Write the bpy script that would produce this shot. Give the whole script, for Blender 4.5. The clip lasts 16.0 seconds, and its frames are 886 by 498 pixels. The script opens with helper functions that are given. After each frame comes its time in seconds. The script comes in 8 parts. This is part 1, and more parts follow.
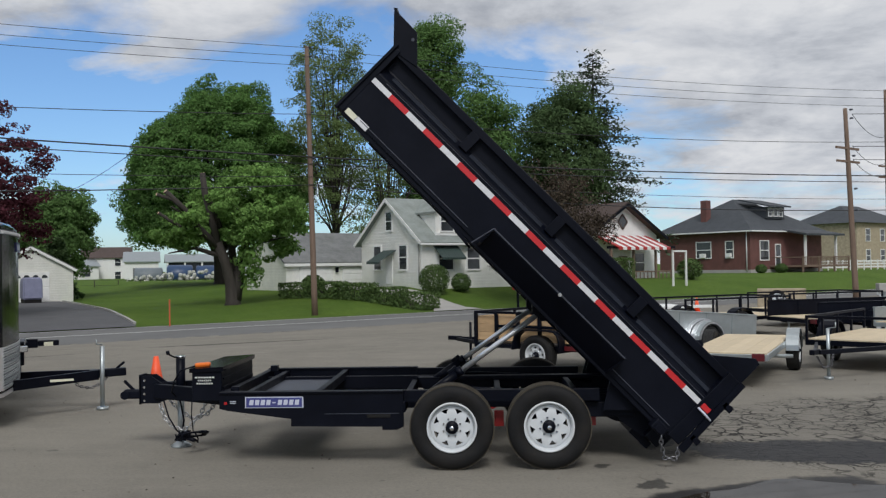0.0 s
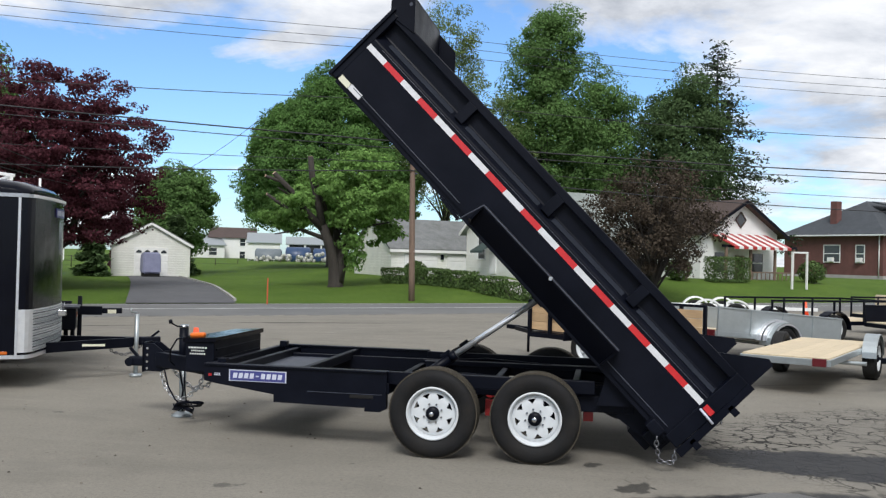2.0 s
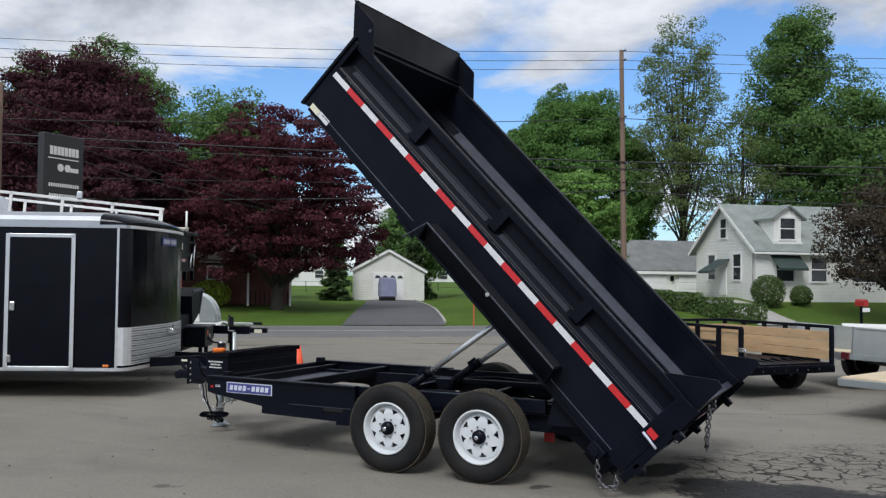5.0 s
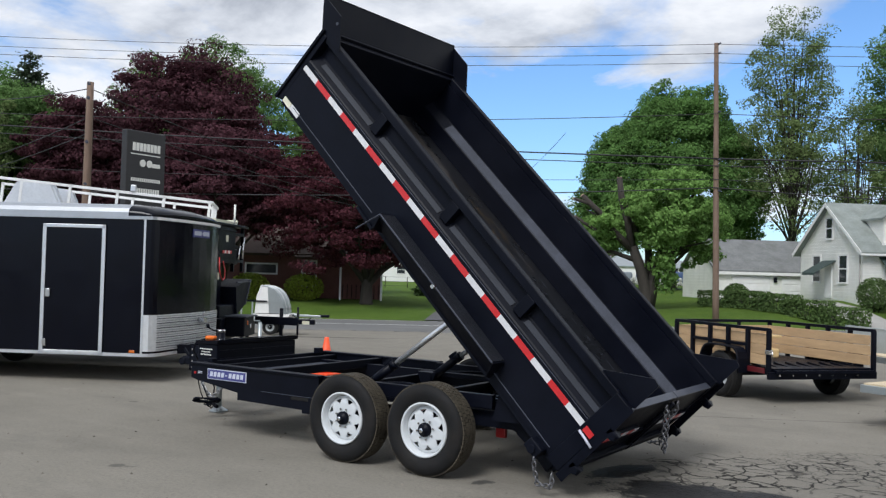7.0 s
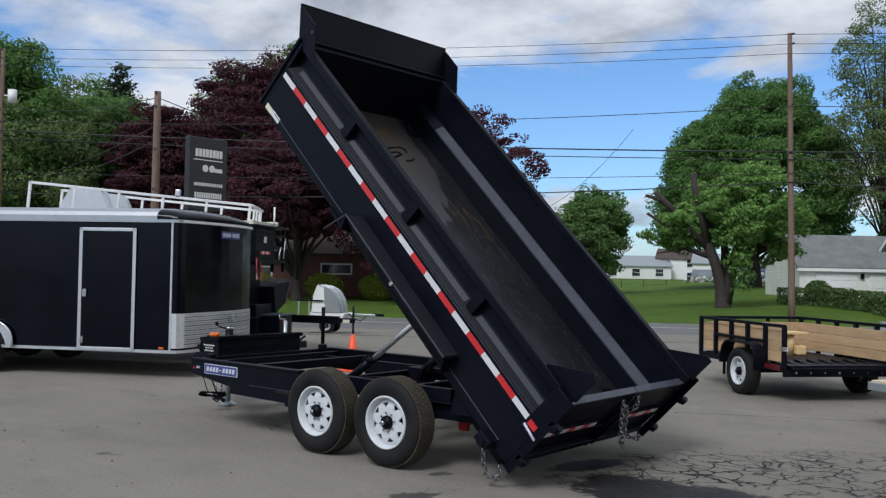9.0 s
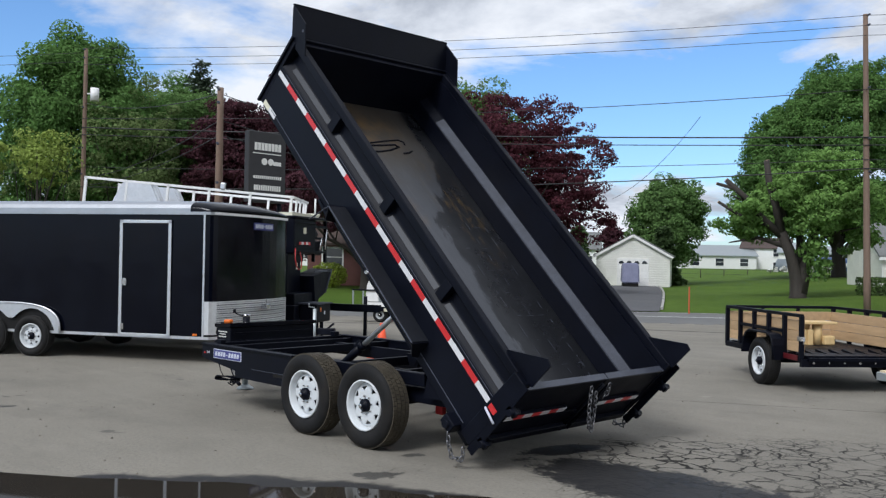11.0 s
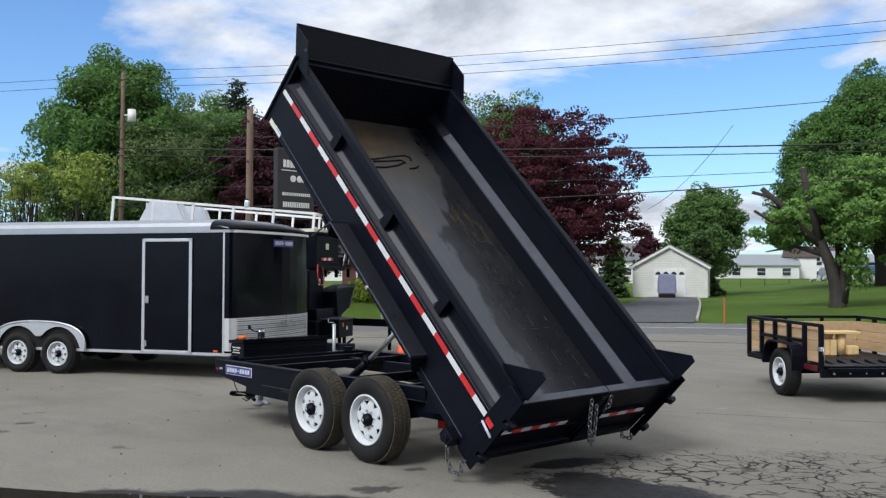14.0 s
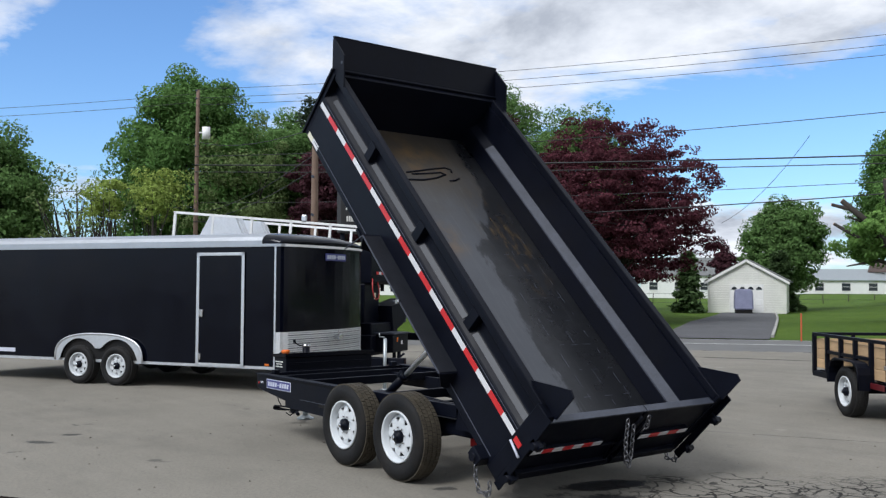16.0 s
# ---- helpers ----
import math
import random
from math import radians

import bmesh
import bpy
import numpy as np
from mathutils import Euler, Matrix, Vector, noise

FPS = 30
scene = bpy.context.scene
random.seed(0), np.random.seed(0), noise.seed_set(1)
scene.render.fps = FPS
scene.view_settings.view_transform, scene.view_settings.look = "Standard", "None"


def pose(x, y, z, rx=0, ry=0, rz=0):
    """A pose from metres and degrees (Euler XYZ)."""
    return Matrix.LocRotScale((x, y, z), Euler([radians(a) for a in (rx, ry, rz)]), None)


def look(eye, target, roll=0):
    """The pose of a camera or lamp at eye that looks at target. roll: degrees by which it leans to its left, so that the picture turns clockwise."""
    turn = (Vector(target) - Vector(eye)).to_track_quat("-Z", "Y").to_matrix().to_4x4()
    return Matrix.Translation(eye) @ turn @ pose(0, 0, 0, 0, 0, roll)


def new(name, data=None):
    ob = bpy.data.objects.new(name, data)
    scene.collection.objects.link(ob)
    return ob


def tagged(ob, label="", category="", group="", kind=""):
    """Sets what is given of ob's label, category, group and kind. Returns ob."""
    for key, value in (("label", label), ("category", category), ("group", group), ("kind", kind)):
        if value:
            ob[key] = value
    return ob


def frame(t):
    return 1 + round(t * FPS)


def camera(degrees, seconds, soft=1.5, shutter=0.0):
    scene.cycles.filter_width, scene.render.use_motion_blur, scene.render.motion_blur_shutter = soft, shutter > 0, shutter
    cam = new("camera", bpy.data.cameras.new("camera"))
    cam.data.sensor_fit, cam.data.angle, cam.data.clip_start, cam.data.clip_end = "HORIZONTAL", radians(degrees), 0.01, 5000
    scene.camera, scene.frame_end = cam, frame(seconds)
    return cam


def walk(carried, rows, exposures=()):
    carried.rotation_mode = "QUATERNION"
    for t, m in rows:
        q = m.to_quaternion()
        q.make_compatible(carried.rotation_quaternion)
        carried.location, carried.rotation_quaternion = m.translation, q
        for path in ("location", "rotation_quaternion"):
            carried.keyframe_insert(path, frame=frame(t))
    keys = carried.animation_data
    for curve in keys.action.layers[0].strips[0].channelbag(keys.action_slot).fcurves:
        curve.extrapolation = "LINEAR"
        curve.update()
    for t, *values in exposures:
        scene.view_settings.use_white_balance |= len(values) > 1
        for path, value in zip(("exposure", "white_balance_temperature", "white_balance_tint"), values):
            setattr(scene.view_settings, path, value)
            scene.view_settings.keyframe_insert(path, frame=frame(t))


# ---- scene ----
cam = camera(51.5, 16.0, soft=1.3)
PATH = [
    (0, (0.285, -8.421, 1.858), (0.204, -6.423, 1.897), -0.9),
    (0.5, (0.384, -8.387, 1.848), (0.257, -6.392, 1.883), -1.2),
    (1, (0.717, -8.28, 1.827), (0.51, -6.291, 1.829), -0.9),
    (1.5, (1.025, -8.097, 1.768), (0.749, -6.116, 1.758), 0.1),
    (2, (1.432, -7.85, 1.741), (1.086, -5.88, 1.76), 1.5),
    (2.5, (1.915, -7.702, 1.725), (1.514, -5.742, 1.739), 2.2),
    (3, (2.382, -7.679, 1.715), (1.901, -5.737, 1.7), 2.3),
    (3.5, (2.869, -7.527, 1.705), (2.26, -5.622, 1.703), 1.7),
    (4, (3.322, -7.394, 1.708), (2.602, -5.529, 1.76), 1.2),
    (4.5, (3.71, -7.265, 1.738), (2.9, -5.437, 1.796), 0.8),
    (6.8, (5.117, -6.42, 1.728), (4.026, -4.745, 1.785), 1.6),
    (7, (5.237, -6.376, 1.717), (4.133, -4.709, 1.766), 1.6),
    (7.5, (5.511, -6.322, 1.734), (4.356, -4.69, 1.778), 1.2),
    (8, (5.766, -6.129, 1.716), (4.56, -4.535, 1.78), 0.5),
    (8.5, (6.019, -6.005, 1.722), (4.782, -4.434, 1.781), 0.7),
    (11, (7.171, -5.457, 1.732), (5.772, -4.028, 1.751), 1.0),
    (11.5, (7.324, -5.318, 1.738), (5.874, -3.941, 1.771), 0.6),
    (12, (7.434, -5.114, 1.722), (5.941, -3.783, 1.733), 0.9),
    (12.5, (7.473, -5.11, 1.728), (5.967, -3.794, 1.731), 0.4),
    (13, (7.478, -5.157, 1.738), (5.982, -3.831, 1.762), -0.1),
    (13.5, (7.464, -5.204, 1.741), (5.989, -3.855, 1.781), -0.0),
    (14, (7.448, -5.224, 1.74), (5.989, -3.857, 1.788), 0.2),
    (14.5, (7.44, -5.236, 1.74), (5.987, -3.863, 1.794), 0.3),
    (15, (7.437, -5.22, 1.739), (5.975, -3.857, 1.795), 0.1),
    (15.5, (7.473, -5.088, 1.732), (5.964, -3.778, 1.799), 0.2),
    (16, (7.556, -4.809, 1.736), (5.991, -3.566, 1.815), 0.3),
]
walk(cam, [(t, look(eye, target, roll)) for t, eye, target, roll in PATH], exposures=[(t, e, k, 10) for t, e, k in ((0, -0.48, 6320), (0.5, -0.48, 6290), (1, -0.43, 6290), (1.5, 0.05, 6300), (2.5, -0.02, 6320), (3, -0.02, 6300), (3.5, -0.15, 6250), (4, -0.52, 6050), (4.5, -0.3, 6120), (7, -0.08, 6150), (7.5, 0.08, 6150), (8, -0.22, 6050), (8.5, -0.4, 5950), (11, -0.1, 6050), (11.5, -0.04, 6080), (12, 0.58, 6050), (12.5, 0.98, 6100), (13, 0.6, 6160), (13.5, 0.3, 6100), (14, -0.02, 6110), (14.5, -0.24, 6090), (15, -0.08, 6090), (16, -0.02, 6070))])

# ---- sky and sun ----
SUN_EL, SUN_AZ = 47.0, 172.0        # degrees; azimuth clockwise from +y
world = bpy.data.worlds.new("world")
scene.world = world
world.use_nodes = True
wn, wl = world.node_tree.nodes, world.node_tree.links
wn.clear()
w_out = wn.new("ShaderNodeOutputWorld")
w_bg = wn.new("ShaderNodeBackground")
w_bg.inputs["Strength"].default_value = 0.135
w_sky = wn.new("ShaderNodeTexSky")
w_sky.sky_type = "NISHITA"
w_sky.sun_disc = False
w_sky.sun_elevation, w_sky.sun_rotation = radians(SUN_EL), radians(SUN_AZ)
w_sky.air_density, w_sky.dust_density, w_sky.ozone_density = 1.0, 0.6, 2.0
w_co = wn.new("ShaderNodeTexCoord")
w_sep = wn.new("ShaderNodeSeparateXYZ")
wl.new(w_co.outputs["Generated"], w_sep.inputs[0])


def wmath(op, a, b):
    n = wn.new("ShaderNodeMath")
    n.operation = op
    for k, v in enumerate((a, b)):
        if isinstance(v, (int, float)):
            n.inputs[k].default_value = v
        else:
            wl.new(v, n.inputs[k])
    return n.outputs[0]


w_lift = wmath("ADD", wmath("MAXIMUM", w_sep.outputs[2], 0.0), 0.22)
w_vec = wn.new("ShaderNodeCombineXYZ")
wl.new(wmath("DIVIDE", w_sep.outputs[0], w_lift), w_vec.inputs[0])
wl.new(wmath("DIVIDE", w_sep.outputs[1], w_lift), w_vec.inputs[1])
w_vec.inputs[2].default_value = 3.7


def wnoise(scale, detail, rough, distort):
    n = wn.new("ShaderNodeTexNoise")
    n.inputs["Scale"].default_value, n.inputs["Detail"].default_value = scale, detail
    n.inputs["Roughness"].default_value, n.inputs["Distortion"].default_value = rough, distort
    wl.new(w_vec.outputs[0], n.inputs["Vector"])
    return n.outputs["Fac"]


def wramp(fac, stops):
    n = wn.new("ShaderNodeValToRGB")
    n.color_ramp.elements[0].position, n.color_ramp.elements[0].color = stops[0][0], (*stops[0][1], 1)
    n.color_ramp.elements[1].position, n.color_ramp.elements[1].color = stops[-1][0], (*stops[-1][1], 1)
    for p, c in stops[1:-1]:
        n.color_ramp.elements.new(p).color = (*c, 1)
    wl.new(fac, n.inputs[0])
    return n.outputs[0]


w_deck = wn.new("ShaderNodeMapRange")       # a broken deck overhead, open blue towards the horizon
w_deck.interpolation_type = "SMOOTHSTEP"
for _k, _v in zip(("From Min", "From Max", "To Min", "To Max"), (0.13, 0.27, -0.03, 0.066)):
    w_deck.inputs[_k].default_value = _v
wl.new(w_sep.outputs[2], w_deck.inputs["Value"])
w_east = wn.new("ShaderNodeMapRange")       # the deck closes towards the east
for _k, _v in zip(("From Min", "From Max", "To Min", "To Max"), (0.02, 0.32, 0.0, 0.11)):
    w_east.inputs[_k].default_value = _v
wl.new(w_sep.outputs[0], w_east.inputs["Value"])
w_west = wn.new("ShaderNodeMapRange")       # and opens towards the west
for _k, _v in zip(("From Min", "From Max", "To Min", "To Max"), (-0.92, -0.62, -0.045, 0.0)):
    w_west.inputs[_k].default_value = _v
wl.new(w_sep.outputs[0], w_west.inputs["Value"])
w_low = wn.new("ShaderNodeMapRange")        # small cumulus along the horizon
for _k, _v in zip(("From Min", "From Max", "To Min", "To Max"), (0.03, 0.12, 0.035, 0.0)):
    w_low.inputs[_k].default_value = _v
wl.new(w_sep.outputs[2], w_low.inputs["Value"])
w_cover = wramp(wmath("ADD", wnoise(0.95, 10.0, 0.57, 0.3), wmath("ADD", wmath("ADD", w_deck.outputs[0], w_low.outputs[0]), wmath("ADD", w_east.outputs[0], w_west.outputs[0]))), [(0.47, (0, 0, 0)), (0.505, (0.5,) * 3), (0.56, (1, 1, 1))])
w_tone = wramp(wnoise(2.1, 7.0, 0.6, 0.2), [(0.34, (3.7, 3.9, 4.3)), (0.46, (5.8, 5.95, 6.25)), (0.57, (7.4, 7.42, 7.5))])
w_mix = wn.new("ShaderNodeMix")
w_mix.data_type = "RGBA"
w_blue = wn.new("ShaderNodeMix")
w_blue.data_type, w_blue.blend_type = "RGBA", "MULTIPLY"
w_blue.inputs["Factor"].default_value = 1.0
wl.new(w_sky.outputs[0], w_blue.inputs[6])
w_blue.inputs[7].default_value = (0.84, 1.05, 1.28, 1)
wl.new(w_cover, w_mix.inputs["Factor"])
wl.new(w_blue.outputs[2], w_mix.inputs[6])
wl.new(w_tone, w_mix.inputs[7])
wl.new(w_mix.outputs[2], w_bg.inputs["Color"])
wl.new(w_bg.outputs[0], w_out.inputs[0])

sun_data = bpy.data.lights.new("sun", "SUN")
sun_data.energy, sun_data.angle, sun_data.color = 2.84, radians(22), (1.0, 0.975, 0.94)
sun = new("sun", sun_data)
_e, _a = radians(SUN_EL), radians(SUN_AZ)
sun.matrix_world = look((0, 0, 60), (-math.sin(_a) * math.cos(_e), -math.cos(_a) * math.cos(_e), 60 - math.sin(_e)))

# ---- materials ----
def mat(name, base, rough=0.6, metal=0.0, vary=0.0, scale=4.0, bump=0.0, bump_scale=40.0, coat=0.0, dirt=None, dirt_amt=0.0,
        dirt_scale=1.5, spec=0.5, island=0.0, objrand=0.0, stretch=(1, 1, 1)):
    """A principled surface with two scales of colour variation, optional dirt and fine relief."""
    m = bpy.data.materials.new(name)
    m.use_nodes = True
    nt = m.node_tree
    n, l = nt.nodes, nt.links
    p = n["Principled BSDF"]
    p.inputs["Roughness"].default_value, p.inputs["Metallic"].default_value = rough, metal
    p.inputs["Coat Weight"].default_value, p.inputs["Coat Roughness"].default_value = coat, 0.08
    p.inputs["Specular IOR Level"].default_value = spec
    co = n.new("ShaderNodeTexCoord")
    mp = n.new("ShaderNodeMapping")
    mp.inputs["Scale"].default_value = stretch
    l.new(co.outputs["Object"], mp.inputs[0])
    col = n.new("ShaderNodeRGB")
    col.outputs[0].default_value = (*base, 1)
    out = col.outputs[0]

    def noise_tex(sc, det=6.0, ro=0.6):
        t = n.new("ShaderNodeTexNoise")
        t.inputs["Scale"].default_value, t.inputs["Detail"].default_value, t.inputs["Roughness"].default_value = sc, det, ro
        l.new(mp.outputs[0], t.inputs["Vector"])
        return t.outputs["Fac"]

    def scaled(fac, lo, hi):
        r = n.new("ShaderNodeMapRange")
        r.inputs["From Min"].default_value, r.inputs["From Max"].default_value = 0.25, 0.75
        r.inputs["To Min"].default_value, r.inputs["To Max"].default_value = lo, hi
        l.new(fac, r.inputs["Value"])
        return r.outputs[0]

    def times(a, f):
        x = n.new("ShaderNodeVectorMath")
        x.operation = "SCALE"
        l.new(a, x.inputs[0])
        l.new(f, x.inputs["Scale"])
        return x.outputs[0]

    if vary:
        out = times(out, scaled(noise_tex(scale), 1 - vary, 1 + vary))
        out = times(out, scaled(noise_tex(scale * 9, 3.0), 1 - vary * 0.6, 1 + vary * 0.6))
    if island:
        g = n.new("ShaderNodeNewGeometry")
        r = n.new("ShaderNodeMapRange")
        r.inputs["To Min"].default_value, r.inputs["To Max"].default_value = 1 - island, 1 + island
        l.new(g.outputs["Random Per Island"], r.inputs["Value"])
        out = times(out, r.outputs[0])
    if objrand:
        g = n.new("ShaderNodeObjectInfo")
        r = n.new("ShaderNodeMapRange")
        r.inputs["To Min"].default_value, r.inputs["To Max"].default_value = 1 - objrand, 1 + objrand
        l.new(g.outputs["Random"], r.inputs["Value"])
        out = times(out, r.outputs[0])
    if dirt:
        mx = n.new("ShaderNodeMix")
        mx.data_type = "RGBA"
        l.new(scaled(noise_tex(dirt_scale, 8.0, 0.68), -dirt_amt * 0.6, dirt_amt), mx.inputs["Factor"])
        l.new(out, mx.inputs[6])
        mx.inputs[7].default_value = (*dirt, 1)
        out = mx.outputs[2]
        l.new(scaled(noise_tex(dirt_scale, 8.0, 0.68), max(rough - 0.06, 0.02), min(rough + 0.25, 1)), p.inputs["Roughness"])
    l.new(out, p.inputs["Base Color"])
    if bump:
        b = n.new("ShaderNodeBump")
        b.inputs["Strength"].default_value, b.inputs["Distance"].default_value = bump, 0.02
        l.new(noise_tex(bump_scale, 5.0), b.inputs["Height"])
        l.new(b.outputs[0], p.inputs["Normal"])
    return m


def banded(name, base, axis, pitch, depth=0.5, rough=0.6, vary=0.08, dirt=None, dirt_amt=0.3, dark=0.75):
    """Clapboard, shingles or boards: bands along one axis, with a shaded lap in the relief."""
    m = mat(name, base, rough, vary=vary, scale=1.2, dirt=dirt, dirt_amt=dirt_amt)
    n, l = m.node_tree.nodes, m.node_tree.links
    p = n["Principled BSDF"]
    co = n.new("ShaderNodeTexCoord")
    sp = n.new("ShaderNodeSeparateXYZ")
    l.new(co.outputs["Object"], sp.inputs[0])
    d = n.new("ShaderNodeMath")
    d.operation = "DIVIDE"
    l.new(sp.outputs[axis], d.inputs[0])
    d.inputs[1].default_value = pitch
    f = n.new("ShaderNodeMath")
    f.operation = "FRACT"
    l.new(d.outputs[0], f.inputs[0])
    b = n.new("ShaderNodeBump")
    b.inputs["Strength"].default_value, b.inputs["Distance"].default_value = depth, pitch * 0.25
    l.new(f.outputs[0], b.inputs["Height"])
    l.new(b.outputs[0], p.inputs["Normal"])
    return m


BLACK = mat("black_paint", (0.0027, 0.0036, 0.0080), 0.34, vary=0.25, scale=3, spec=0.12, dirt=(0.018, 0.020, 0.028), dirt_amt=0.07, bump=0.04, bump_scale=90)
# Bluish blotches of reflection are put in through the dirt colour.
BLACK_GLOSS = mat("glossy_black_panel", (0.0020, 0.0027, 0.0065), 0.06, vary=0.25, scale=1.6, spec=0.17, dirt=(0.011, 0.013, 0.021), dirt_amt=0.06, dirt_scale=1.1, bump=0.08, bump_scale=2.4)
# Paints the light on edges and ledges; also colours plain grey parts.
BLACK_EDGE = mat("lit_and_plain_grey", (0.044, 0.049, 0.066), 0.42, vary=0.3, scale=6, bump=0.08, spec=0.4)
FRAME_GRAIN = mat("grained_frame_paint", (0.010, 0.0115, 0.016), 0.5, vary=0.3, scale=8, spec=0.2, dirt=(0.05, 0.054, 0.064), dirt_amt=0.22, dirt_scale=26, bump=0.35, bump_scale=70)
# Black paint made greyer: the sky sheen of the outer ledges.
LEDGE_GREY = mat("skylit_ledge_grey", (0.019, 0.0225, 0.032), 0.42, vary=0.2, scale=5, spec=0.3, bump=0.04, bump_scale=70)
ROD_BRIGHT = mat("polished_rod", (0.78, 0.79, 0.80), 0.28, metal=0.7, vary=0.06)
RUBBER = mat("tyre_rubber", (0.0085, 0.0085, 0.009), 0.62, vary=0.25, scale=8, bump=0.15, bump_scale=60, spec=0.22, dirt=(0.06, 0.05, 0.038), dirt_amt=0.2, dirt_scale=5)
TREAD_DARK = mat("plain_tread", (0.016, 0.0155, 0.015), 0.8, vary=0.3, scale=9, bump=0.3, bump_scale=50)
TREAD = mat("dusty_tread", (0.052, 0.043, 0.029), 0.85, vary=0.35, scale=9, bump=0.3, bump_scale=50)
WHITE_RIM = mat("white_rim", (0.58, 0.605, 0.62), 0.32, vary=0.03, dirt=(0.35, 0.33, 0.30), dirt_amt=0.12, dirt_scale=6)
CHROME = mat("chrome_rod", (0.62, 0.63, 0.65), 0.18, metal=1.0, vary=0.08)
GALV = mat("galvanised_steel", (0.40, 0.435, 0.445), 0.42, metal=0.75, vary=0.09, scale=5, bump=0.05, bump_scale=30)
ALU = mat("aluminium", (0.66, 0.67, 0.69), 0.35, metal=0.8, vary=0.1, scale=3)
WHITE_ALU = mat("white_rail", (0.74, 0.74, 0.73), 0.45, vary=0.08, scale=3)
ROOF_SILVER = mat("silver_roof_edge", (0.42, 0.44, 0.47), 0.35, metal=0.6, vary=0.08)
RED_TAPE = mat("red_reflective", (0.52, 0.022, 0.025), 0.3, vary=0.12, scale=20)
WHITE_TAPE = mat("white_reflective", (0.62, 0.62, 0.63), 0.3, vary=0.1, scale=20)
YELLOW_STICK = mat("pale_sticker", (0.66, 0.64, 0.50), 0.4, vary=0.1, scale=20)
LOGO_BLUE = mat("blue_decal", (0.045, 0.05, 0.19), 0.3, vary=0.05)
LOGO_WHITE = mat("white_decal", (0.52, 0.54, 0.62), 0.35, vary=0.04)
ORANGE = mat("orange_plastic", (0.75, 0.16, 0.015), 0.45, vary=0.06)
MARKER = mat("weathered_orange_stake", (0.45, 0.085, 0.03), 0.6, vary=0.15, scale=6)
TAIL_RED = mat("dull_red_lens", (0.10, 0.010, 0.014), 0.35, vary=0.1)
CONE = mat("cone_orange", (0.85, 0.10, 0.03), 0.5, vary=0.06)
RED = mat("red_paint", (0.35, 0.02, 0.02), 0.4, vary=0.1)
RED_LENS = mat("red_lens", (0.30, 0.01, 0.015), 0.15, coat=0.5)
AMBER = mat("amber_lens", (0.55, 0.12, 0.01), 0.2, coat=0.5)
WOOD = mat("pale_plank", (0.46, 0.31, 0.170), 0.7, vary=0.16, scale=2.5, objrand=0.16, bump=0.1, bump_scale=20, stretch=(1, 6, 6))
WOOD_PALE = mat("new_pine", (0.64, 0.46, 0.22), 0.65, vary=0.14, scale=2.5, objrand=0.12, bump=0.1, bump_scale=20, stretch=(1, 6, 6))
WOOD_DECK = mat("trailer_deck_plank", (0.56, 0.46, 0.31), 0.7, vary=0.15, scale=2.5, objrand=0.05, bump=0.1, stretch=(6, 1, 6))
POLE_WOOD = mat("pole_wood", (0.165, 0.112, 0.082), 0.85, vary=0.2, scale=3, bump=0.3, bump_scale=18, stretch=(4, 4, 0.5))
WIRE = mat("wire", (0.02, 0.02, 0.022), 0.6)
GLASS_DARK = mat("window_glass", (0.03, 0.035, 0.04), 0.08, coat=0.6, vary=0.2)
WHITE_PAINT = mat("white_paint", (0.72, 0.72, 0.70), 0.5, vary=0.06, dirt=(0.45, 0.44, 0.40), dirt_amt=0.15)
SIDING = banded("white_siding", (0.88, 0.87, 0.83), 2, 0.2, 0.8, dirt=(0.5, 0.52, 0.50), dirt_amt=0.07)
SIDING_CREAM = banded("cream_siding", (0.80, 0.795, 0.74), 2, 0.17, 0.8, dirt=(0.6, 0.59, 0.52), dirt_amt=0.05)
SHINGLE = banded("grey_green_shingle", (0.23, 0.255, 0.24), 2, 0.17, 0.6, 0.85, 0.18, dirt=(0.12, 0.13, 0.11), dirt_amt=0.4)
SHINGLE_DARK = banded("dark_shingle", (0.050, 0.056, 0.064), 2, 0.17, 0.5, 0.85, 0.2)
SHINGLE_BROWN = banded("brown_shingle", (0.066, 0.046, 0.040), 2, 0.17, 0.5, 0.85, 0.2)
SHINGLE_GREY = banded("grey_shingle", (0.16, 0.165, 0.165), 2, 0.17, 0.5, 0.85, 0.2, dirt=(0.08, 0.085, 0.07), dirt_amt=0.5)
BRICK = banded("red_brick", (0.135, 0.058, 0.050), 2, 0.075, 0.35, 0.85, 0.22)
STONE = mat("tan_stone", (0.36, 0.30, 0.21), 0.85, vary=0.3, scale=2.5, bump=0.4, bump_scale=6)
GRIT = mat("grit", (0.13, 0.115, 0.095), 0.9, vary=0.3, scale=3, island=0.6)
CONCRETE = mat("concrete", (0.34, 0.33, 0.31), 0.85, vary=0.12, scale=1.5, bump=0.15)
AWNING_GREEN = mat("dark_green_awning", (0.03, 0.05, 0.045), 0.6, vary=0.15)
TARP = mat("violet_grey_cover", (0.22, 0.23, 0.34), 0.6, vary=0.15, scale=2, bump=0.3, bump_scale=5)
DIAMOND = mat("tread_plate", (0.70, 0.71, 0.72), 0.34, metal=0.6, vary=0.1, scale=10)
SIGN_BLACK = mat("sign_board", (0.018, 0.018, 0.02), 0.5, vary=0.2, dirt=(0.05, 0.05, 0.05), dirt_amt=0.3)
SIGN_INK = mat("sign_lettering", (0.70, 0.70, 0.66), 0.5, vary=0.05)
BARK = mat("bark", (0.036, 0.030, 0.025), 0.9, vary=0.3, scale=3, bump=0.6, bump_scale=9, stretch=(3, 3, 0.6))
CUT_WOOD = mat("cut_limb", (0.42, 0.30, 0.20), 0.8, vary=0.1)
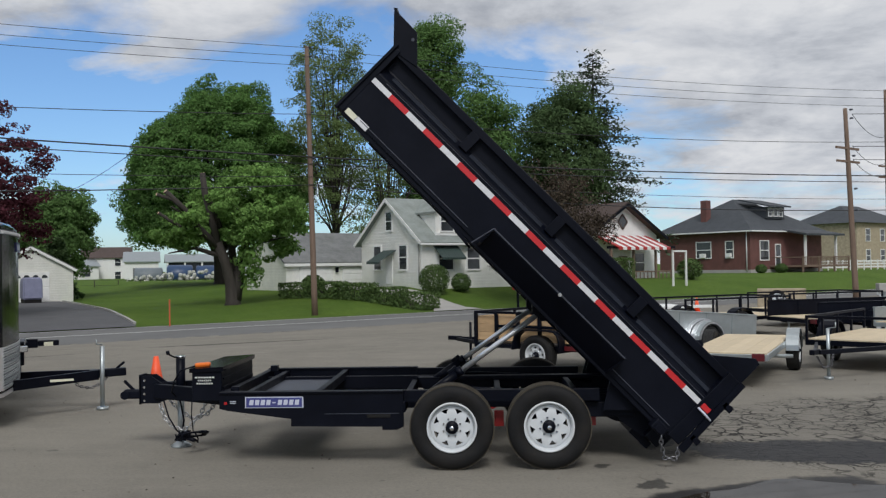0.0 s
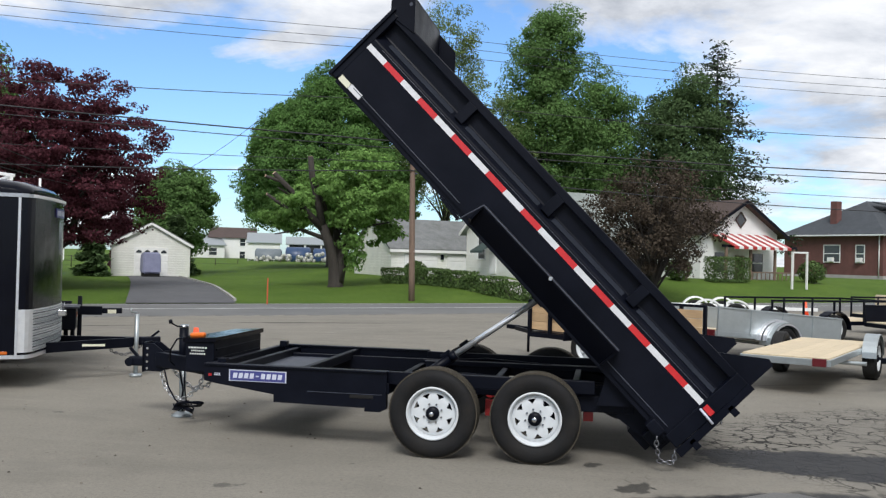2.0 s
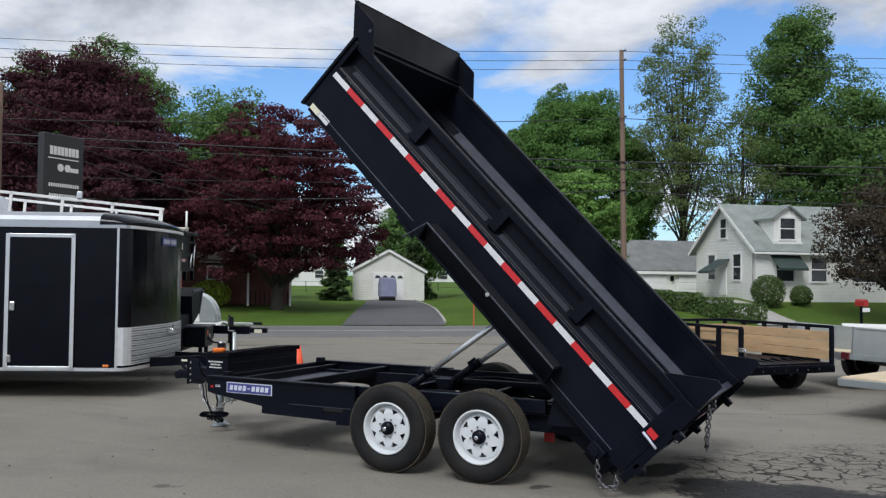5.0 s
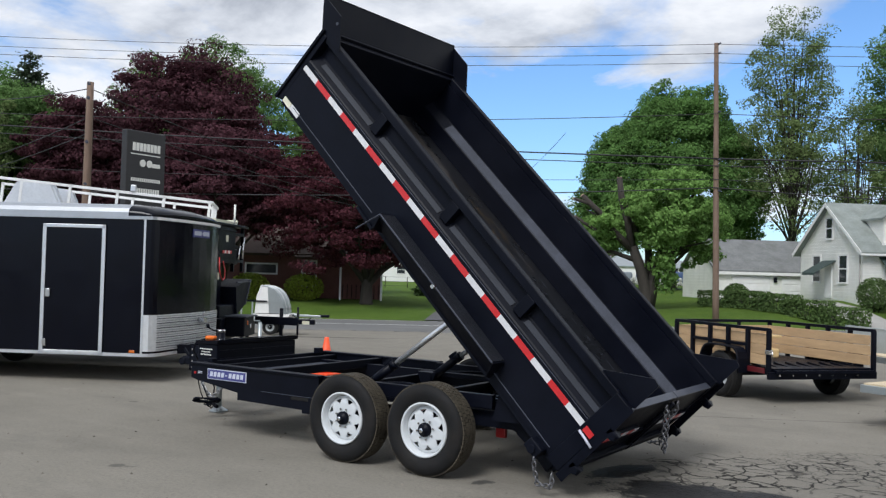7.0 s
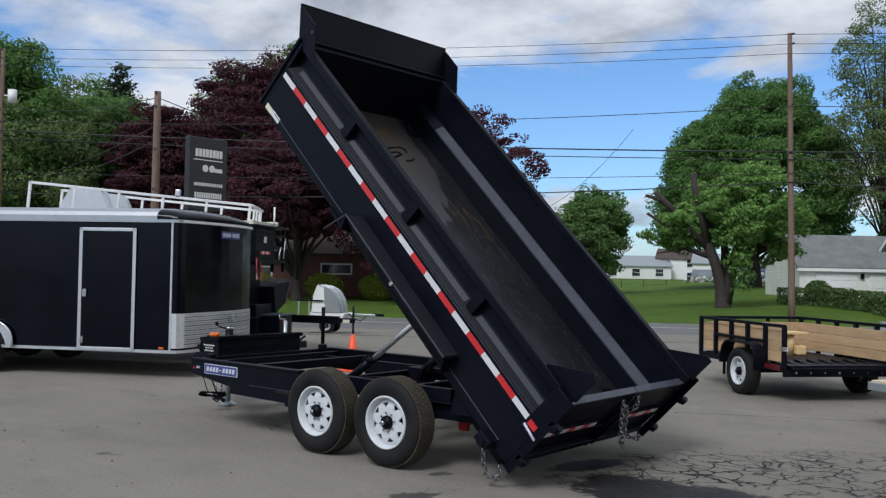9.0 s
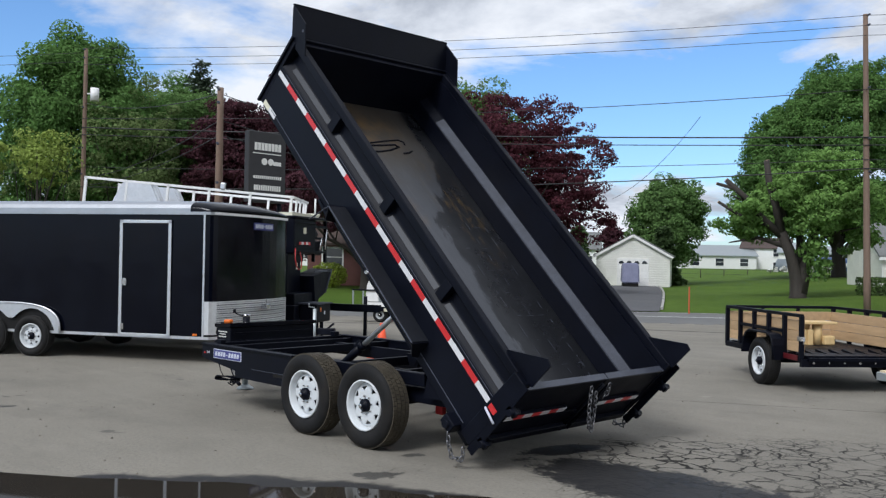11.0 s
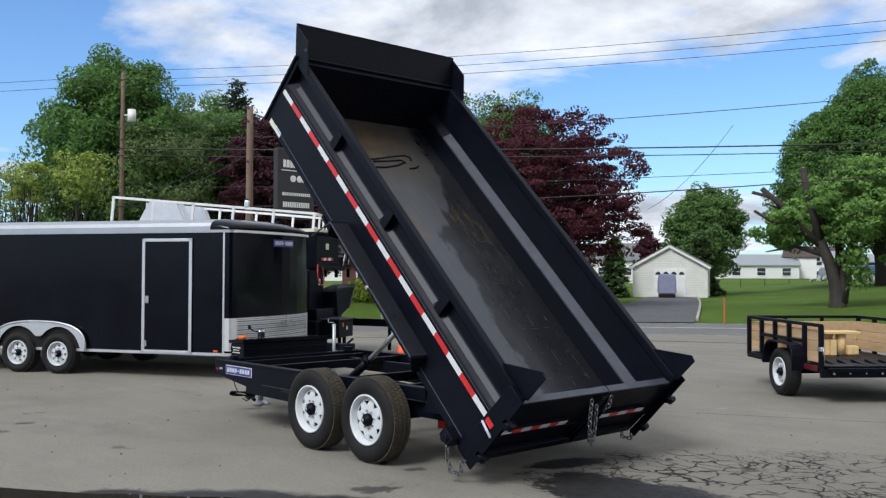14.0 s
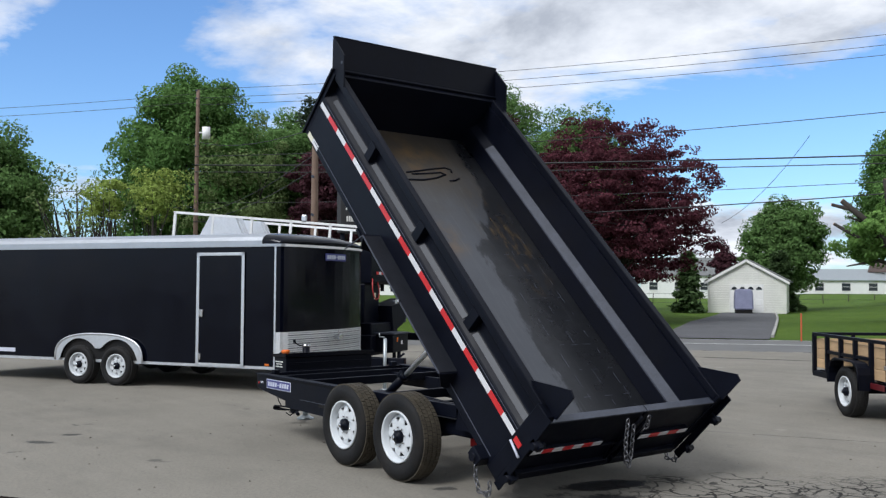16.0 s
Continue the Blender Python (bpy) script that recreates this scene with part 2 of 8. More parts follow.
CHAIN = mat("chain_steel", (0.16, 0.16, 0.17), 0.4, metal=0.8, vary=0.2)
CHAIN_BRIGHT = mat("bright_chain", (0.5, 0.5, 0.51), 0.35, metal=0.9, vary=0.1)
YELLOW_LINE = mat("line_paint", (0.55, 0.55, 0.53), 0.7, vary=0.25, scale=3)
TANK_GREY = mat("grey_tank", (0.13, 0.155, 0.17), 0.5, vary=0.12)
PLASTIC_BLUE = mat("blue_tank", (0.020, 0.050, 0.12), 0.4, vary=0.15)


def leaf_mat(name, base, island=0.36, thin=0.42):
    m = mat(name, base, 0.72, vary=0.2, scale=0.35, island=island, spec=0.12)
    n, l = m.node_tree.nodes, m.node_tree.links
    p = n["Principled BSDF"]
    tr = n.new("ShaderNodeBsdfTranslucent")
    src = p.inputs["Base Color"].links[0].from_socket
    l.new(src, tr.inputs["Color"])
    mx = n.new("ShaderNodeMixShader")
    mx.inputs[0].default_value = thin
    l.new(p.outputs[0], mx.inputs[1])
    l.new(tr.outputs[0], mx.inputs[2])
    l.new(mx.outputs[0], n["Material Output"].inputs["Surface"])
    return m


LEAF_GREEN = leaf_mat("maple_leaves", (0.114, 0.216, 0.060))
LEAF_LIGHT = leaf_mat("spring_leaves", (0.168, 0.292, 0.078))
LEAF_MID = leaf_mat("mid_green_leaves", (0.126, 0.220, 0.070))
LEAF_DARK = leaf_mat("dark_green_leaves", (0.086, 0.138, 0.056))
LEAF_YEL = leaf_mat("yellow_green_leaves", (0.28, 0.36, 0.09))
LEAF_SPARSE = leaf_mat("young_leaves", (0.165, 0.225, 0.085))
LEAF_RED = leaf_mat("crimson_leaves", (0.072, 0.028, 0.037), 0.4, thin=0.3)
LEAF_RED2 = leaf_mat("bright_crimson_leaves", (0.092, 0.028, 0.038), 0.45, thin=0.35)
LEAF_BROWN = leaf_mat("bronze_leaves", (0.064, 0.050, 0.036), thin=0.2)
NEEDLE = leaf_mat("needles", (0.062, 0.088, 0.056), thin=0.1)
LEAF_HEDGE = leaf_mat("hedge_leaves", (0.082, 0.130, 0.042), thin=0.15)
LEAF_LIME = leaf_mat("lime_shrub_leaves", (0.264, 0.341, 0.046), thin=0.2)
BLOSSOM = leaf_mat("white_blossom", (0.72, 0.72, 0.68), 0.2, thin=0.2)


# lawn, lot and road
def surface(name, rough):
    m = bpy.data.materials.new(name)
    m.use_nodes = True
    n, l = m.node_tree.nodes, m.node_tree.links
    p = n["Principled BSDF"]
    p.inputs["Roughness"].default_value = rough
    co = n.new("ShaderNodeTexCoord")

    def tex(sc, det=6.0, ro=0.6, off=(0, 0, 0), stretch=(1, 1, 1), dist=0.0):
        mp = n.new("ShaderNodeMapping")
        mp.inputs["Location"].default_value, mp.inputs["Scale"].default_value = off, stretch
        l.new(co.outputs["Object"], mp.inputs[0])
        t = n.new("ShaderNodeTexNoise")
        t.inputs["Scale"].default_value, t.inputs["Detail"].default_value = sc, det
        t.inputs["Roughness"].default_value, t.inputs["Distortion"].default_value = ro, dist
        l.new(mp.outputs[0], t.inputs["Vector"])
        return t.outputs["Fac"]

    def rng(v, a, b, c, d, smooth=False):
        r = n.new("ShaderNodeMapRange")
        r.interpolation_type = "SMOOTHSTEP" if smooth else "LINEAR"
        for k, x in zip(("From Min", "From Max", "To Min", "To Max"), (a, b, c, d)):
            r.inputs[k].default_value = x
        l.new(v, r.inputs["Value"])
        return r.outputs[0]

    def mth(op, a, b):
        x = n.new("ShaderNodeMath")
        x.operation = op
        for k, v in enumerate((a, b)):
            if isinstance(v, (int, float)):
                x.inputs[k].default_value = v
            else:
                l.new(v, x.inputs[k])
        return x.outputs[0]

    def mixc(f, a, b):
        x = n.new("ShaderNodeMix")
        x.data_type = "RGBA"
        l.new(f, x.inputs["Factor"])
        for k, v in ((6, a), (7, b)):
            if isinstance(v, tuple):
                x.inputs[k].default_value = (*v, 1)
            else:
                l.new(v, x.inputs[k])
        return x.outputs[2]

    def blob(x0, y0, sx, sy, turn=0.0):
        """1 inside an ellipse of the plan, falling to 0 at its rim."""
        mp = n.new("ShaderNodeMapping")
        mp.vector_type = "TEXTURE"
        mp.inputs["Location"].default_value = (x0, y0, 0)
        mp.inputs["Rotation"].default_value = (0, 0, radians(turn))
        mp.inputs["Scale"].default_value = (sx, sy, 1000)
        l.new(co.outputs["Object"], mp.inputs[0])
        ln = n.new("ShaderNodeVectorMath")
        ln.operation = "LENGTH"
        l.new(mp.outputs[0], ln.inputs[0])
        return rng(ln.outputs["Value"], 0.0, 1.0, 1.0, 0.0)

    return m, n, l, p, co, tex, rng, mth, mixc, blob


def make_lot():
    m, n, l, p, co, tex, rng, mth, mixc, blob = surface("worn_lot_asphalt", 0.85)
    p.inputs["Specular IOR Level"].default_value = 0.16
    c = mixc(rng(tex(0.16, 5), 0.35, 0.65, 0, 1), (0.168, 0.155, 0.130), (0.226, 0.209, 0.176))
    c = mixc(rng(tex(1.1, 7, 0.65), 0.35, 0.7, 0, 0.7), c, (0.245, 0.226, 0.190))
    c = mixc(rng(tex(30, 4, 0.7), 0.45, 0.75, 0, 0.5), c, (0.095, 0.091, 0.083))
    c = mixc(rng(tex(0.55, 7, 0.7, off=(8, 1, 0), stretch=(1, 1.8, 1)), 0.52, 0.72, 0, 0.5), c, (0.125, 0.117, 0.102))
    c = mixc(rng(tex(5.0, 6, 0.7, off=(2, 2, 0)), 0.58, 0.74, 0, 0.4), c, (0.27, 0.25, 0.21))
    # grain of the stones, tyre-swept streaks and oil freckles
    c = mixc(rng(tex(95, 3, 0.75, off=(3, 3, 0)), 0.5, 0.72, 0, 0.42, True), c, (0.30, 0.28, 0.245))
    c = mixc(rng(tex(80, 3, 0.75, off=(6, 1, 0)), 0.52, 0.72, 0, 0.5, True), c, (0.085, 0.080, 0.072))
    c = mixc(rng(tex(1.0, 6, 0.65, off=(5, 2, 0), stretch=(0.25, 2.2, 1)), 0.5, 0.74, 0, 0.32), c, (0.265, 0.248, 0.215))
    c = mixc(rng(tex(9, 3, 0.6, off=(1, 8, 0)), 0.70, 0.75, 0, 0.6, True), c, (0.055, 0.052, 0.048))
    # darker, older stretch with a net of cracks behind the trailer
    zone = mth("ADD", blob(6.0, 1.9, 4.6, 2.9, 8), mth("MULTIPLY", mth("SUBTRACT", tex(0.8, 6, 0.65), 0.5), 0.7))
    zone = rng(zone, 0.06, 0.26, 0, 1, True)
    c = mixc(mth("MULTIPLY", zone, 0.25), c, (0.130, 0.124, 0.113))
    v = n.new("ShaderNodeTexVoronoi")
    v.feature = "DISTANCE_TO_EDGE"
    v.inputs["Scale"].default_value = 4.4
    warp = n.new("ShaderNodeTexNoise")
    warp.inputs["Scale"].default_value, warp.inputs["Detail"].default_value = 2.2, 6.0
    l.new(co.outputs["Object"], warp.inputs["Vector"])
    add = n.new("ShaderNodeMix")
    add.data_type = "RGBA"
    add.blend_type = "LINEAR_LIGHT"
    add.inputs["Factor"].default_value = 0.22
    l.new(co.outputs["Object"], add.inputs[6])
    l.new(warp.outputs["Color"], add.inputs[7])
    l.new(add.outputs[2], v.inputs["Vector"])
    crack = rng(v.outputs["Distance"], 0.030, 0.056, 1, 0)
    v2 = n.new("ShaderNodeTexVoronoi")
    v2.feature = "DISTANCE_TO_EDGE"
    v2.inputs["Scale"].default_value = 7.5
    l.new(add.outputs[2], v2.inputs["Vector"])
    fine = mth("MULTIPLY", rng(v2.outputs["Distance"], 0.02, 0.06, 1, 0), rng(tex(0.7, 4, off=(7, 3, 0)), 0.44, 0.54, 0, 0.9, True))
    crack = mth("MAXIMUM", mth("MULTIPLY", crack, rng(tex(1.6, 3, off=(1, 6, 0)), 0.40, 0.52, 0.1, 1, True)), fine)
    crack = mth("MULTIPLY", crack, zone)
    crack = mth("MULTIPLY", crack, rng(tex(0.9, 3, off=(4, 2, 0)), 0.30, 0.42, 0, 1, True))
    c = mixc(mth("MULTIPLY", crack, 0.95), c, (0.016, 0.015, 0.014))
    # one long joint across the lot
    seam = mth("MULTIPLY", rng(mth("ADD", blob(2.6, 5.55, 6.0, 0.022, 28), mth("MULTIPLY", mth("SUBTRACT", tex(2.5, 4), 0.5), 0.25)), 0.2, 0.5, 0, 1, True), rng(tex(1.1, 3, off=(5, 5, 0)), 0.35, 0.5, 0.35, 1, True))
    c = mixc(mth("MULTIPLY", seam, 0.8), c, (0.05, 0.047, 0.043))
    # patched strip of broken tar where the lot meets the road
    tar = mth("ADD", mth("MAXIMUM", blob(-6.6, 17.4, 5.2, 0.5, 22), mth("MAXIMUM", blob(-12.5, 12.6, 6.0, 0.42, 39), blob(2.6, 23.6, 7.0, 0.5, 39))), mth("MULTIPLY", mth("SUBTRACT", tex(1.6, 6, 0.7, stretch=(1, 2.4, 1)), 0.5), 1.1))
    c = mixc(rng(tar, 0.46, 0.62, 0, 0.75, True), c, (0.045, 0.043, 0.040))
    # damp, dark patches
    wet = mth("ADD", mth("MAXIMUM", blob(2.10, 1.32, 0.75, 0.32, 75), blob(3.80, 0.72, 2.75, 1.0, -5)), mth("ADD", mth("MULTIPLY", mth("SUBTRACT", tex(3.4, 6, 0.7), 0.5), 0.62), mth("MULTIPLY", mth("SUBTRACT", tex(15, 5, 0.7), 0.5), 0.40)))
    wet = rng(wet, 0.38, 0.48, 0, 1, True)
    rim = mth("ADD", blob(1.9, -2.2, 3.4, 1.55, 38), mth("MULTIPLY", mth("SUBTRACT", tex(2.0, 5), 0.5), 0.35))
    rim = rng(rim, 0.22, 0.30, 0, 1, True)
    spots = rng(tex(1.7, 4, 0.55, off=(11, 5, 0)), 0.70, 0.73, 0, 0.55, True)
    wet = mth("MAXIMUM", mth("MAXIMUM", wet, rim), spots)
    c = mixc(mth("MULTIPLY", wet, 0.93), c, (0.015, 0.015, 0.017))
    drip = mth("ADD", mth("MAXIMUM", blob(1.71, -0.6, 0.36, 0.2, 60), mth("MAXIMUM", blob(1.38, 0.14, 0.24, 0.12, 70), mth("MAXIMUM", blob(-3.1, -1.97, 0.30, 0.15, 30), blob(-3.4, -1.52, 0.22, 0.12, 60)))), mth("MULTIPLY", mth("SUBTRACT", tex(11, 5, 0.65), 0.5), 1.7))
    wet = mth("MAXIMUM", wet, rng(drip, 0.42, 0.52, 0, 1, True))
    c = mixc(rng(drip, 0.42, 0.52, 0, 0.8, True), c, (0.040, 0.039, 0.037))
    pale = mth("MULTIPLY", rng(tex(1.3, 5, 0.6, off=(3, 9, 0)), 0.66, 0.74, 0, 0.5, True), mth("SUBTRACT", 1.0, wet))
    c = mixc(pale, c, (0.31, 0.295, 0.265))
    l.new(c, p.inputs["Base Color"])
    l.new(rng(wet, 0, 1, 0.88, 0.56), p.inputs["Roughness"])
    b = n.new("ShaderNodeBump")
    b.inputs["Strength"].default_value, b.inputs["Distance"].default_value = 0.5, 0.012
    h = mth("SUBTRACT", mth("ADD", mth("MULTIPLY", tex(45, 4, 0.7), 0.5), tex(3, 4)), mth("MULTIPLY", crack, 1.2))
    l.new(h, b.inputs["Height"])
    l.new(b.outputs[0], p.inputs["Normal"])
    return m


def make_road():
    m, n, l, p, co, tex, rng, mth, mixc, blob = surface("road_asphalt", 0.85)
    c = mixc(rng(tex(0.4, 5, stretch=(1, 1, 1)), 0.35, 0.65, 0, 1), (0.115, 0.115, 0.113), (0.150, 0.149, 0.145))
    c = mixc(rng(tex(25, 4, 0.7), 0.4, 0.75, 0, 0.5), c, (0.10, 0.10, 0.10))
    l.new(c, p.inputs["Base Color"])
    b = n.new("ShaderNodeBump")
    b.inputs["Strength"].default_value, b.inputs["Distance"].default_value = 0.3, 0.01
    l.new(tex(60, 4, 0.7), b.inputs["Height"])
    l.new(b.outputs[0], p.inputs["Normal"])
    return m


def make_lawn():
    m, n, l, p, co, tex, rng, mth, mixc, blob = surface("lawn", 0.9)
    p.inputs["Specular IOR Level"].default_value = 0.08
    c = mixc(rng(tex(0.25, 6), 0.35, 0.65, 0, 1), (0.066, 0.120, 0.018), (0.098, 0.158, 0.026))
    c = mixc(rng(tex(2.2, 6, 0.7), 0.4, 0.75, 0, 0.7), c, (0.046, 0.086, 0.015))
    c = mixc(rng(tex(14, 3, 0.7), 0.45, 0.75, 0, 0.5), c, (0.135, 0.175, 0.05))
    l.new(c, p.inputs["Base Color"])
    b = n.new("ShaderNodeBump")
    b.inputs["Strength"].default_value, b.inputs["Distance"].default_value = 0.9, 0.06
    l.new(tex(18, 5, 0.8), b.inputs["Height"])
    l.new(b.outputs[0], p.inputs["Normal"])
    return m


def make_bed_floor():
    """Worn grey steel: rust haze at the front, a paler grey half and a darker half with scrapes and rust."""
    m, n, l, p, co, tex, rng, mth, mixc, blob = surface("worn_bed_floor", 0.3)
    p.inputs["Metallic"].default_value, p.inputs["Specular IOR Level"].default_value = 0.25, 0.5
    sp = n.new("ShaderNodeSeparateXYZ")
    l.new(co.outputs["Object"], sp.inputs[0])
    along, across = sp.outputs[0], sp.outputs[1]
    c = mixc(rng(tex(0.9, 6, 0.6), 0.35, 0.65, 0, 1), (0.050, 0.054, 0.064), (0.070, 0.074, 0.086))
    c = mixc(rng(tex(4.0, 6, 0.7, stretch=(0.25, 3, 1)), 0.5, 0.75, 0, 0.4), c, (0.10, 0.104, 0.113))
    rust = mth("ADD", blob(0.1, 1.1, 1.9, 1.9), mth("MULTIPLY", mth("SUBTRACT", tex(1.6, 6, 0.65), 0.5), 0.9))
    c = mixc(rng(rust, 0.12, 0.75, 0, 0.85, True), c, (0.050, 0.041, 0.030))
    glow = mth("MULTIPLY", mth("MAXIMUM", blob(0.42, 1.25, 0.55, 0.5, 20), blob(1.75, 0.95, 0.35, 0.3)), rng(tex(3.5, 5), 0.42, 0.62, 0, 1))
    c = mixc(mth("MULTIPLY", glow, 0.8), c, (0.16, 0.095, 0.035))
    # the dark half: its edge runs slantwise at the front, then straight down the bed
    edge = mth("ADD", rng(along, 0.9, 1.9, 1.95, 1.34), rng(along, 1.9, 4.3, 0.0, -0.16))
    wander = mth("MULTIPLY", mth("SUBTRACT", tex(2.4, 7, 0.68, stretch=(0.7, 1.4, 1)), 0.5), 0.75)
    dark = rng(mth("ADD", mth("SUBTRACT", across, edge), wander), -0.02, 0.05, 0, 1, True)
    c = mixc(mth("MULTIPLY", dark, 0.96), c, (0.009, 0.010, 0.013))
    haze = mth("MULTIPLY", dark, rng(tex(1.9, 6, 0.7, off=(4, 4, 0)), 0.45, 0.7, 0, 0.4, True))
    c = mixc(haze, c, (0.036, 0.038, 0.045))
    vein = mth("MULTIPLY", blob(1.7, 1.80, 1.0, 0.36, 4), rng(tex(4.5, 6, 0.75, off=(7, 2, 0), stretch=(0.7, 2.2, 1)), 0.5, 0.62, 0, 1, True))
    c = mixc(mth("MULTIPLY", vein, 0.8), c, (0.12, 0.076, 0.026))
    for sx, sy, ox, f in ((0.10, 3.2, 3.0, 0.07), (0.16, 4.0, 8.0, 0.06)):
        c = mixc(rng(tex(9.0, 2, 0.5, off=(ox, 1.5 * ox, 0), stretch=(sx, sy, 1)), 0.665, 0.70, 0, f, True), c, (0.22, 0.22, 0.225))
    chalk = rng(tex(7.0, 5, 0.7, off=(9, 1, 0)), 0.69, 0.73, 0, 0.45, True)
    c = mixc(mth("MULTIPLY", chalk, dark), c, (0.16, 0.16, 0.165))
    l.new(c, p.inputs["Base Color"])
    l.new(mth("ADD", rng(tex(2.0, 5), 0.3, 0.7, 0.26, 0.42), mth("MULTIPLY", dark, -0.04)), p.inputs["Roughness"])
    b = n.new("ShaderNodeBump")
    b.inputs["Strength"].default_value, b.inputs["Distance"].default_value = 0.12, 0.01
    l.new(tex(9, 5, 0.6), b.inputs["Height"])
    l.new(b.outputs[0], p.inputs["Normal"])
    return m


FLOOR_STEEL = make_bed_floor()
LOT, ROAD, LAWN = make_lot(), make_road(), make_lawn()
DRIVE = mat("drive_asphalt", (0.085, 0.085, 0.09), 0.85, vary=0.2, scale=0.8, bump=0.3)
WATER = mat("puddle_water", (0.026, 0.022, 0.017), 0.03, spec=0.5)
WATER.node_tree.nodes["Principled BSDF"].inputs["IOR"].default_value = 1.19

# ---- building helpers ----
def bx(bm, lo, hi, bev=0.0):
    """A box between two corners, with its edges taken off by bev."""
    a, b = [min(p, q) for p, q in zip(lo, hi)], [max(p, q) for p, q in zip(lo, hi)]
    v = [bm.verts.new((x, y, z)) for x in (a[0], b[0]) for y in (a[1], b[1]) for z in (a[2], b[2])]
    f = [bm.faces.new([v[i] for i in q]) for q in ((0, 1, 3, 2), (4, 6, 7, 5), (0, 4, 5, 1), (2, 3, 7, 6), (0, 2, 6, 4), (1, 5, 7, 3))]
    if bev:
        bmesh.ops.bevel(bm, geom=list({e for q in f for e in q.edges}), offset=bev, segments=2, affect="EDGES", profile=0.5)
    return bm


def axes_to(p0, p1):
    d = Vector(p1) - Vector(p0)
    z = d.normalized()
    s = Vector((0, 0, 1)) if abs(z.z) < 0.95 else Vector((1, 0, 0))
    x = s.cross(z).normalized()
    return x, z.cross(x).normalized(), z, d.length


def beam(bm, p0, p1, w, h, bev=0.0):
    """A bar of section w (level) by h (upright) from p0 to p1."""
    x, y, z, ln = axes_to(p0, p1)
    t = bmesh.new()
    bx(t, (-w / 2, -h / 2, 0), (w / 2, h / 2, ln), bev)
    m = Matrix((x, y, z)).transposed().to_4x4()
    m.translation = Vector(p0)
    return put(bm, t, m)


def put(bm, t, m=None):
    """Adds the small mesh t to bm, moved by m."""
    if m is not None:
        bmesh.ops.transform(t, matrix=m, verts=t.verts)
    me = bpy.data.meshes.new("tmp")
    t.to_mesh(me)
    t.free()
    bm.from_mesh(me)
    bpy.data.meshes.remove(me)
    return bm


def rod(bm, p0, p1, r, seg=12, r2=None):
    x, y, z, ln = axes_to(p0, p1)
    r2 = r if r2 is None else r2
    rings = []
    for p, q in ((Vector(p0), r), (Vector(p1), r2)):
        rings.append([bm.verts.new(p + (x * math.cos(k * 2 * math.pi / seg) + y * math.sin(k * 2 * math.pi / seg)) * q) for k in range(seg)])
    for k in range(seg):
        bm.faces.new((rings[0][k], rings[0][(k + 1) % seg], rings[1][(k + 1) % seg], rings[1][k])).smooth = True
    bm.faces.new(rings[0][::-1])
    bm.faces.new(rings[1])
    return bm


def tube(bm, pts, r, seg=6, closed=False):
    """A round tube along points; r is a number or one radius a point."""
    pts = [Vector(p) for p in pts]
    rs = r if isinstance(r, (list, tuple)) else [r] * len(pts)
    rings, n = [], len(pts)
    side = None
    for k, p in enumerate(pts):
        a, b = (pts[(k - 1) % n], pts[(k + 1) % n]) if closed else (pts[max(k - 1, 0)], pts[min(k + 1, n - 1)])
        d = (b - a).normalized()
        if side is None:
            s = Vector((0, 0, 1)) if abs(d.z) < 0.9 else Vector((1, 0, 0))
            side = s.cross(d).normalized()
        side = (side - d * side.dot(d)).normalized()
        up = d.cross(side)
        rings.append([bm.verts.new(p + (side * math.cos(j * 2 * math.pi / seg) + up * math.sin(j * 2 * math.pi / seg)) * rs[k]) for j in range(seg)])
    for k in range(n if closed else n - 1):
        p, q = rings[k], rings[(k + 1) % n]
        for j in range(seg):
            bm.faces.new((p[j], p[(j + 1) % seg], q[(j + 1) % seg], q[j])).smooth = True
    if not closed:
        bm.faces.new(rings[0][::-1])
        bm.faces.new(rings[-1])
    return bm


def lathe(bm, prof, seg=48, smooth=True):
    """Turns a profile of (radius, y) round the y axis."""
    rings = [[bm.verts.new((r * math.cos(k * 2 * math.pi / seg), y, r * math.sin(k * 2 * math.pi / seg))) for k in range(seg)] for r, y in prof]
    for p, q in zip(rings, rings[1:]):
        for k in range(seg):
            bm.faces.new((p[k], q[k], q[(k + 1) % seg], p[(k + 1) % seg])).smooth = smooth
    return bm


def prism(bm, poly, lo, hi, plane="xz"):
    """A flat polygon drawn out from lo to hi along the third axis."""
    put3 = {"xz": lambda p, t: (p[0], t, p[1]), "yz": lambda p, t: (t, p[0], p[1]), "xy": lambda p, t: (p[0], p[1], t)}[plane]
    a = [bm.verts.new(put3(p, lo)) for p in poly]
    b = [bm.verts.new(put3(p, hi)) for p in poly]
    bm.faces.new(a)
    bm.faces.new(b[::-1])
    for k in range(len(poly)):
        bm.faces.new((a[k], b[k], b[(k + 1) % len(poly)], a[(k + 1) % len(poly)]))
    bmesh.ops.recalc_face_normals(bm, faces=bm.faces)
    return bm


def mesh_of(name, bm, material):
    me = bpy.data.meshes.new(name)
    bm.to_mesh(me)
    bm.free()
    me.materials.append(material)
    return me


def part(name, bm, material, parent, label="", at=None):
    """One mesh under a thing or a part; bm may be a ready mesh to share."""
    me = bm if isinstance(bm, bpy.types.Mesh) else mesh_of(name, bm, material)
    ob = new(name, me)
    ob.parent = parent
    if at is not None:
        ob.matrix_local = at
    return tagged(ob, label)


def thing(name, label, category, m=None, group="", kind=""):
    ob = new(name)
    ob.empty_display_size = 0.1
    if m is not None:
        ob.matrix_world = m
    return tagged(ob, label, category, group, kind)


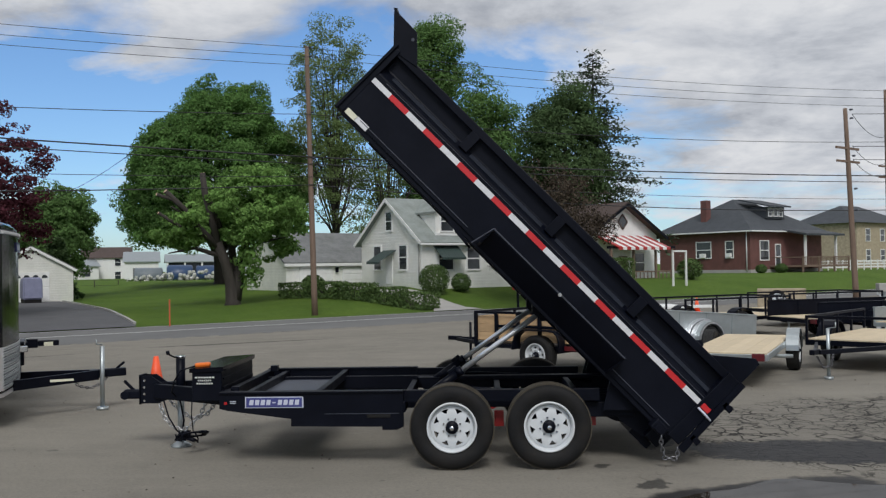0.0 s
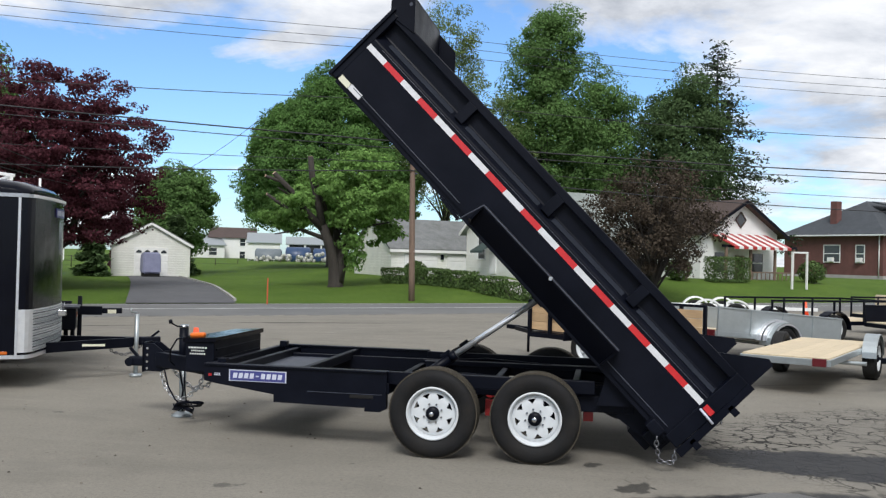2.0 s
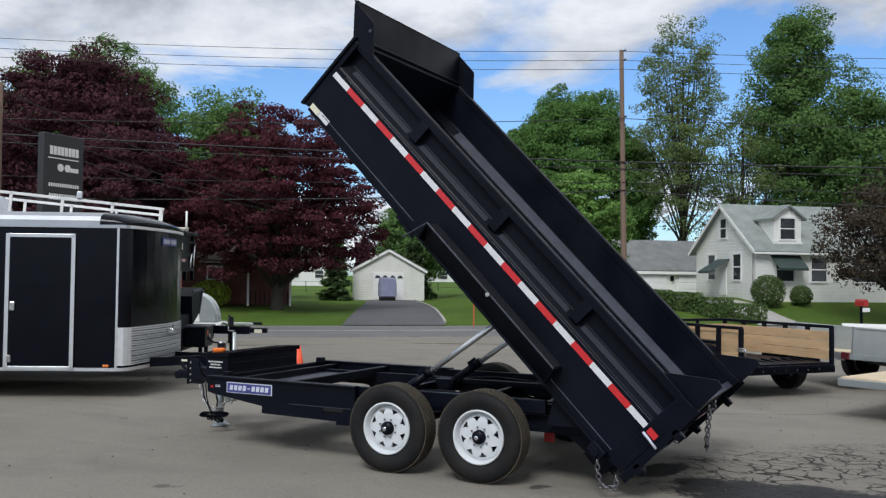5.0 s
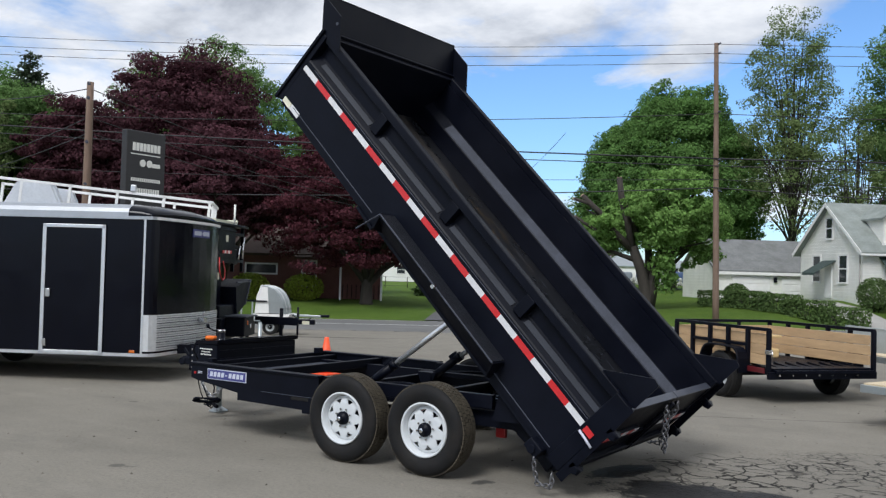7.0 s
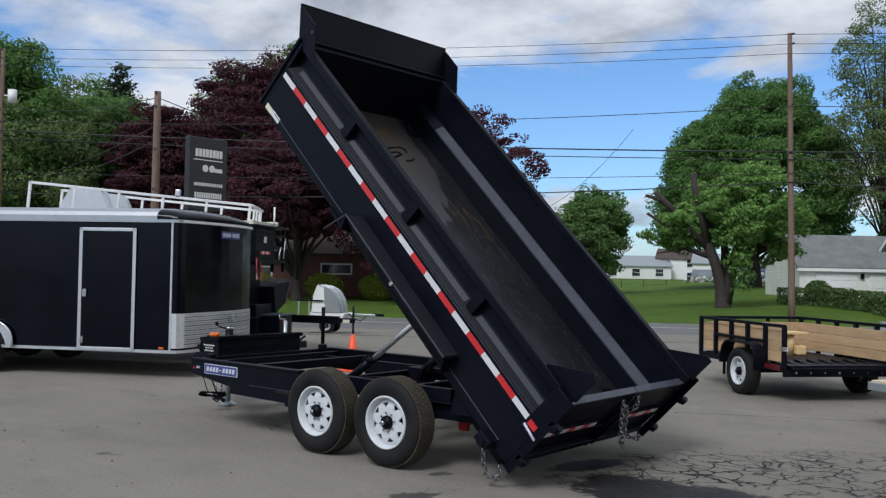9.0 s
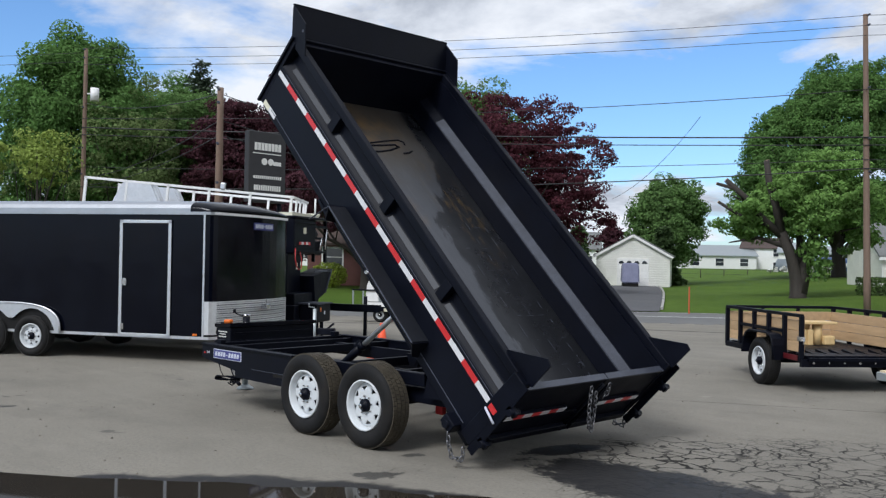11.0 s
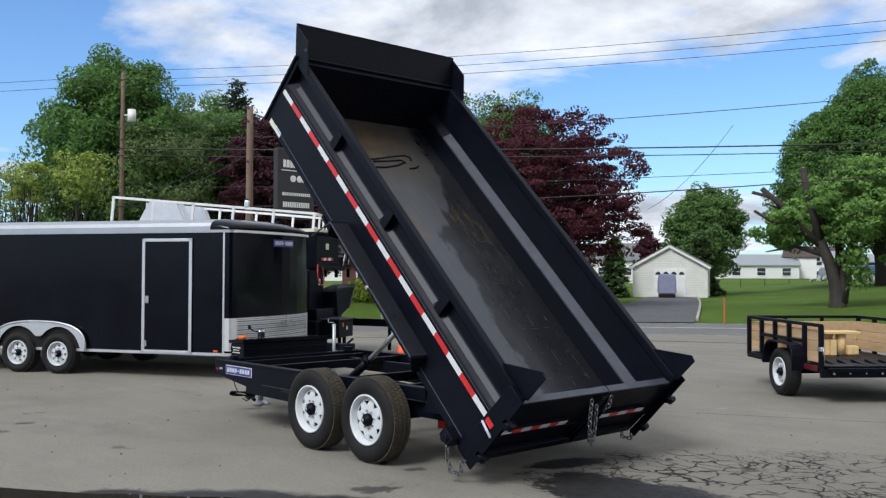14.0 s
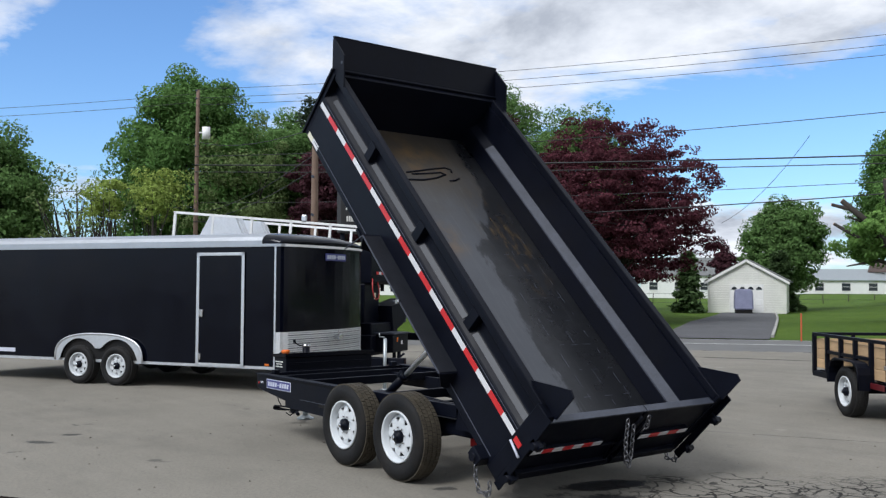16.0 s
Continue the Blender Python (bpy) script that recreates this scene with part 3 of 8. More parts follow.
def solid(name, bm, material, label, category, m=None, group="", kind=""):
    """A thing that is one plain mesh."""
    ob = new(name, bm if isinstance(bm, bpy.types.Mesh) else mesh_of(name, bm, material))
    if m is not None:
        ob.matrix_world = m
    return tagged(ob, label, category, group, kind)


def box_part(name, lo, hi, material, parent, bev=0.0, label="", at=None):
    return part(name, bx(bmesh.new(), lo, hi, bev), material, parent, label, at)


def chain_links(bm, pts, pitch, r, wide):
    """Links of a chain along a polyline, turned by turns."""
    pts = [Vector(p) for p in pts]
    run = [0.0]
    for a, b in zip(pts, pts[1:]):
        run.append(run[-1] + (b - a).length)
    n = max(int(run[-1] / pitch), 1)
    for k in range(n):
        s = (k + 0.5) * pitch
        j = max(i for i in range(len(run) - 1) if run[i] <= s)
        d = (pts[j + 1] - pts[j]).normalized()
        c = pts[j] + d * (s - run[j])
        x, y, z, _ = axes_to(c, c + d)
        if k % 2:
            x = y
        h = pitch * 0.72
        loop = []
        for i in range(10):
            a = i * 2 * math.pi / 10
            loop.append(c + d * (h * math.sin(a)) + x * (wide * math.cos(a)))
        tube(bm, loop, r, 5, True)
    return bm

# ---- the ground: the road runs obliquely past the lot ----
ROAD_O, ROAD_U, ROAD_N = Vector((-14.5, 30.3)), Vector((0.777, 0.629)), Vector((-0.629, 0.777))
ROAD_TURN = math.degrees(math.atan2(0.629, 0.777))


def rd(s, d):
    """Plan place from metres along the road and metres beyond its far edge."""
    p = ROAD_O + ROAD_U * s + ROAD_N * d
    return p.x, p.y


def sd(x, y):
    q = Vector((x, y)) - ROAD_O
    return q.dot(ROAD_U), q.dot(ROAD_N)


def ease(t, a, b):
    k = min(max((t - a) / (b - a), 0.0), 1.0)
    return k * k * (3 - 2 * k)


def height(s, d):
    z = float(np.interp(d, [-26, -20, -14, -8, 0, 1.5, 3, 9, 28, 60], [0, -0.08, -0.24, -0.46, -0.5, -0.42, -0.34, -0.12, -0.10, -0.1]))
    return z + 0.85 * ease(s, 8, 21) * ease(d, 1.5, 8)


def ground_z(x, y):
    return height(*sd(x, y))


D_LINES = [-1500, -500, -200, -90, -50, -38, -26, -20, -14, -8.2, -4, -0.2, 0, 0.15, 1.5, 3, 6, 9, 14, 20, 28, 45, 60, 110, 300, 800, 1500]
S_LINES = [-1500, -600, -250, -120, -80] + list(range(-60, 121, 4)) + [150, 250, 600, 1500]


def sheet(lines_s, lines_d, lift):
    bm = bmesh.new()
    g = [[bm.verts.new((*rd(s, d), height(s, d) + lift)) for s in lines_s] for d in lines_d]
    for p, q in zip(g, g[1:]):
        for k in range(len(lines_s) - 1):
            bm.faces.new((p[k], p[k + 1], q[k + 1], q[k])).smooth = True
    return bm


solid("ground", sheet(S_LINES, D_LINES, -0.04), LAWN, "mown green lawn sloping gently up from the road", "ground", kind="structure")
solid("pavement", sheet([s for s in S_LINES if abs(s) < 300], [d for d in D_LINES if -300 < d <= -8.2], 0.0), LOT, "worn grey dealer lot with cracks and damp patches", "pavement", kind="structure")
solid("road", sheet([s for s in S_LINES if abs(s) < 1000], [-8.2, -4, -0.2, 0], -0.012), ROAD, "two-lane asphalt road past the lot", "road", kind="structure")


def strip(d0, d1, lift, a=-250, b=250):
    return sheet([s for s in S_LINES if a <= s <= b], [d0, d1], lift)


for d0, d1 in ((-7.55, -7.42), (-3.85, -3.74), (-3.62, -3.51), (-0.42, -0.32)):
    solid("road_line", strip(d0, d1, -0.007), YELLOW_LINE, "faded painted line along the asphalt road", "road marking", kind="structure")
# ragged verge of broken asphalt between lot and road
bm = bmesh.new()
rng = random.Random(5)
for k in range(150):
    s = -50 + k * 0.8
    d = -8.6 + rng.uniform(-0.25, 0.25)
    x, y = rd(s, d)
    bx(bm, (x - rng.uniform(.1, .4), y - rng.uniform(.05, .2), height(s, d) - 0.03), (x + rng.uniform(.1, .4), y + rng.uniform(.05, .2), height(s, d) + rng.uniform(0.004, 0.014)))
solid("asphalt_verge", bm, ROAD, "broken asphalt crumbs along the edge of the lot", "road edge", kind="stuff")

# the drive up to the white garage, with a pale concrete edge
bm = bmesh.new()
rows = []
for d in (0.15, 1.5, 3, 6, 9, 14, 20, 27.2):
    f = d / 27.2
    lo, hi = -4.6 + f * 4.9 + 0.9 * f * (1 - f), 0.1 + f * 3.6 + 0.9 * f * (1 - f)
    rows.append([bm.verts.new((*rd(s, d), height(s, d) + 0.012)) for s in (lo, (lo + hi) / 2, hi)])
for p, q in zip(rows, rows[1:]):
    for k in (0, 1):
        bm.faces.new((p[k], p[k + 1], q[k + 1], q[k]))
solid("driveway", bm, DRIVE, "dark asphalt driveway up to the white garage", "driveway", kind="structure")
bm = bmesh.new()
for d in (1.2, 3.4, 6, 8.4, 10.8, 13.4, 16, 18.6, 21.2, 23.8):
    f, g = d / 27.2, (d + 2.3) / 27.2
    p = (*rd(0.18 + f * 3.6 + 0.9 * f * (1 - f), d), height(0, d) + 0.03)
    q = (*rd(0.18 + g * 3.6 + 0.9 * g * (1 - g), d + 2.3), height(0, d + 2.3) + 0.03)
    beam(bm, p, q, 0.12, 0.12)
solid("driveway_kerb", bm, CONCRETE, "pale concrete edging beside the driveway", "kerb", kind="structure")
# cape house drive and the bare verge on the right
bm = bmesh.new()
rows = []
for s0, d in ((17.6, 0.15), (18.0, 1.5), (18.2, 3), (18.2, 6), (18.0, 9), (17.6, 14), (17.4, 16.8)):
    w = 3.4 if d < 1 else 2.2
    rows.append([bm.verts.new((*rd(s, d), height(s, d) + 0.014)) for s in (s0 - w / 2, s0 + w / 2)])
for p, q in zip(rows, rows[1:]):
    bm.faces.new((p[0], p[1], q[1], q[0]))
solid("driveway", bm, CONCRETE, "pale gravel driveway beside the hedge", "driveway", kind="structure")

# puddle: a thin sheet of water with a wandering edge
bm = bmesh.new()
edge = [(-1.15, -3.35), (-0.55, -2.9), (0.05, -2.5), (0.64, -2.06), (1.3, -1.5), (1.9, -0.98), (2.3, -0.78), (2.72, -0.5), (3.3, -0.62), (3.9, -0.75), (4.4, -1.25), (4.1, -1.9), (3.3, -2.5), (2.3, -3.1), (1.2, -3.7), (0.1, -4.1), (-0.8, -4.0)]
ring = []
for k in range(len(edge)):
    a, b = Vector(edge[k]), Vector(edge[(k + 1) % len(edge)])
    for j in range(4):
        p = a.lerp(b, j / 4)
        w = noise.noise(Vector((p.x * 2.3, p.y * 2.3, 1.0))) * 0.16
        q = (p - Vector((1.6, -2.2))).normalized()
        ring.append(bm.verts.new((p.x + q.x * w, p.y + q.y * w, 0.006)))
bm.faces.new(ring)
solid("puddle", bm, WATER, "shallow still rain puddle on the worn lot", "puddle", kind="structure")

# ---- the black dump trailer with its bed raised ----
def wheel_meshes(r_tyre=0.39, r_rim=0.225, w=0.235, tread_mat=TREAD):
    """Tyre, tread and white eight-hole rim; the outer face looks to -y, the hub centre is the origin."""
    t = bmesh.new()
    lathe(t, [(r_rim, 0.035), (r_rim + 0.012, 0.012), (r_rim + 0.05, -0.004), (r_tyre * 0.80, -0.012), (r_tyre * 0.90, -0.004), (r_tyre * 0.955, 0.012), (r_tyre * 0.978, 0.03),
              (r_tyre * 0.978, w - 0.03), (r_tyre * 0.955, w - 0.012), (r_tyre * 0.90, w), (r_tyre * 0.8, w + 0.006), (r_rim, w - 0.03)], 56)
    tyre = mesh_of("tyre", t, RUBBER)
    t = bmesh.new()
    ribs = ((0.026, 0.062), (0.070, 0.112), (0.120, 0.162), (0.170, 0.210))
    for j, (a, b) in enumerate(ribs):
        n = 62
        for k in range(n):
            a0, a1 = (k + 0.5 * (j % 2)) * 2 * math.pi / n, (k + 0.86 + 0.5 * (j % 2)) * 2 * math.pi / n
            lo, hi = r_tyre * 0.968, r_tyre
            v = [t.verts.new((q * math.cos(g), y * w / 0.235, q * math.sin(g))) for q in (lo, hi) for g in (a0, a1) for y in (a, b)]
            for f in ((4, 5, 7, 6), (0, 4, 6, 2), (1, 3, 7, 5), (0, 1, 5, 4), (2, 6, 7, 3)):
                t.faces.new([v[i] for i in f])
    bmesh.ops.recalc_face_normals(t, faces=t.faces)
    tread = mesh_of("tread", t, tread_mat)
    # rim: barrel, lip and a dished disc with eight openings
    t = bmesh.new()
    lathe(t, [(r_rim + 0.004, 0.03), (r_rim + 0.006, 0.004), (r_rim - 0.008, 0.002), (r_rim - 0.014, 0.02), (r_rim - 0.022, 0.045), (r_rim - 0.028, 0.075)], 48)
    lathe(t, [(r_rim - 0.028, 0.075), (r_rim - 0.03, 0.19)], 48)
    seg = 128
    rr = [(r_rim - 0.028, 0.062), (r_rim - 0.044, 0.052), (r_rim - 0.054, 0.048), (r_rim - 0.064, 0.045), (r_rim - 0.074, 0.043), (r_rim - 0.084, 0.041), (r_rim - 0.094, 0.040), (r_rim - 0.112, 0.040), (0.058, 0.044)]
    gap = {2: 3.6, 3: 3.1, 4: 2.5, 5: 1.5}      # half-width of each opening, narrowing towards the hub
    for off in (0.0, 0.008):
        rings = [[t.verts.new((r * math.cos(k * 2 * math.pi / seg), y + off, r * math.sin(k * 2 * math.pi / seg))) for k in range(seg)] for r, y in rr]
        for i, (p, q) in enumerate(zip(rings, rings[1:])):
            for k in range(seg):
                if not abs(k % 16 - 7.5) < gap.get(i, 0):
                    t.faces.new((p[k], q[k], q[(k + 1) % seg], p[(k + 1) % seg])).smooth = True
    rim = mesh_of("rim", t, WHITE_RIM)
    t = bmesh.new()
    lathe(t, [(0.0, -0.03), (0.020, -0.03), (0.026, -0.024), (0.026, 0.0), (0.050, 0.004), (0.058, 0.012), (0.060, 0.06)], 24)
    cap = mesh_of("hub_cap", t, BLACK)
    t = bmesh.new()
    lathe(t, [(0.0, -0.033), (0.012, -0.033), (0.018, -0.031), (0.020, -0.029)], 16)
    plug = mesh_of("hub_plug", t, CHROME)
    t = bmesh.new()
    rod(t, (0, 0.028, 0), (0, 0.05, 0), 0.0095, 6)
    nut = mesh_of("lug_nut", t, CHROME)
    t = bmesh.new()
    lathe(t, [(0.0, 0.10), (0.15, 0.10), (0.165, 0.12), (0.165, 0.2), (0.0, 0.2)], 24)
    drum = mesh_of("brake_drum", t, BLACK)
    return tyre, tread, rim, cap, nut, drum, plug


BIG_WHEEL = wheel_meshes()
TINY_WHEEL = wheel_meshes(0.22, 0.12, 0.16, TREAD_DARK)
SMALL_WHEEL = wheel_meshes(0.335, 0.198, 0.2, TREAD_DARK)


def add_wheel(parent, x, y, z, meshes, flip=False, yaw=0.0, spin=0.0):
    tyre, tread, rim, cap, nut, drum, plug = meshes
    m = Matrix.Translation((x, y, z)) @ Matrix.Rotation(radians((180 if flip else 0) + yaw), 4, "Z") @ Matrix.Rotation(radians(spin), 4, "Y")
    wh = part("wheel", tyre, None, parent, "black tyre on a white steel wheel", m)
    for nm, me in (("tread", tread), ("rim", rim), ("hub_cap", cap), ("brake_drum", drum), ("hub_plug", plug)):
        part(nm, me, None, wh)
    for k in range(8):
        a = (k + 0.5) * math.pi / 4
        part("lug_nut", nut, None, wh, at=Matrix.Translation((0.083 * math.cos(a), 0, 0.083 * math.sin(a))))
    return wh


dump = thing("dump_trailer", "black tandem-axle dump trailer with its long bed raised", "dump trailer", Matrix.Identity(4))
RAIL_T, RAIL_B = 0.69, 0.50
MID = 1.23
for x in (0.0, 0.885):
    add_wheel(dump, x, -0.035, 0.39, BIG_WHEEL, spin=13 * x)
    add_wheel(dump, x, 2 * MID + 0.035, 0.39, BIG_WHEEL, True, spin=40 + 9 * x)
    bm = bmesh.new()
    rod(bm, (x, 0.2, 0.39), (x, 2 * MID - 0.2, 0.39), 0.045, 12)
    part("axle", bm, BLACK, dump)
    for y in (0.52, 2 * MID - 0.52):
        bm = bmesh.new()
        for k in range(4):
            h = 0.36 - 0.05 * k
            tube(bm, [(x - h, y, 0.50 - .013 * k), (x - h / 2, y, 0.465 - .013 * k), (x, y, 0.452 - .013 * k), (x + h / 2, y, 0.465 - .013 * k), (x + h, y, 0.50 - .013 * k)], 0.012, 5)
        part("leaf_spring", bm, BLACK, dump)
        part("spring_hanger", beam(bmesh.new(), (x + 0.44, y, 0.31), (x + 0.44, y, 0.46), 0.05, 0.09, 0.006), RED if y < 1 else BLACK, dump, "red spring hanger" if y < 1 else "")
# wide front frame: side rails, front and cross members
for y0, y1 in ((0.185, 0.245), (2 * MID - 0.245, 2 * MID - 0.185)):
    bm = bmesh.new()
    prism(bm, [(-2.20, RAIL_T), (-0.46, RAIL_T), (-0.46, 0.37), (-0.52, 0.34), (-0.66, 0.34), (-0.66, 0.37), (-1.52, 0.38), (-1.52, 0.45), (-2.12, 0.53), (-2.20, 0.55)], y0, y1)
    part("side_rail", bm, BLACK, dump)
    bm = bmesh.new()
    bx(bm, (-2.2, y0 - 0.02, RAIL_T), (-0.46, y1 + 0.02, RAIL_T + 0.018), 0.004)
    part("rail_flange", bm, BLACK, dump)
for y in (0.50, 2 * MID - 0.50):
    bm = bmesh.new()
    bx(bm, (-2.2, y - 0.03, 0.50), (1.85, y + 0.03, 0.64), 0.006)
    part("main_beam", bm, BLACK, dump)
    bm = bmesh.new()
    prism(bm, [(1.25, 0.62), (1.98, 0.62), (2.05, 0.50), (1.9, 0.30), (1.55, 0.36), (1.25, 0.50)], y - 0.05, y - 0.03)
    part("hinge_plate", bm, BLACK, dump)
for y in (0.25, 2 * MID - 0.31):
    part("upper_beam", bx(bmesh.new(), (-0.47, y, 0.585), (1.38, y + 0.06, 0.70), 0.006), BLACK, dump)
    part("lower_beam", bx(bmesh.new(), (0.86, y + 0.08, 0.42), (1.72, y + 0.14, 0.56), 0.006), BLACK, dump)
for x, z0, z1 in ((-2.17, 0.55, 0.70), (-1.98, 0.58, 0.68), (-1.29, 0.60, 0.69), (-0.47, 0.50, 0.60), (0.44, 0.5, 0.6), (1.2, 0.5, 0.62), (1.82, 0.44, 0.62)):
    lo = 0.2 if x < -0.4 else 0.48
    bm = bmesh.new()
    bx(bm, (x - 0.03, lo, z0), (x + 0.03, 2 * MID - lo, z1), 0.006)
    part("cross_member", bm, BLACK, dump)
box_part("pan", (-1.95, 0.26, 0.60), (-1.31, 2 * MID - 0.26, 0.608), BLACK_EDGE, dump, label="dull steel pan between the rails")
for y in (0.62, 1.84):
    bm = bmesh.new()
    bx(bm, (-0.2, y - 0.02, 0.60), (1.5, y + 0.02, 0.645), 0.004)
    part("lift_guide", bm, BLACK, dump)
box_part("bed_stop", (-2.13, 0.33, 0.70), (-2.05, 0.40, 0.74), BLACK, dump, 0.004)
box_part("bed_stop", (-2.13, 2.0, 0.70), (-2.05, 2.08, 0.76), BLACK, dump, 0.004)
# tongue
for y0 in (0.62, 2 * MID - 0.62):
    bm = bmesh.new()
    beam(bm, (-2.18, y0, 0.59), (-3.16, MID + (0.07 if y0 > MID else -0.07), 0.60), 0.07, 0.15, 0.006)
    part("tongue_beam", bm, BLACK, dump)
bm = bmesh.new()
prism(bm, [(-3.32, 0.47), (-3.12, 0.47), (-2.95, 0.55), (-2.95, 0.66), (-3.08, 0.67), (-3.20, 0.76), (-3.32, 0.76)], MID - 0.09, MID - 0.075)
prism(bm, [(-3.32, 0.47), (-3.12, 0.47), (-2.95, 0.55), (-2.95, 0.66), (-3.08, 0.67), (-3.20, 0.76), (-3.32, 0.76)], MID + 0.075, MID + 0.09)
bx(bm, (-3.33, MID - 0.09, 0.46), (-3.31, MID + 0.09, 0.77))
part("coupler_channel", bm, BLACK, dump)
bm = bmesh.new()
beam(bm, (-3.33, MID, 0.56), (-3.52, MID, 0.56), 0.09, 0.10, 0.02)
beam(bm, (-3.42, MID, 0.60), (-3.52, MID, 0.70), 0.02, 0.03)
rod(bm, (-3.50, MID - 0.06, 0.55), (-3.50, MID + 0.06, 0.55), 0.045, 12)
part("coupler", bm, BLACK, dump)
bm = bmesh.new()
for z in (0.50, 0.57, 0.64, 0.71):
    rod(bm, (-3.27, MID - 0.10, z), (-3.27, MID - 0.088, z), 0.013, 8)
part("coupler_bolts", bm, CHROME, dump)
# jack: sleeve, leg, foot and crank
jack = part("jack", rod(bmesh.new(), (-2.92, MID + 0.02, 0.50), (-2.92, MID + 0.02, 0.93), 0.048, 16), BLACK, dump)
part("jack_leg", rod(bmesh.new(), (-2.92, MID + 0.02, 0.06), (-2.92, MID + 0.02, 0.52), 0.036, 14), GALV, jack, "bare steel jack leg")
part("jack_cap", rod(bmesh.new(), (-2.92, MID + 0.02, 0.93), (-2.92, MID + 0.02, 0.96), 0.05, 14), CHROME, jack)
bm = bmesh.new()
lathe(bm, [(0.0, 0.0), (0.11, 0.0), (0.11, 0.012), (0.05, 0.05), (0.0, 0.06)], 16)
bmesh.ops.transform(bm, matrix=Matrix.Translation((-2.92, MID + 0.02, 0.0)) @ Matrix.Rotation(radians(90), 4, "X"), verts=bm.verts)
part("jack_foot", bm, GALV, jack)
bm = bmesh.new()
tube(bm, [(-2.92, MID - 0.03, 0.945), (-2.96, MID - 0.06, 0.95), (-3.0, MID - 0.10, 0.98), (-3.01, MID - 0.10, 0.99)], 0.009, 6)
rod(bm, (-3.01, MID - 0.10, 0.98), (-3.02, MID - 0.10, 1.02), 0.02, 8)
part("jack_crank", bm, BLACK, jack)
# tool and battery box
tool = part("toolbox", bx(bmesh.new(), (-2.60, 0.62, 0.56), (-2.30, 1.86, 0.855), 0.01), BLACK, dump, "black steel toolbox on the tongue")
part("lid", prism(bmesh.new(), [(-2.62, 0.845), (-2.28, 0.86), (-2.28, 0.905), (-2.62, 0.885)], 0.60, 1.88), BLACK_GLOSS, tool)
bm = bmesh.new()
bx(bm, (-2.30, 0.66, 0.66), (-2.288, 1.82, 0.70), 0.002)
bx(bm, (-2.30, 0.66, 0.77), (-2.288, 1.82, 0.79), 0.002)
part("pressed_rib", bm, BLACK, tool)
bm = bmesh.new()
for k, (w, y0) in enumerate(((0.20, 0.0), (0.14, 0.0), (0.17, 0.0))):
    z = 0.79 - 0.030 * k
    for j in range(7):
        x = -2.47 - w / 2 + j * w / 7
        bx(bm, (x + 0.004, 0.616, z), (x + w / 7 - 0.006, 0.6195, z + 0.014))
part("lettering", bm, SIGN_INK, tool, "small white lettering as plain bars")
bm = bmesh.new()
beam(bm, (-2.60, 0.74, 0.908), (-2.44, 0.72, 0.918), 0.06, 0.045, 0.018)
part("remote_pendant", bm, ORANGE, tool, "orange hand control lying on the lid")
bm = bmesh.new()
tube(bm, [(-2.60, 0.74, 0.90), (-2.74, 0.72, 0.86), (-2.82, 0.75, 0.75), (-2.90, 0.9, 0.62), (-2.86, 1.05, 0.50), (-2.84, 1.1, 0.3), (-2.86, 1.1, 0.16)], 0.009, 6)
tube(bm, [(-3.02, 1.14, 0.66), (-3.05, 1.08, 0.52), (-2.98, 1.04, 0.34), (-2.90, 1.05, 0.2), (-2.80, 1.06, 0.13)], 0.008, 6)
for k in range(5):
    a = k * 1.3
    tube(bm, [(-2.84 + 0.07 * math.cos(a + b), 1.06 + 0.05 * math.sin(2 * a + b), 0.14 + 0.05 * math.sin(a + b * 1.5)) for b in (0, 0.9, 1.8, 2.7, 3.6, 4.5, 5.4)], 0.008, 5)
rod(bm, (-2.78, 1.04, 0.12), (-2.70, 1.02, 0.10), 0.022, 8)
part("breakaway_cable", bm, BLACK, dump, "loose coiled black wiring")
for pts in ([(-3.10, 1.12, 0.46), (-3.04, 1.10, 0.32), (-2.94, 1.09, 0.22), (-2.84, 1.08, 0.20), (-2.76, 1.08, 0.25), (-2.66, 1.1, 0.36), (-2.60, 1.1, 0.50)], [(-3.06, 1.30, 0.48), (-2.96, 1.30, 0.38), (-2.80, 1.28, 0.28), (-2.64, 1.26, 0.34), (-2.52, 1.24, 0.48)]):
    part("safety_chain", chain_links(bmesh.new(), pts, 0.044, 0.0068, 0.019), CHAIN_BRIGHT, dump, "bright steel safety chain")
# A paler strip paints the light along the rail's seam.
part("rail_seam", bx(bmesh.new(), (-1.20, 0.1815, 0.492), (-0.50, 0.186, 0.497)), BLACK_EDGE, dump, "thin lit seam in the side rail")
part("grab_slot", bx(bmesh.new(), (-0.80, 0.180, 0.455), (-0.58, 0.186, 0.487), 0.006), RUBBER, dump)
# maker's plate: a blue plate with bars in place of the brand
decal = part("decal", bx(bmesh.new(), (-1.955, 0.181, 0.555), (-1.40, 0.185, 0.660), 0.002), LOGO_WHITE, dump, "blue and white maker's decal")
part("decal_field", bx(bmesh.new(), (-1.943, 0.178, 0.563), (-1.412, 0.1815, 0.652)), LOGO_BLUE, decal)
bm = bmesh.new()
for k in range(9):
    x = -1.915 + k * 0.054
    if k == 4:
        bx(bm, (x + .006, 0.175, 0.60), (x + 0.036, 0.1785, 0.612))
    else:
        prism(bm, [(x, 0.584), (x + 0.038, 0.584), (x + 0.046, 0.632), (x + 0.008, 0.632)], 0.175, 0.1785)
part("decal_bars", bm, LOGO_WHITE, decal)
bm = bmesh.new()
bx(bm, (-2.155, 0.179, 0.59), (-2.125, 0.185, 0.615))
part("side_marker", bm, RED_LENS, dump)
bm = bmesh.new()
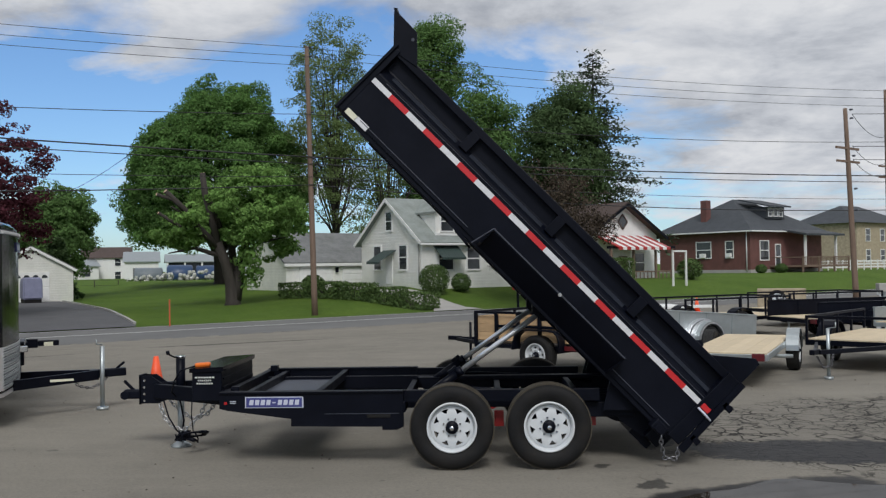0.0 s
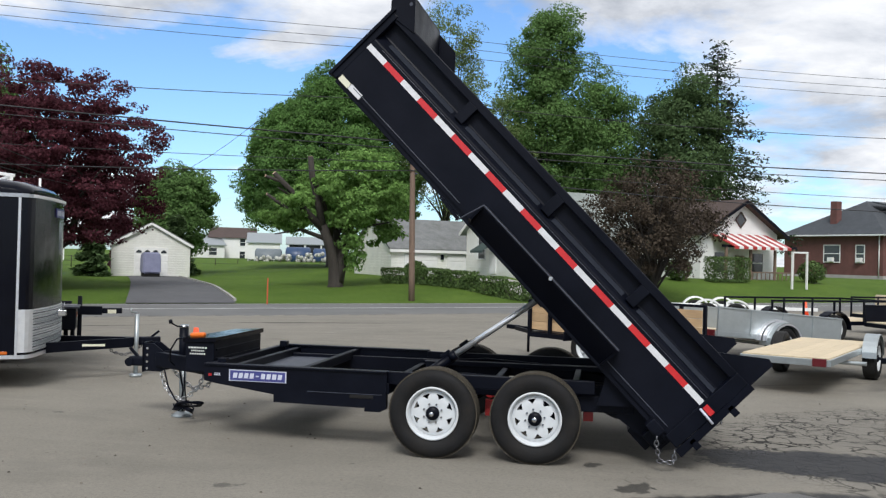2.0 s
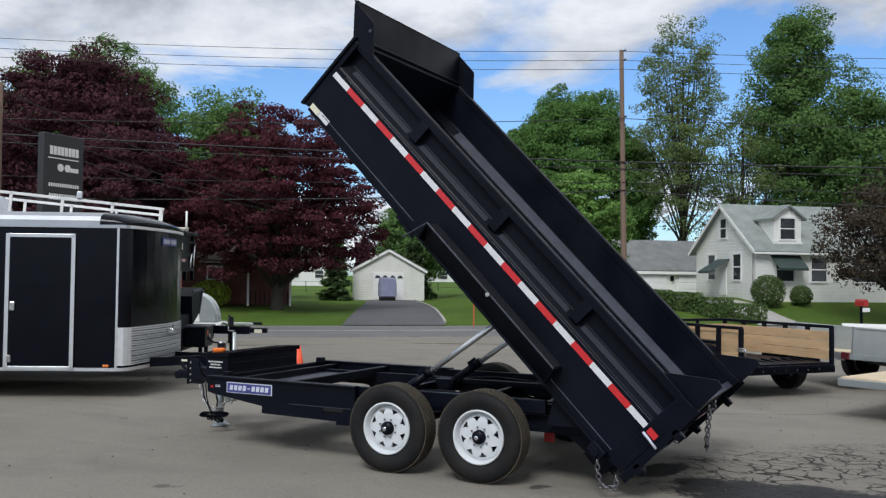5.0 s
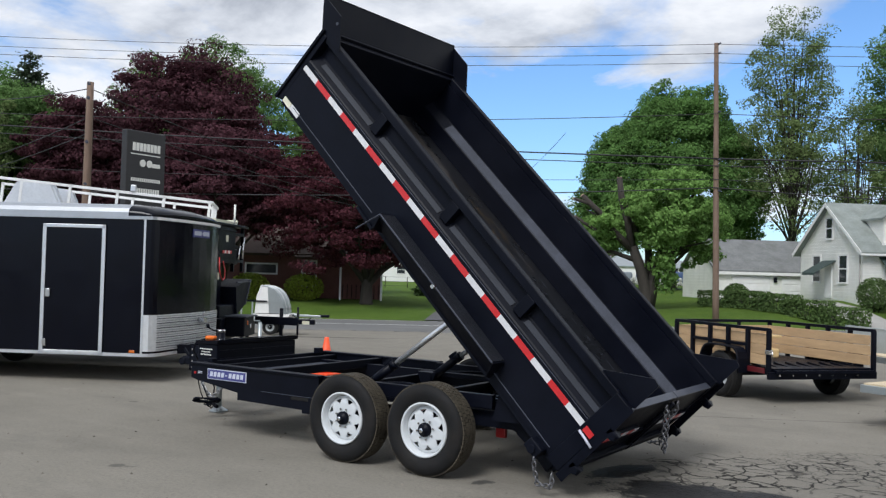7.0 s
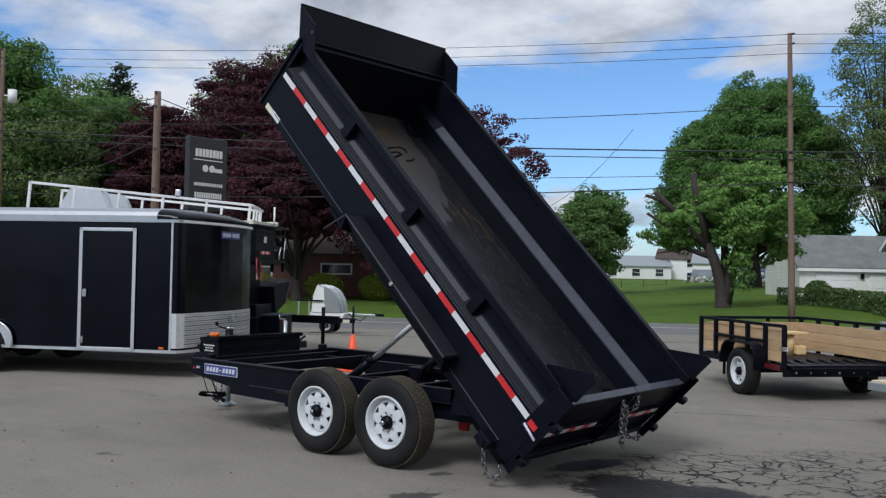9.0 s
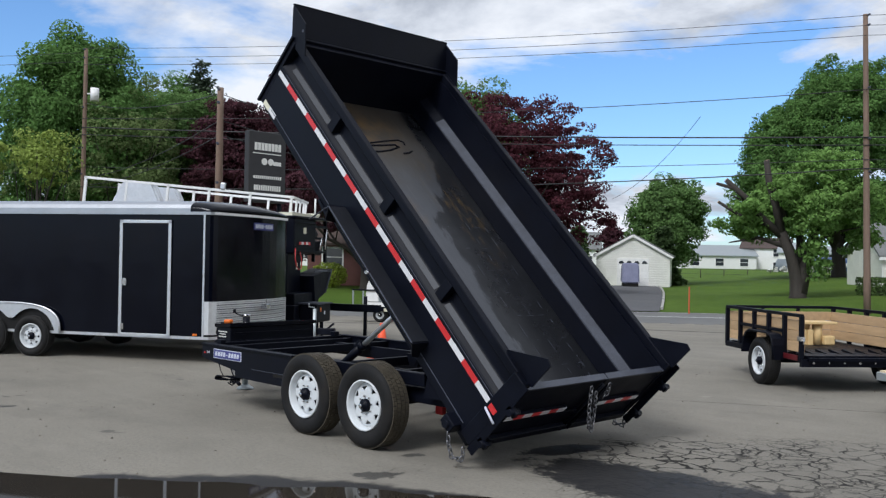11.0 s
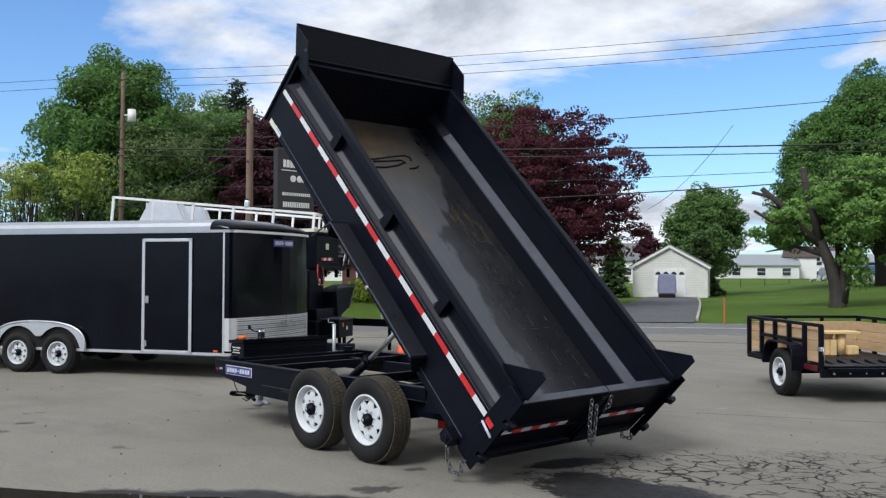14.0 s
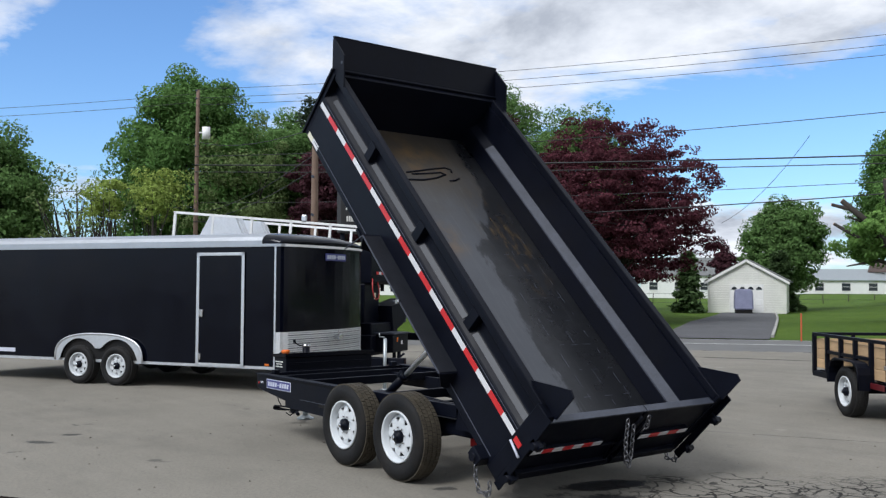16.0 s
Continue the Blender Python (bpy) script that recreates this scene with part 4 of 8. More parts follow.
for z in (0.60, 0.615):
    bx(bm, (-2.10, 0.181, z), (-2.04, 0.185, z + 0.006))
part("small_sticker", bm, LOGO_WHITE, dump)
bm = bmesh.new()
rod(bm, (0.38, 1.0, 0.46), (0.38, 1.45, 0.46), 0.06, 14)
bx(bm, (0.30, 0.98, 0.46), (0.36, 1.08, 0.54), 0.005)
part("hydraulic_pump", bm, RED, dump, "red hydraulic fittings between the beams")
for y in (0.56, 1.9):
    bm = bmesh.new()
    tube(bm, [(-0.45, y, 0.62), (0.2, y + 0.1, 0.66), (0.9, y + 0.05, 0.63), (1.5, y, 0.56)], 0.014, 6)
    part("hydraulic_hose", bm, BLACK, dump)
# breakaway cable coiled and hung under the front corner
bm = bmesh.new()
tube(bm, [(-2.60, 0.62, 0.56), (-2.62, 0.66, 0.42), (-2.62, 0.70, 0.30), (-2.63, 0.74, 0.24)], 0.006, 6)
for k in range(5):
    q = 0.4 * k
    tube(bm, [(-2.63 + 0.10 * math.cos(radians(a)) * (1 - 0.04 * k), 0.80 + 0.12 * math.cos(radians(a + 12 * k)), 0.205 + 0.035 * math.sin(radians(a)) - 0.012 * math.sin(q + a / 60)) for a in range(0, 361, 30)], 0.009, 6)
tube(bm, [(-2.66, 0.90, 0.20), (-2.64, 0.93, 0.14), (-2.62, 0.86, 0.11), (-2.62, 0.80, 0.15)], 0.008, 6)
part("breakaway_cable", bm, BLACK, dump, "black cable coiled up and hanging")
# two lift cylinders
for y in (0.66, 1.80):
    lo, hi = Vector((-0.28, y, 0.58)), Vector((0.93, y, 1.44))
    cyl = part("lift_cylinder", rod(bmesh.new(), lo, lo.lerp(hi, 0.27), 0.042, 18), BLACK, dump)
    part("cylinder_stage", rod(bmesh.new(), lo.lerp(hi, 0.26), lo.lerp(hi, 0.305), 0.047, 18), BLACK, cyl)
    part("cylinder_rod", rod(bmesh.new(), lo.lerp(hi, 0.30), hi, 0.027, 16), ROD_BRIGHT, cyl, "bright chromed rod")
    part("cylinder_foot", rod(bmesh.new(), lo + Vector((0, -0.09, 0)), lo + Vector((0, 0.09, 0)), 0.05, 12), BLACK, cyl)
    part("cylinder_bracket", prism(bmesh.new(), [(-0.42, 0.64), (-0.18, 0.64), (-0.24, 0.50), (-0.36, 0.50)], y - 0.07, y + 0.07), BLACK, cyl)
    bm = bmesh.new()
    beam(bm, lo.lerp(hi, 0.22) + Vector((-.04, 0, .04)), lo.lerp(hi, 0.28) + Vector((-.03, 0, .05)), 0.035, 0.035, 0.006)
    part("hose_fitting", bm, BLACK, cyl)

# upright plates that carry the hinge at the rear of the frame
for y in (0.22, 2.20):
    part("hinge_stand", prism(bmesh.new(), [(1.40, 0.50), (1.52, 0.93), (1.80, 0.93), (2.12, 0.62), (2.12, 0.50)], y, y + 0.02), BLACK, dump)

# ---- the raised bed: x runs from front to rear, z stands off the floor ----
BED_TILT, BED_L, YN, YF = 45.8, 4.40, 0.11, 2.35
bed_m = Matrix.Translation((-0.67, 0, 3.64)) @ Matrix.Rotation(radians(BED_TILT), 4, "Y")
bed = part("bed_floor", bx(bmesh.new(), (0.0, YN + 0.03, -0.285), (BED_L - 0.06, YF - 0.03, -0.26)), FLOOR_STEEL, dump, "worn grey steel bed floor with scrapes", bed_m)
FAR = lambda y: YN + YF - y
side_poly = [(0.11, -0.42), (0.11, 0.045), (0.118, 0.06), (0.195, 0.135), (0.20, 0.15), (0.20, 0.285), (0.222, 0.285), (0.222, 0.02), (0.228, 0.0), (0.305, -0.06), (0.31, -0.075), (0.31, -0.255), (0.16, -0.255), (0.16, -0.42)]
part("side_wall", prism(bmesh.new(), side_poly, 0.0, BED_L - 0.05, "yz"), BLACK, bed)
part("side_wall", prism(bmesh.new(), [(FAR(y), z) for y, z in side_poly], 0.0, BED_L - 0.05, "yz"), BLACK, bed)
for f in (0, 1):
    S = (lambda y: FAR(y)) if f else (lambda y: y)
    part("top_rail", bx(bmesh.new(), (-0.02, S(0.13), 0.283), (BED_L - 0.05, S(0.205), 0.36), 0.008), BLACK, bed)
    # pale ledge along the inside of the wall, its sky light put into the colour
    part("worn_ledge", prism(bmesh.new(), [(S(0.229), 0.012), (S(0.307), -0.049), (S(0.31), -0.062), (S(0.302), -0.058), (S(0.226), 0.0)], 0.40, BED_L - 0.16, "yz"), BLACK_EDGE, bed, "sloping ledge painted grey for the sky light on it")
    # Outer ledge panels: reflected sky drawn as greyer strips.
    for a0, a1 in ((0.12, 0.96), (1.14, 2.08), (2.26, 3.14), (3.32, 4.25)):
        part("worn_ledge", prism(bmesh.new(), [(S(0.146), 0.095), (S(0.184), 0.132), (S(0.187), 0.129), (S(0.150), 0.091)], a0, a1, "yz"), LEDGE_GREY, bed, "sloping outer ledge, sky sheen painted in grey")
    for a in (0.98, 2.10, 3.16):
        bm = bmesh.new()
        bx(bm, (a + 0.02, S(0.122), 0.10), (a + 0.12, S(0.205), 0.288), 0.004)
        part("stake_pocket", bm, BLACK, bed)
    part("bottom_rail", bx(bmesh.new(), (0.0, S(0.13), -0.47), (BED_L - 0.1, S(0.22), -0.415), 0.006), BLACK, bed)
    # triangular rear wing and rear post
    part("rear_wing", prism(bmesh.new(), [(4.02, 0.355), (4.34, 0.63), (4.40, 0.615), (4.405, 0.36), (4.30, 0.28), (4.30, 0.355)], S(0.17), S(0.185)), BLACK, bed)
    part("rear_post", bx(bmesh.new(), (BED_L - 0.16, S(0.095), -0.44), (BED_L - 0.02, S(0.20), 0.36), 0.008), BLACK, bed)
    part("post_flange", prism(bmesh.new(), [(4.368, 0.37), (4.43, 0.37), (4.46, -0.46), (4.385, -0.46)], S(0.085), S(0.10)), BLACK, bed)
    for b in (-0.3, 0.12):
        bm = bmesh.new()
        rod(bm, (4.46, S(0.05), b), (4.46, S(0.17), b), 0.03, 10)
        beam(bm, (4.40, S(0.11), b), (4.50, S(0.11), b), 0.05, 0.06, 0.006)
        part("door_hinge", bm, BLACK, bed)
    # cheek of the front spill guard
    part("guard_cheek", prism(bmesh.new(), [(-0.06, 0.30), (-0.315, 0.565), (-0.29, 0.585), (-0.02, 0.575), (0.21, 0.345)], S(0.118), S(0.132)), BLACK, bed)
    bm = bmesh.new()
    rod(bm, (0.0, S(0.116), 0.50), (0.0, S(0.121), 0.50), 0.016, 12)
    part("guard_hole", bm, BLACK_EDGE, bed)
part("front_wall", bx(bmesh.new(), (-0.06, YN, -0.44), (0.0, YF, 0.34), 0.006), BLACK, bed)
part("front_flange", bx(bmesh.new(), (-0.085, YN - 0.02, -0.46), (-0.055, YF + 0.02, 0.37), 0.004), BLACK, bed)
part("spill_guard", prism(bmesh.new(), [(-0.075, 0.33), (-0.06, 0.345), (-0.305, 0.595), (-0.325, 0.58)], YN + 0.01, YF - 0.01), BLACK, bed)
part("guard_lip", prism(bmesh.new(), [(-0.305, 0.595), (-0.325, 0.58), (-0.345, 0.585), (-0.315, 0.61)], YN + 0.01, YF - 0.01), BLACK, bed)
for y in [0.35 + 0.31 * k for k in range(7)]:
    part("floor_bearer", bx(bmesh.new(), (0.1, y, -0.40), (4.2, y + 0.06, -0.287)), BLACK, bed)
for a in np.arange(0.3, 4.2, 0.4):
    part("cross_bearer", bx(bmesh.new(), (float(a), 0.2, -0.45), (float(a) + 0.05, 2.26, -0.402)), BLACK, bed)
# sub-frame box standing below the near and far sides
for f in (0, 1):
    S = (lambda y: FAR(y)) if f else (lambda y: y)
    part("sub_frame", prism(bmesh.new(), [(S(-0.086), -0.23), (S(0.158), -0.23), (S(0.158), -0.445), (S(0.135), -0.445), (S(-0.086), -0.246)], 1.80, 3.44, "yz"), BLACK, bed)
    part("sub_frame_end", prism(bmesh.new(), [(S(-0.086), -0.232), (S(0.12), -0.232), (S(0.12), -0.44), (S(-0.03), -0.40)], 1.776, 1.798, "yz"), BLACK, bed)
    part("sub_frame_end", prism(bmesh.new(), [(S(-0.086), -0.232), (S(0.12), -0.232), (S(0.12), -0.44), (S(0.03), -0.41)], 3.441, 3.455, "yz"), BLACK, bed)
    # Ledge, lips and folds are paler: the light they catch is put into colour.
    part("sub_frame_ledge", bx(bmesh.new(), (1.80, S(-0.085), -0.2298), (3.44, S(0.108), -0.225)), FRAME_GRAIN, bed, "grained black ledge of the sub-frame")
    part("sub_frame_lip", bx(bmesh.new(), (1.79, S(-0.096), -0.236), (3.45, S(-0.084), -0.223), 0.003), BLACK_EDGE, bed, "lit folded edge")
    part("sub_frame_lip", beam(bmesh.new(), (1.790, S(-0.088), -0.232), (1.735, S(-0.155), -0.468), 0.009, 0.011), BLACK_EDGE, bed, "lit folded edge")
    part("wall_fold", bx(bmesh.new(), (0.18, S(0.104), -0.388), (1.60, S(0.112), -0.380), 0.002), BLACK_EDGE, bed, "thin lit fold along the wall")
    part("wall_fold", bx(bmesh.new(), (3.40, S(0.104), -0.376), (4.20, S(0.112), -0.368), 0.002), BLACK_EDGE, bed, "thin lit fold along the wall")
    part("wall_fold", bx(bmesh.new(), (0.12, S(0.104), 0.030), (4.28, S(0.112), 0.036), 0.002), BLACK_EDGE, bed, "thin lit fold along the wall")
    part("reflective_strip", bx(bmesh.new(), (4.272, S(0.0905), -0.052), (4.362, S(0.0945), 0.0)), RED_TAPE, bed)
    part("lift_lug", rod(bmesh.new(), (2.63, S(-0.12), -0.235), (2.63, S(-0.08), -0.235), 0.018, 10), CHROME, bed)
    part("prop_bar", beam(bmesh.new(), (1.44, S(0.125), -0.47), (1.70, S(0.125), -0.49), 0.03, 0.03), BLACK, bed)
    part("hinge_gusset", prism(bmesh.new(), [(3.55, -0.42), (4.35, -0.42), (4.25, -0.60), (3.9, -0.66), (3.62, -0.55)], S(0.34), S(0.37)), BLACK, bed)
    bm = bmesh.new()
    bx(bm, (4.06, S(0.02), -0.50), (4.20, S(0.16), -0.40), 0.01)
    rod(bm, (4.13, S(0.0), -0.46), (4.13, S(0.06), -0.46), 0.035, 10)
    part("latch_bracket", bm, BLACK, bed)
for y in (0.66, 1.80):
    part("cylinder_lug", prism(bmesh.new(), [(2.50, -0.40), (2.86, -0.40), (2.74, -0.52), (2.62, -0.52)], y - 0.06, y + 0.06), BLACK, bed)
# rear doors, seen closed from behind, their top edge painted pale as sky-lit
SPLIT = 1.33
for n, (y0, y1) in enumerate(((0.20, SPLIT - 0.008), (SPLIT + 0.008, YF - 0.09))):
    door = part("rear_door", bx(bmesh.new(), (4.32, y0, -0.40), (4.37, y1, 0.26), 0.005), BLACK, bed)
    part("door_top_edge", bx(bmesh.new(), (4.315, y0, 0.262), (4.378, y1, 0.282), 0.004), BLACK_EDGE, door, "top edge painted pale for the sky it catches")
    part("door_rib", bx(bmesh.new(), (4.372, y0 + 0.02, -0.13), (4.40, y1 - 0.02, -0.115), 0.003), BLACK, door)
    part("door_bottom", bx(bmesh.new(), (4.372, y0 + 0.02, -0.40), (4.42, y1 - 0.02, -0.33), 0.006), BLACK, door)
    bm = bmesh.new()
    rod(bm, (4.40, (y0 if n else y1) + (0.05 if n else -0.05), -0.42), (4.40, (y0 if n else y1) + (0.05 if n else -0.05), 0.24), 0.017, 10)
    part("lock_bar", bm, BLACK, door)
    a, b = (0.215, 1.02) if n == 0 else (1.50, 2.16)
    k = 7 if n == 0 else 5
    part("strip_bar", bx(bmesh.new(), (4.37, a, -0.10), (4.402, b, -0.04), 0.003), BLACK, door)
    for j in range(k):
        u0, u1 = a + (b - a) * j / k, a + (b - a) * (j + 1) / k
        part("reflective_strip", bx(bmesh.new(), (4.4025, u0, -0.095), (4.406, u1, -0.045)), RED_TAPE if j % 2 else WHITE_TAPE, door)
part("rear_bumper", bx(bmesh.new(), (4.14, 0.24, -0.60), (4.30, 2.22, -0.44), 0.012), BLACK, bed)
part("ramp_guide", bx(bmesh.new(), (4.05, 0.40, -0.68), (4.28, 2.06, -0.605), 0.008), BLACK, bed)
for y in (0.30, 1.0, 1.5, 2.15):
    part("bumper_lug", bx(bmesh.new(), (4.30, y - 0.04, -0.56), (4.335, y + 0.04, -0.42), 0.006), BLACK, bed)
bm = bmesh.new()
chain_links(bm, [(4.41, SPLIT - 0.24, 0.24), (4.53, SPLIT - 0.25, 0.10), (4.64, SPLIT - 0.24, -0.02), (4.66, SPLIT - 0.20, -0.04), (4.58, SPLIT - 0.17, 0.04), (4.42, SPLIT - 0.16, 0.22)], 0.038, 0.0065, 0.017)
part("door_chain", bm, CHAIN, bed, "chain hanging in a loop from the door split")
bm = bmesh.new()
chain_links(bm, [(4.41, SPLIT + 0.02, 0.25), (4.45, SPLIT + 0.02, 0.18), (4.46, SPLIT + 0.0, 0.13), (4.42, SPLIT - 0.03, 0.12)], 0.038, 0.0065, 0.017)
part("door_chain", bm, CHAIN, bed, "short chain at the door split")
for f in (0, 1):
    S = (lambda y: FAR(y)) if f else (lambda y: y)
    bm = bmesh.new()
    # hangs straight down in the world: down is (+x, -z) of the bed
    g = Vector((0.717, 0.0, -0.697))
    p0, p1 = Vector((4.19, S(0.03), -0.49)), Vector((4.37, S(0.05), -0.46))
    low = (p0 + p1) / 2 + g * 0.15
    chain_links(bm, [p0, p0 + g * 0.09, low - Vector((0.03, 0, 0.03)), low + Vector((0.05, 0, 0.04)), p1 + g * 0.07, p1], 0.038, 0.0065, 0.017)
    part("spreader_chain", bm, CHAIN, bed)
    bm = bmesh.new()
    tube(bm, [(4.26, S(0.085), -0.070), (4.34, S(0.075), -0.072), (4.42, S(0.07), -0.078)], 0.011, 8)
    part("latch_handle", bm, LOGO_WHITE, bed, "pale bent latch handle")
    # reflective strip along the side: nine pairs
    n = 19
    for j in range(n):
        a0, a1 = 4.27 * j / n, 4.27 * (j + 1) / n
        part("reflective_strip", bx(bmesh.new(), (a0, S(0.106), -0.052), (a1, S(0.1095), 0.0)), RED_TAPE if j % 2 else WHITE_TAPE, bed)
    part("sticker", bx(bmesh.new(), (0.02, S(0.106), -0.43), (0.14, S(0.1095), -0.375)), YELLOW_STICK, bed)
    part("sticker", bx(bmesh.new(), (0.145, S(0.106), -0.425), (0.29, S(0.1095), -0.37)), WHITE_TAPE, bed)
# chalked mark and weld lines on the floor
bm = bmesh.new()
for pts in ([(0.724, 0.961), (0.669, 1.174), (0.614, 1.378), (0.572, 1.571), (0.601, 1.644), (0.65, 1.629)],
            [(0.742, 1.03), (0.709, 1.252), (0.666, 1.461), (0.708, 1.514)],
            [(0.846, 0.925), (0.826, 1.144), (0.771, 1.348), (0.697, 1.509)],
            [(0.803, 1.518), (0.782, 1.615), (0.74, 1.684)],
            [(0.844, 0.697), (0.851, 0.752)]):
    tube(bm, [(a, y, -0.2585) for a, y in pts], 0.012, 5)
part("chalk_mark", bm, BLACK, bed, "dark hand-drawn squiggle on the floor")
bm = bmesh.new()
weld = random.Random(15)
for y, a_from in ((1.47, 2.5), (1.74, 1.9), (2.00, 1.7)):
    a = a_from
    while a < 4.22:
        e = min(a + weld.uniform(0.02, 0.16), 4.26)
        j = y + weld.uniform(-0.007, 0.007)
        bx(bm, (a, j, -0.26), (e, j + 0.005, -0.2582))
        a = e + weld.uniform(0.03, 0.26)
for k in range(8):
    a, y = 1.95 + 0.31 * k, 1.40 + weld.uniform(0.0, 0.2)
    while y < 2.0:
        e = min(y + weld.uniform(0.02, 0.12), 2.03)
        j = a + weld.uniform(-0.006, 0.006)
        bx(bm, (j, y, -0.26), (j + 0.005, e, -0.2582))
        y = e + weld.uniform(0.05, 0.25)
tagged(part("weld_line", bm, BLACK_EDGE, bed), kind="stuff")

# ---- enclosed trailer: x runs to the nose, y away from the viewer, origin under the near front corner ----
enc = thing("enclosed_trailer", "glossy black enclosed cargo trailer with silver trim and side door", "trailer", pose(-5.44, 2.24, 0, 0, 0, 29.5))
EL, EW, EZ0, EZ1 = 7.4, 2.42, 0.42, 2.34
bm = bmesh.new()
NOSE = lambda y: 0.03 + 0.27 * math.sin(min(max(y / 1.75, 0.0), 1.0) * math.pi / 2) - 0.12 * max(y - 1.75, 0.0) ** 1.2
out = [(-EL, 0.0), (-0.08, 0.0), (-0.02, 0.012), (0.02, 0.05)]
out += [(NOSE(y), y) for y in (0.12, 0.3, 0.5, 0.75, 1.0, 1.25, 1.5, 1.75, 2.0, 2.2)]
out += [(NOSE(2.32) - 0.02, 2.33), (NOSE(2.4) - 0.10, 2.40), (NOSE(2.42) - 0.2, EW), (-EL, EW)]
prism(bm, out, EZ0, EZ1, "xy")
body = part("body", bm, BLACK_GLOSS, enc)
grow = lambda e: [(x + (e if x > -1 else -e), y + (-e if y < 0.3 else e if y > EW - 0.3 else 0)) for x, y in out]
part("bottom_trim", prism(bmesh.new(), grow(0.012), 0.385, 0.43, "xy"), ALU, enc)
part("top_trim", prism(bmesh.new(), grow(0.015), EZ1, EZ1 + 0.045, "xy"), ROOF_SILVER, enc)
bm = bmesh.new()
poly = [(0.0, 2.385), (0.0, 2.44), (0.04, 2.50), (0.14, 2.545), (0.5, 2.58), (EW / 2, 2.60), (EW - 0.5, 2.58), (EW - 0.14, 2.545), (EW - 0.04, 2.50), (EW, 2.44), (EW, 2.385)]
prism(bm, [(y, z) for y, z in poly], -EL, -0.36, "yz")
part("roof", bm, ROOF_SILVER, enc)
bm = bmesh.new()
secs = []
for u, f in ((0.0, 1.0), (0.5, 0.86), (0.85, 0.55), (1.0, 0.12)):
    secs.append([bm.verts.new((-0.36 + u * (0.36 + NOSE(min(y, 2.3))), y, 2.386 + (z - 2.386) * f)) for y, z in poly])
for p, q in zip(secs, secs[1:]):
    for k in range(len(p) - 1):
        bm.faces.new((p[k], p[k + 1], q[k + 1], q[k])).smooth = True
bm.faces.new(secs[-1])
bmesh.ops.recalc_face_normals(bm, faces=bm.faces)
part("nose_cap", bm, BLACK_GLOSS, enc, "rounded black nose cap")
part("nose_band", prism(bmesh.new(), [(x + 0.024, y) for x, y in out if x > -0.05] + [(x - 0.02, y) for x, y in out if x > -0.05][::-1], EZ1 + 0.004, EZ1 + 0.042, "xy"), WHITE_ALU, enc, "bright drip band round the nose")
part("corner_trim", bx(bmesh.new(), (-0.12, -0.01, EZ0), (-0.09, 0.0, EZ1)), ALU, enc)
# stone guard of tread plate round the nose
gpoly = [(x, y) for x, y in out if x > -0.5]
gp = [(-0.118, -0.006)] + [(x + 0.008 * (1 if x > -0.09 else 0), y - (0.008 if y < 0.2 else 0)) for x, y in gpoly[1:]]
bm = bmesh.new()
lo = [bm.verts.new((x, y, 0.46)) for x, y in gp]
hi = [bm.verts.new((x, y, 0.98)) for x, y in gp]
for k in range(len(gp) - 1):
    bm.faces.new((lo[k], lo[k + 1], hi[k + 1], hi[k]))
guard = part("stone_guard", bm, DIAMOND, enc, "bright tread-plate stone guard")
for r in range(15):
    z = 0.482 + r * 0.034
    part("tread_ridge", tube(bmesh.new(), [(x + 0.004, y, z) for x, y in gp[3:-3]], 0.0055, 4), BLACK_EDGE if r % 2 else GALV, guard)
bm = bmesh.new()
for r in range(17):
    for k in range(96):
        y, z = 0.16 + k * 0.026, 0.475 + r * 0.030
        if y < EW - 0.2:
            s = 0.011 if (k + r) % 2 else -0.011
            beam(bm, (NOSE(y) + 0.010, y - 0.009, z - s * 0.8), (NOSE(y) + 0.010, y + 0.009, z + s * 0.8), 0.004, 0.004)
part("tread_pattern", bm, DIAMOND, guard)
bm = bmesh.new()
bx(bm, (0.28, 1.22, 0.82), (0.39, 1.36, 0.90), 0.01)
tube(bm, [(0.35, 1.29, 0.9), (0.36, 1.25, 0.97), (0.36, 1.30, 1.0)], 0.008, 6)
part("plug_holder", bm, CHROME, enc)
# door
door = part("door", bx(bmesh.new(), (-1.57, -0.016, 0.42), (-0.70, -0.004, 2.22)), BLACK_GLOSS, enc)
bm = bmesh.new()
for lo, hi in (((-1.60, -0.03, 0.40), (-1.545, -0.016, 2.25)), ((-0.725, -0.03, 0.40), (-0.67, -0.016, 2.25)), ((-1.60, -0.03, 2.20), (-0.67, -0.016, 2.25)), ((-1.60, -0.03, 0.40), (-0.67, -0.016, 0.45))):
    bx(bm, lo, hi, 0.004)
part("door_frame", bm, ALU, door)
bm = bmesh.new()
bx(bm, (-1.53, -0.045, 1.20), (-1.46, -0.016, 1.32), 0.008)
part("door_latch", bm, CHROME, door)
part("door_catch", bx(bmesh.new(), (-1.55, -0.035, 0.50), (-1.50, -0.016, 0.60), 0.004), CHROME, door)
# tandem wheels with one silver fender
for x in (-3.20, -4.02):
    add_wheel(enc, x, -0.085, 0.335, SMALL_WHEEL, spin=20 * x)
    add_wheel(enc, x, EW + 0.03, 0.335, SMALL_WHEEL, True)
bm = bmesh.new()
arc = []
for k in range(33):
    c, q = math.cos(math.pi * k / 32), math.sin(math.pi * k / 32)
    arc.append((-3.61 + 0.95 * math.copysign(abs(c) ** 0.80, c), 0.40 + 0.47 * q ** 0.62))
inner = []
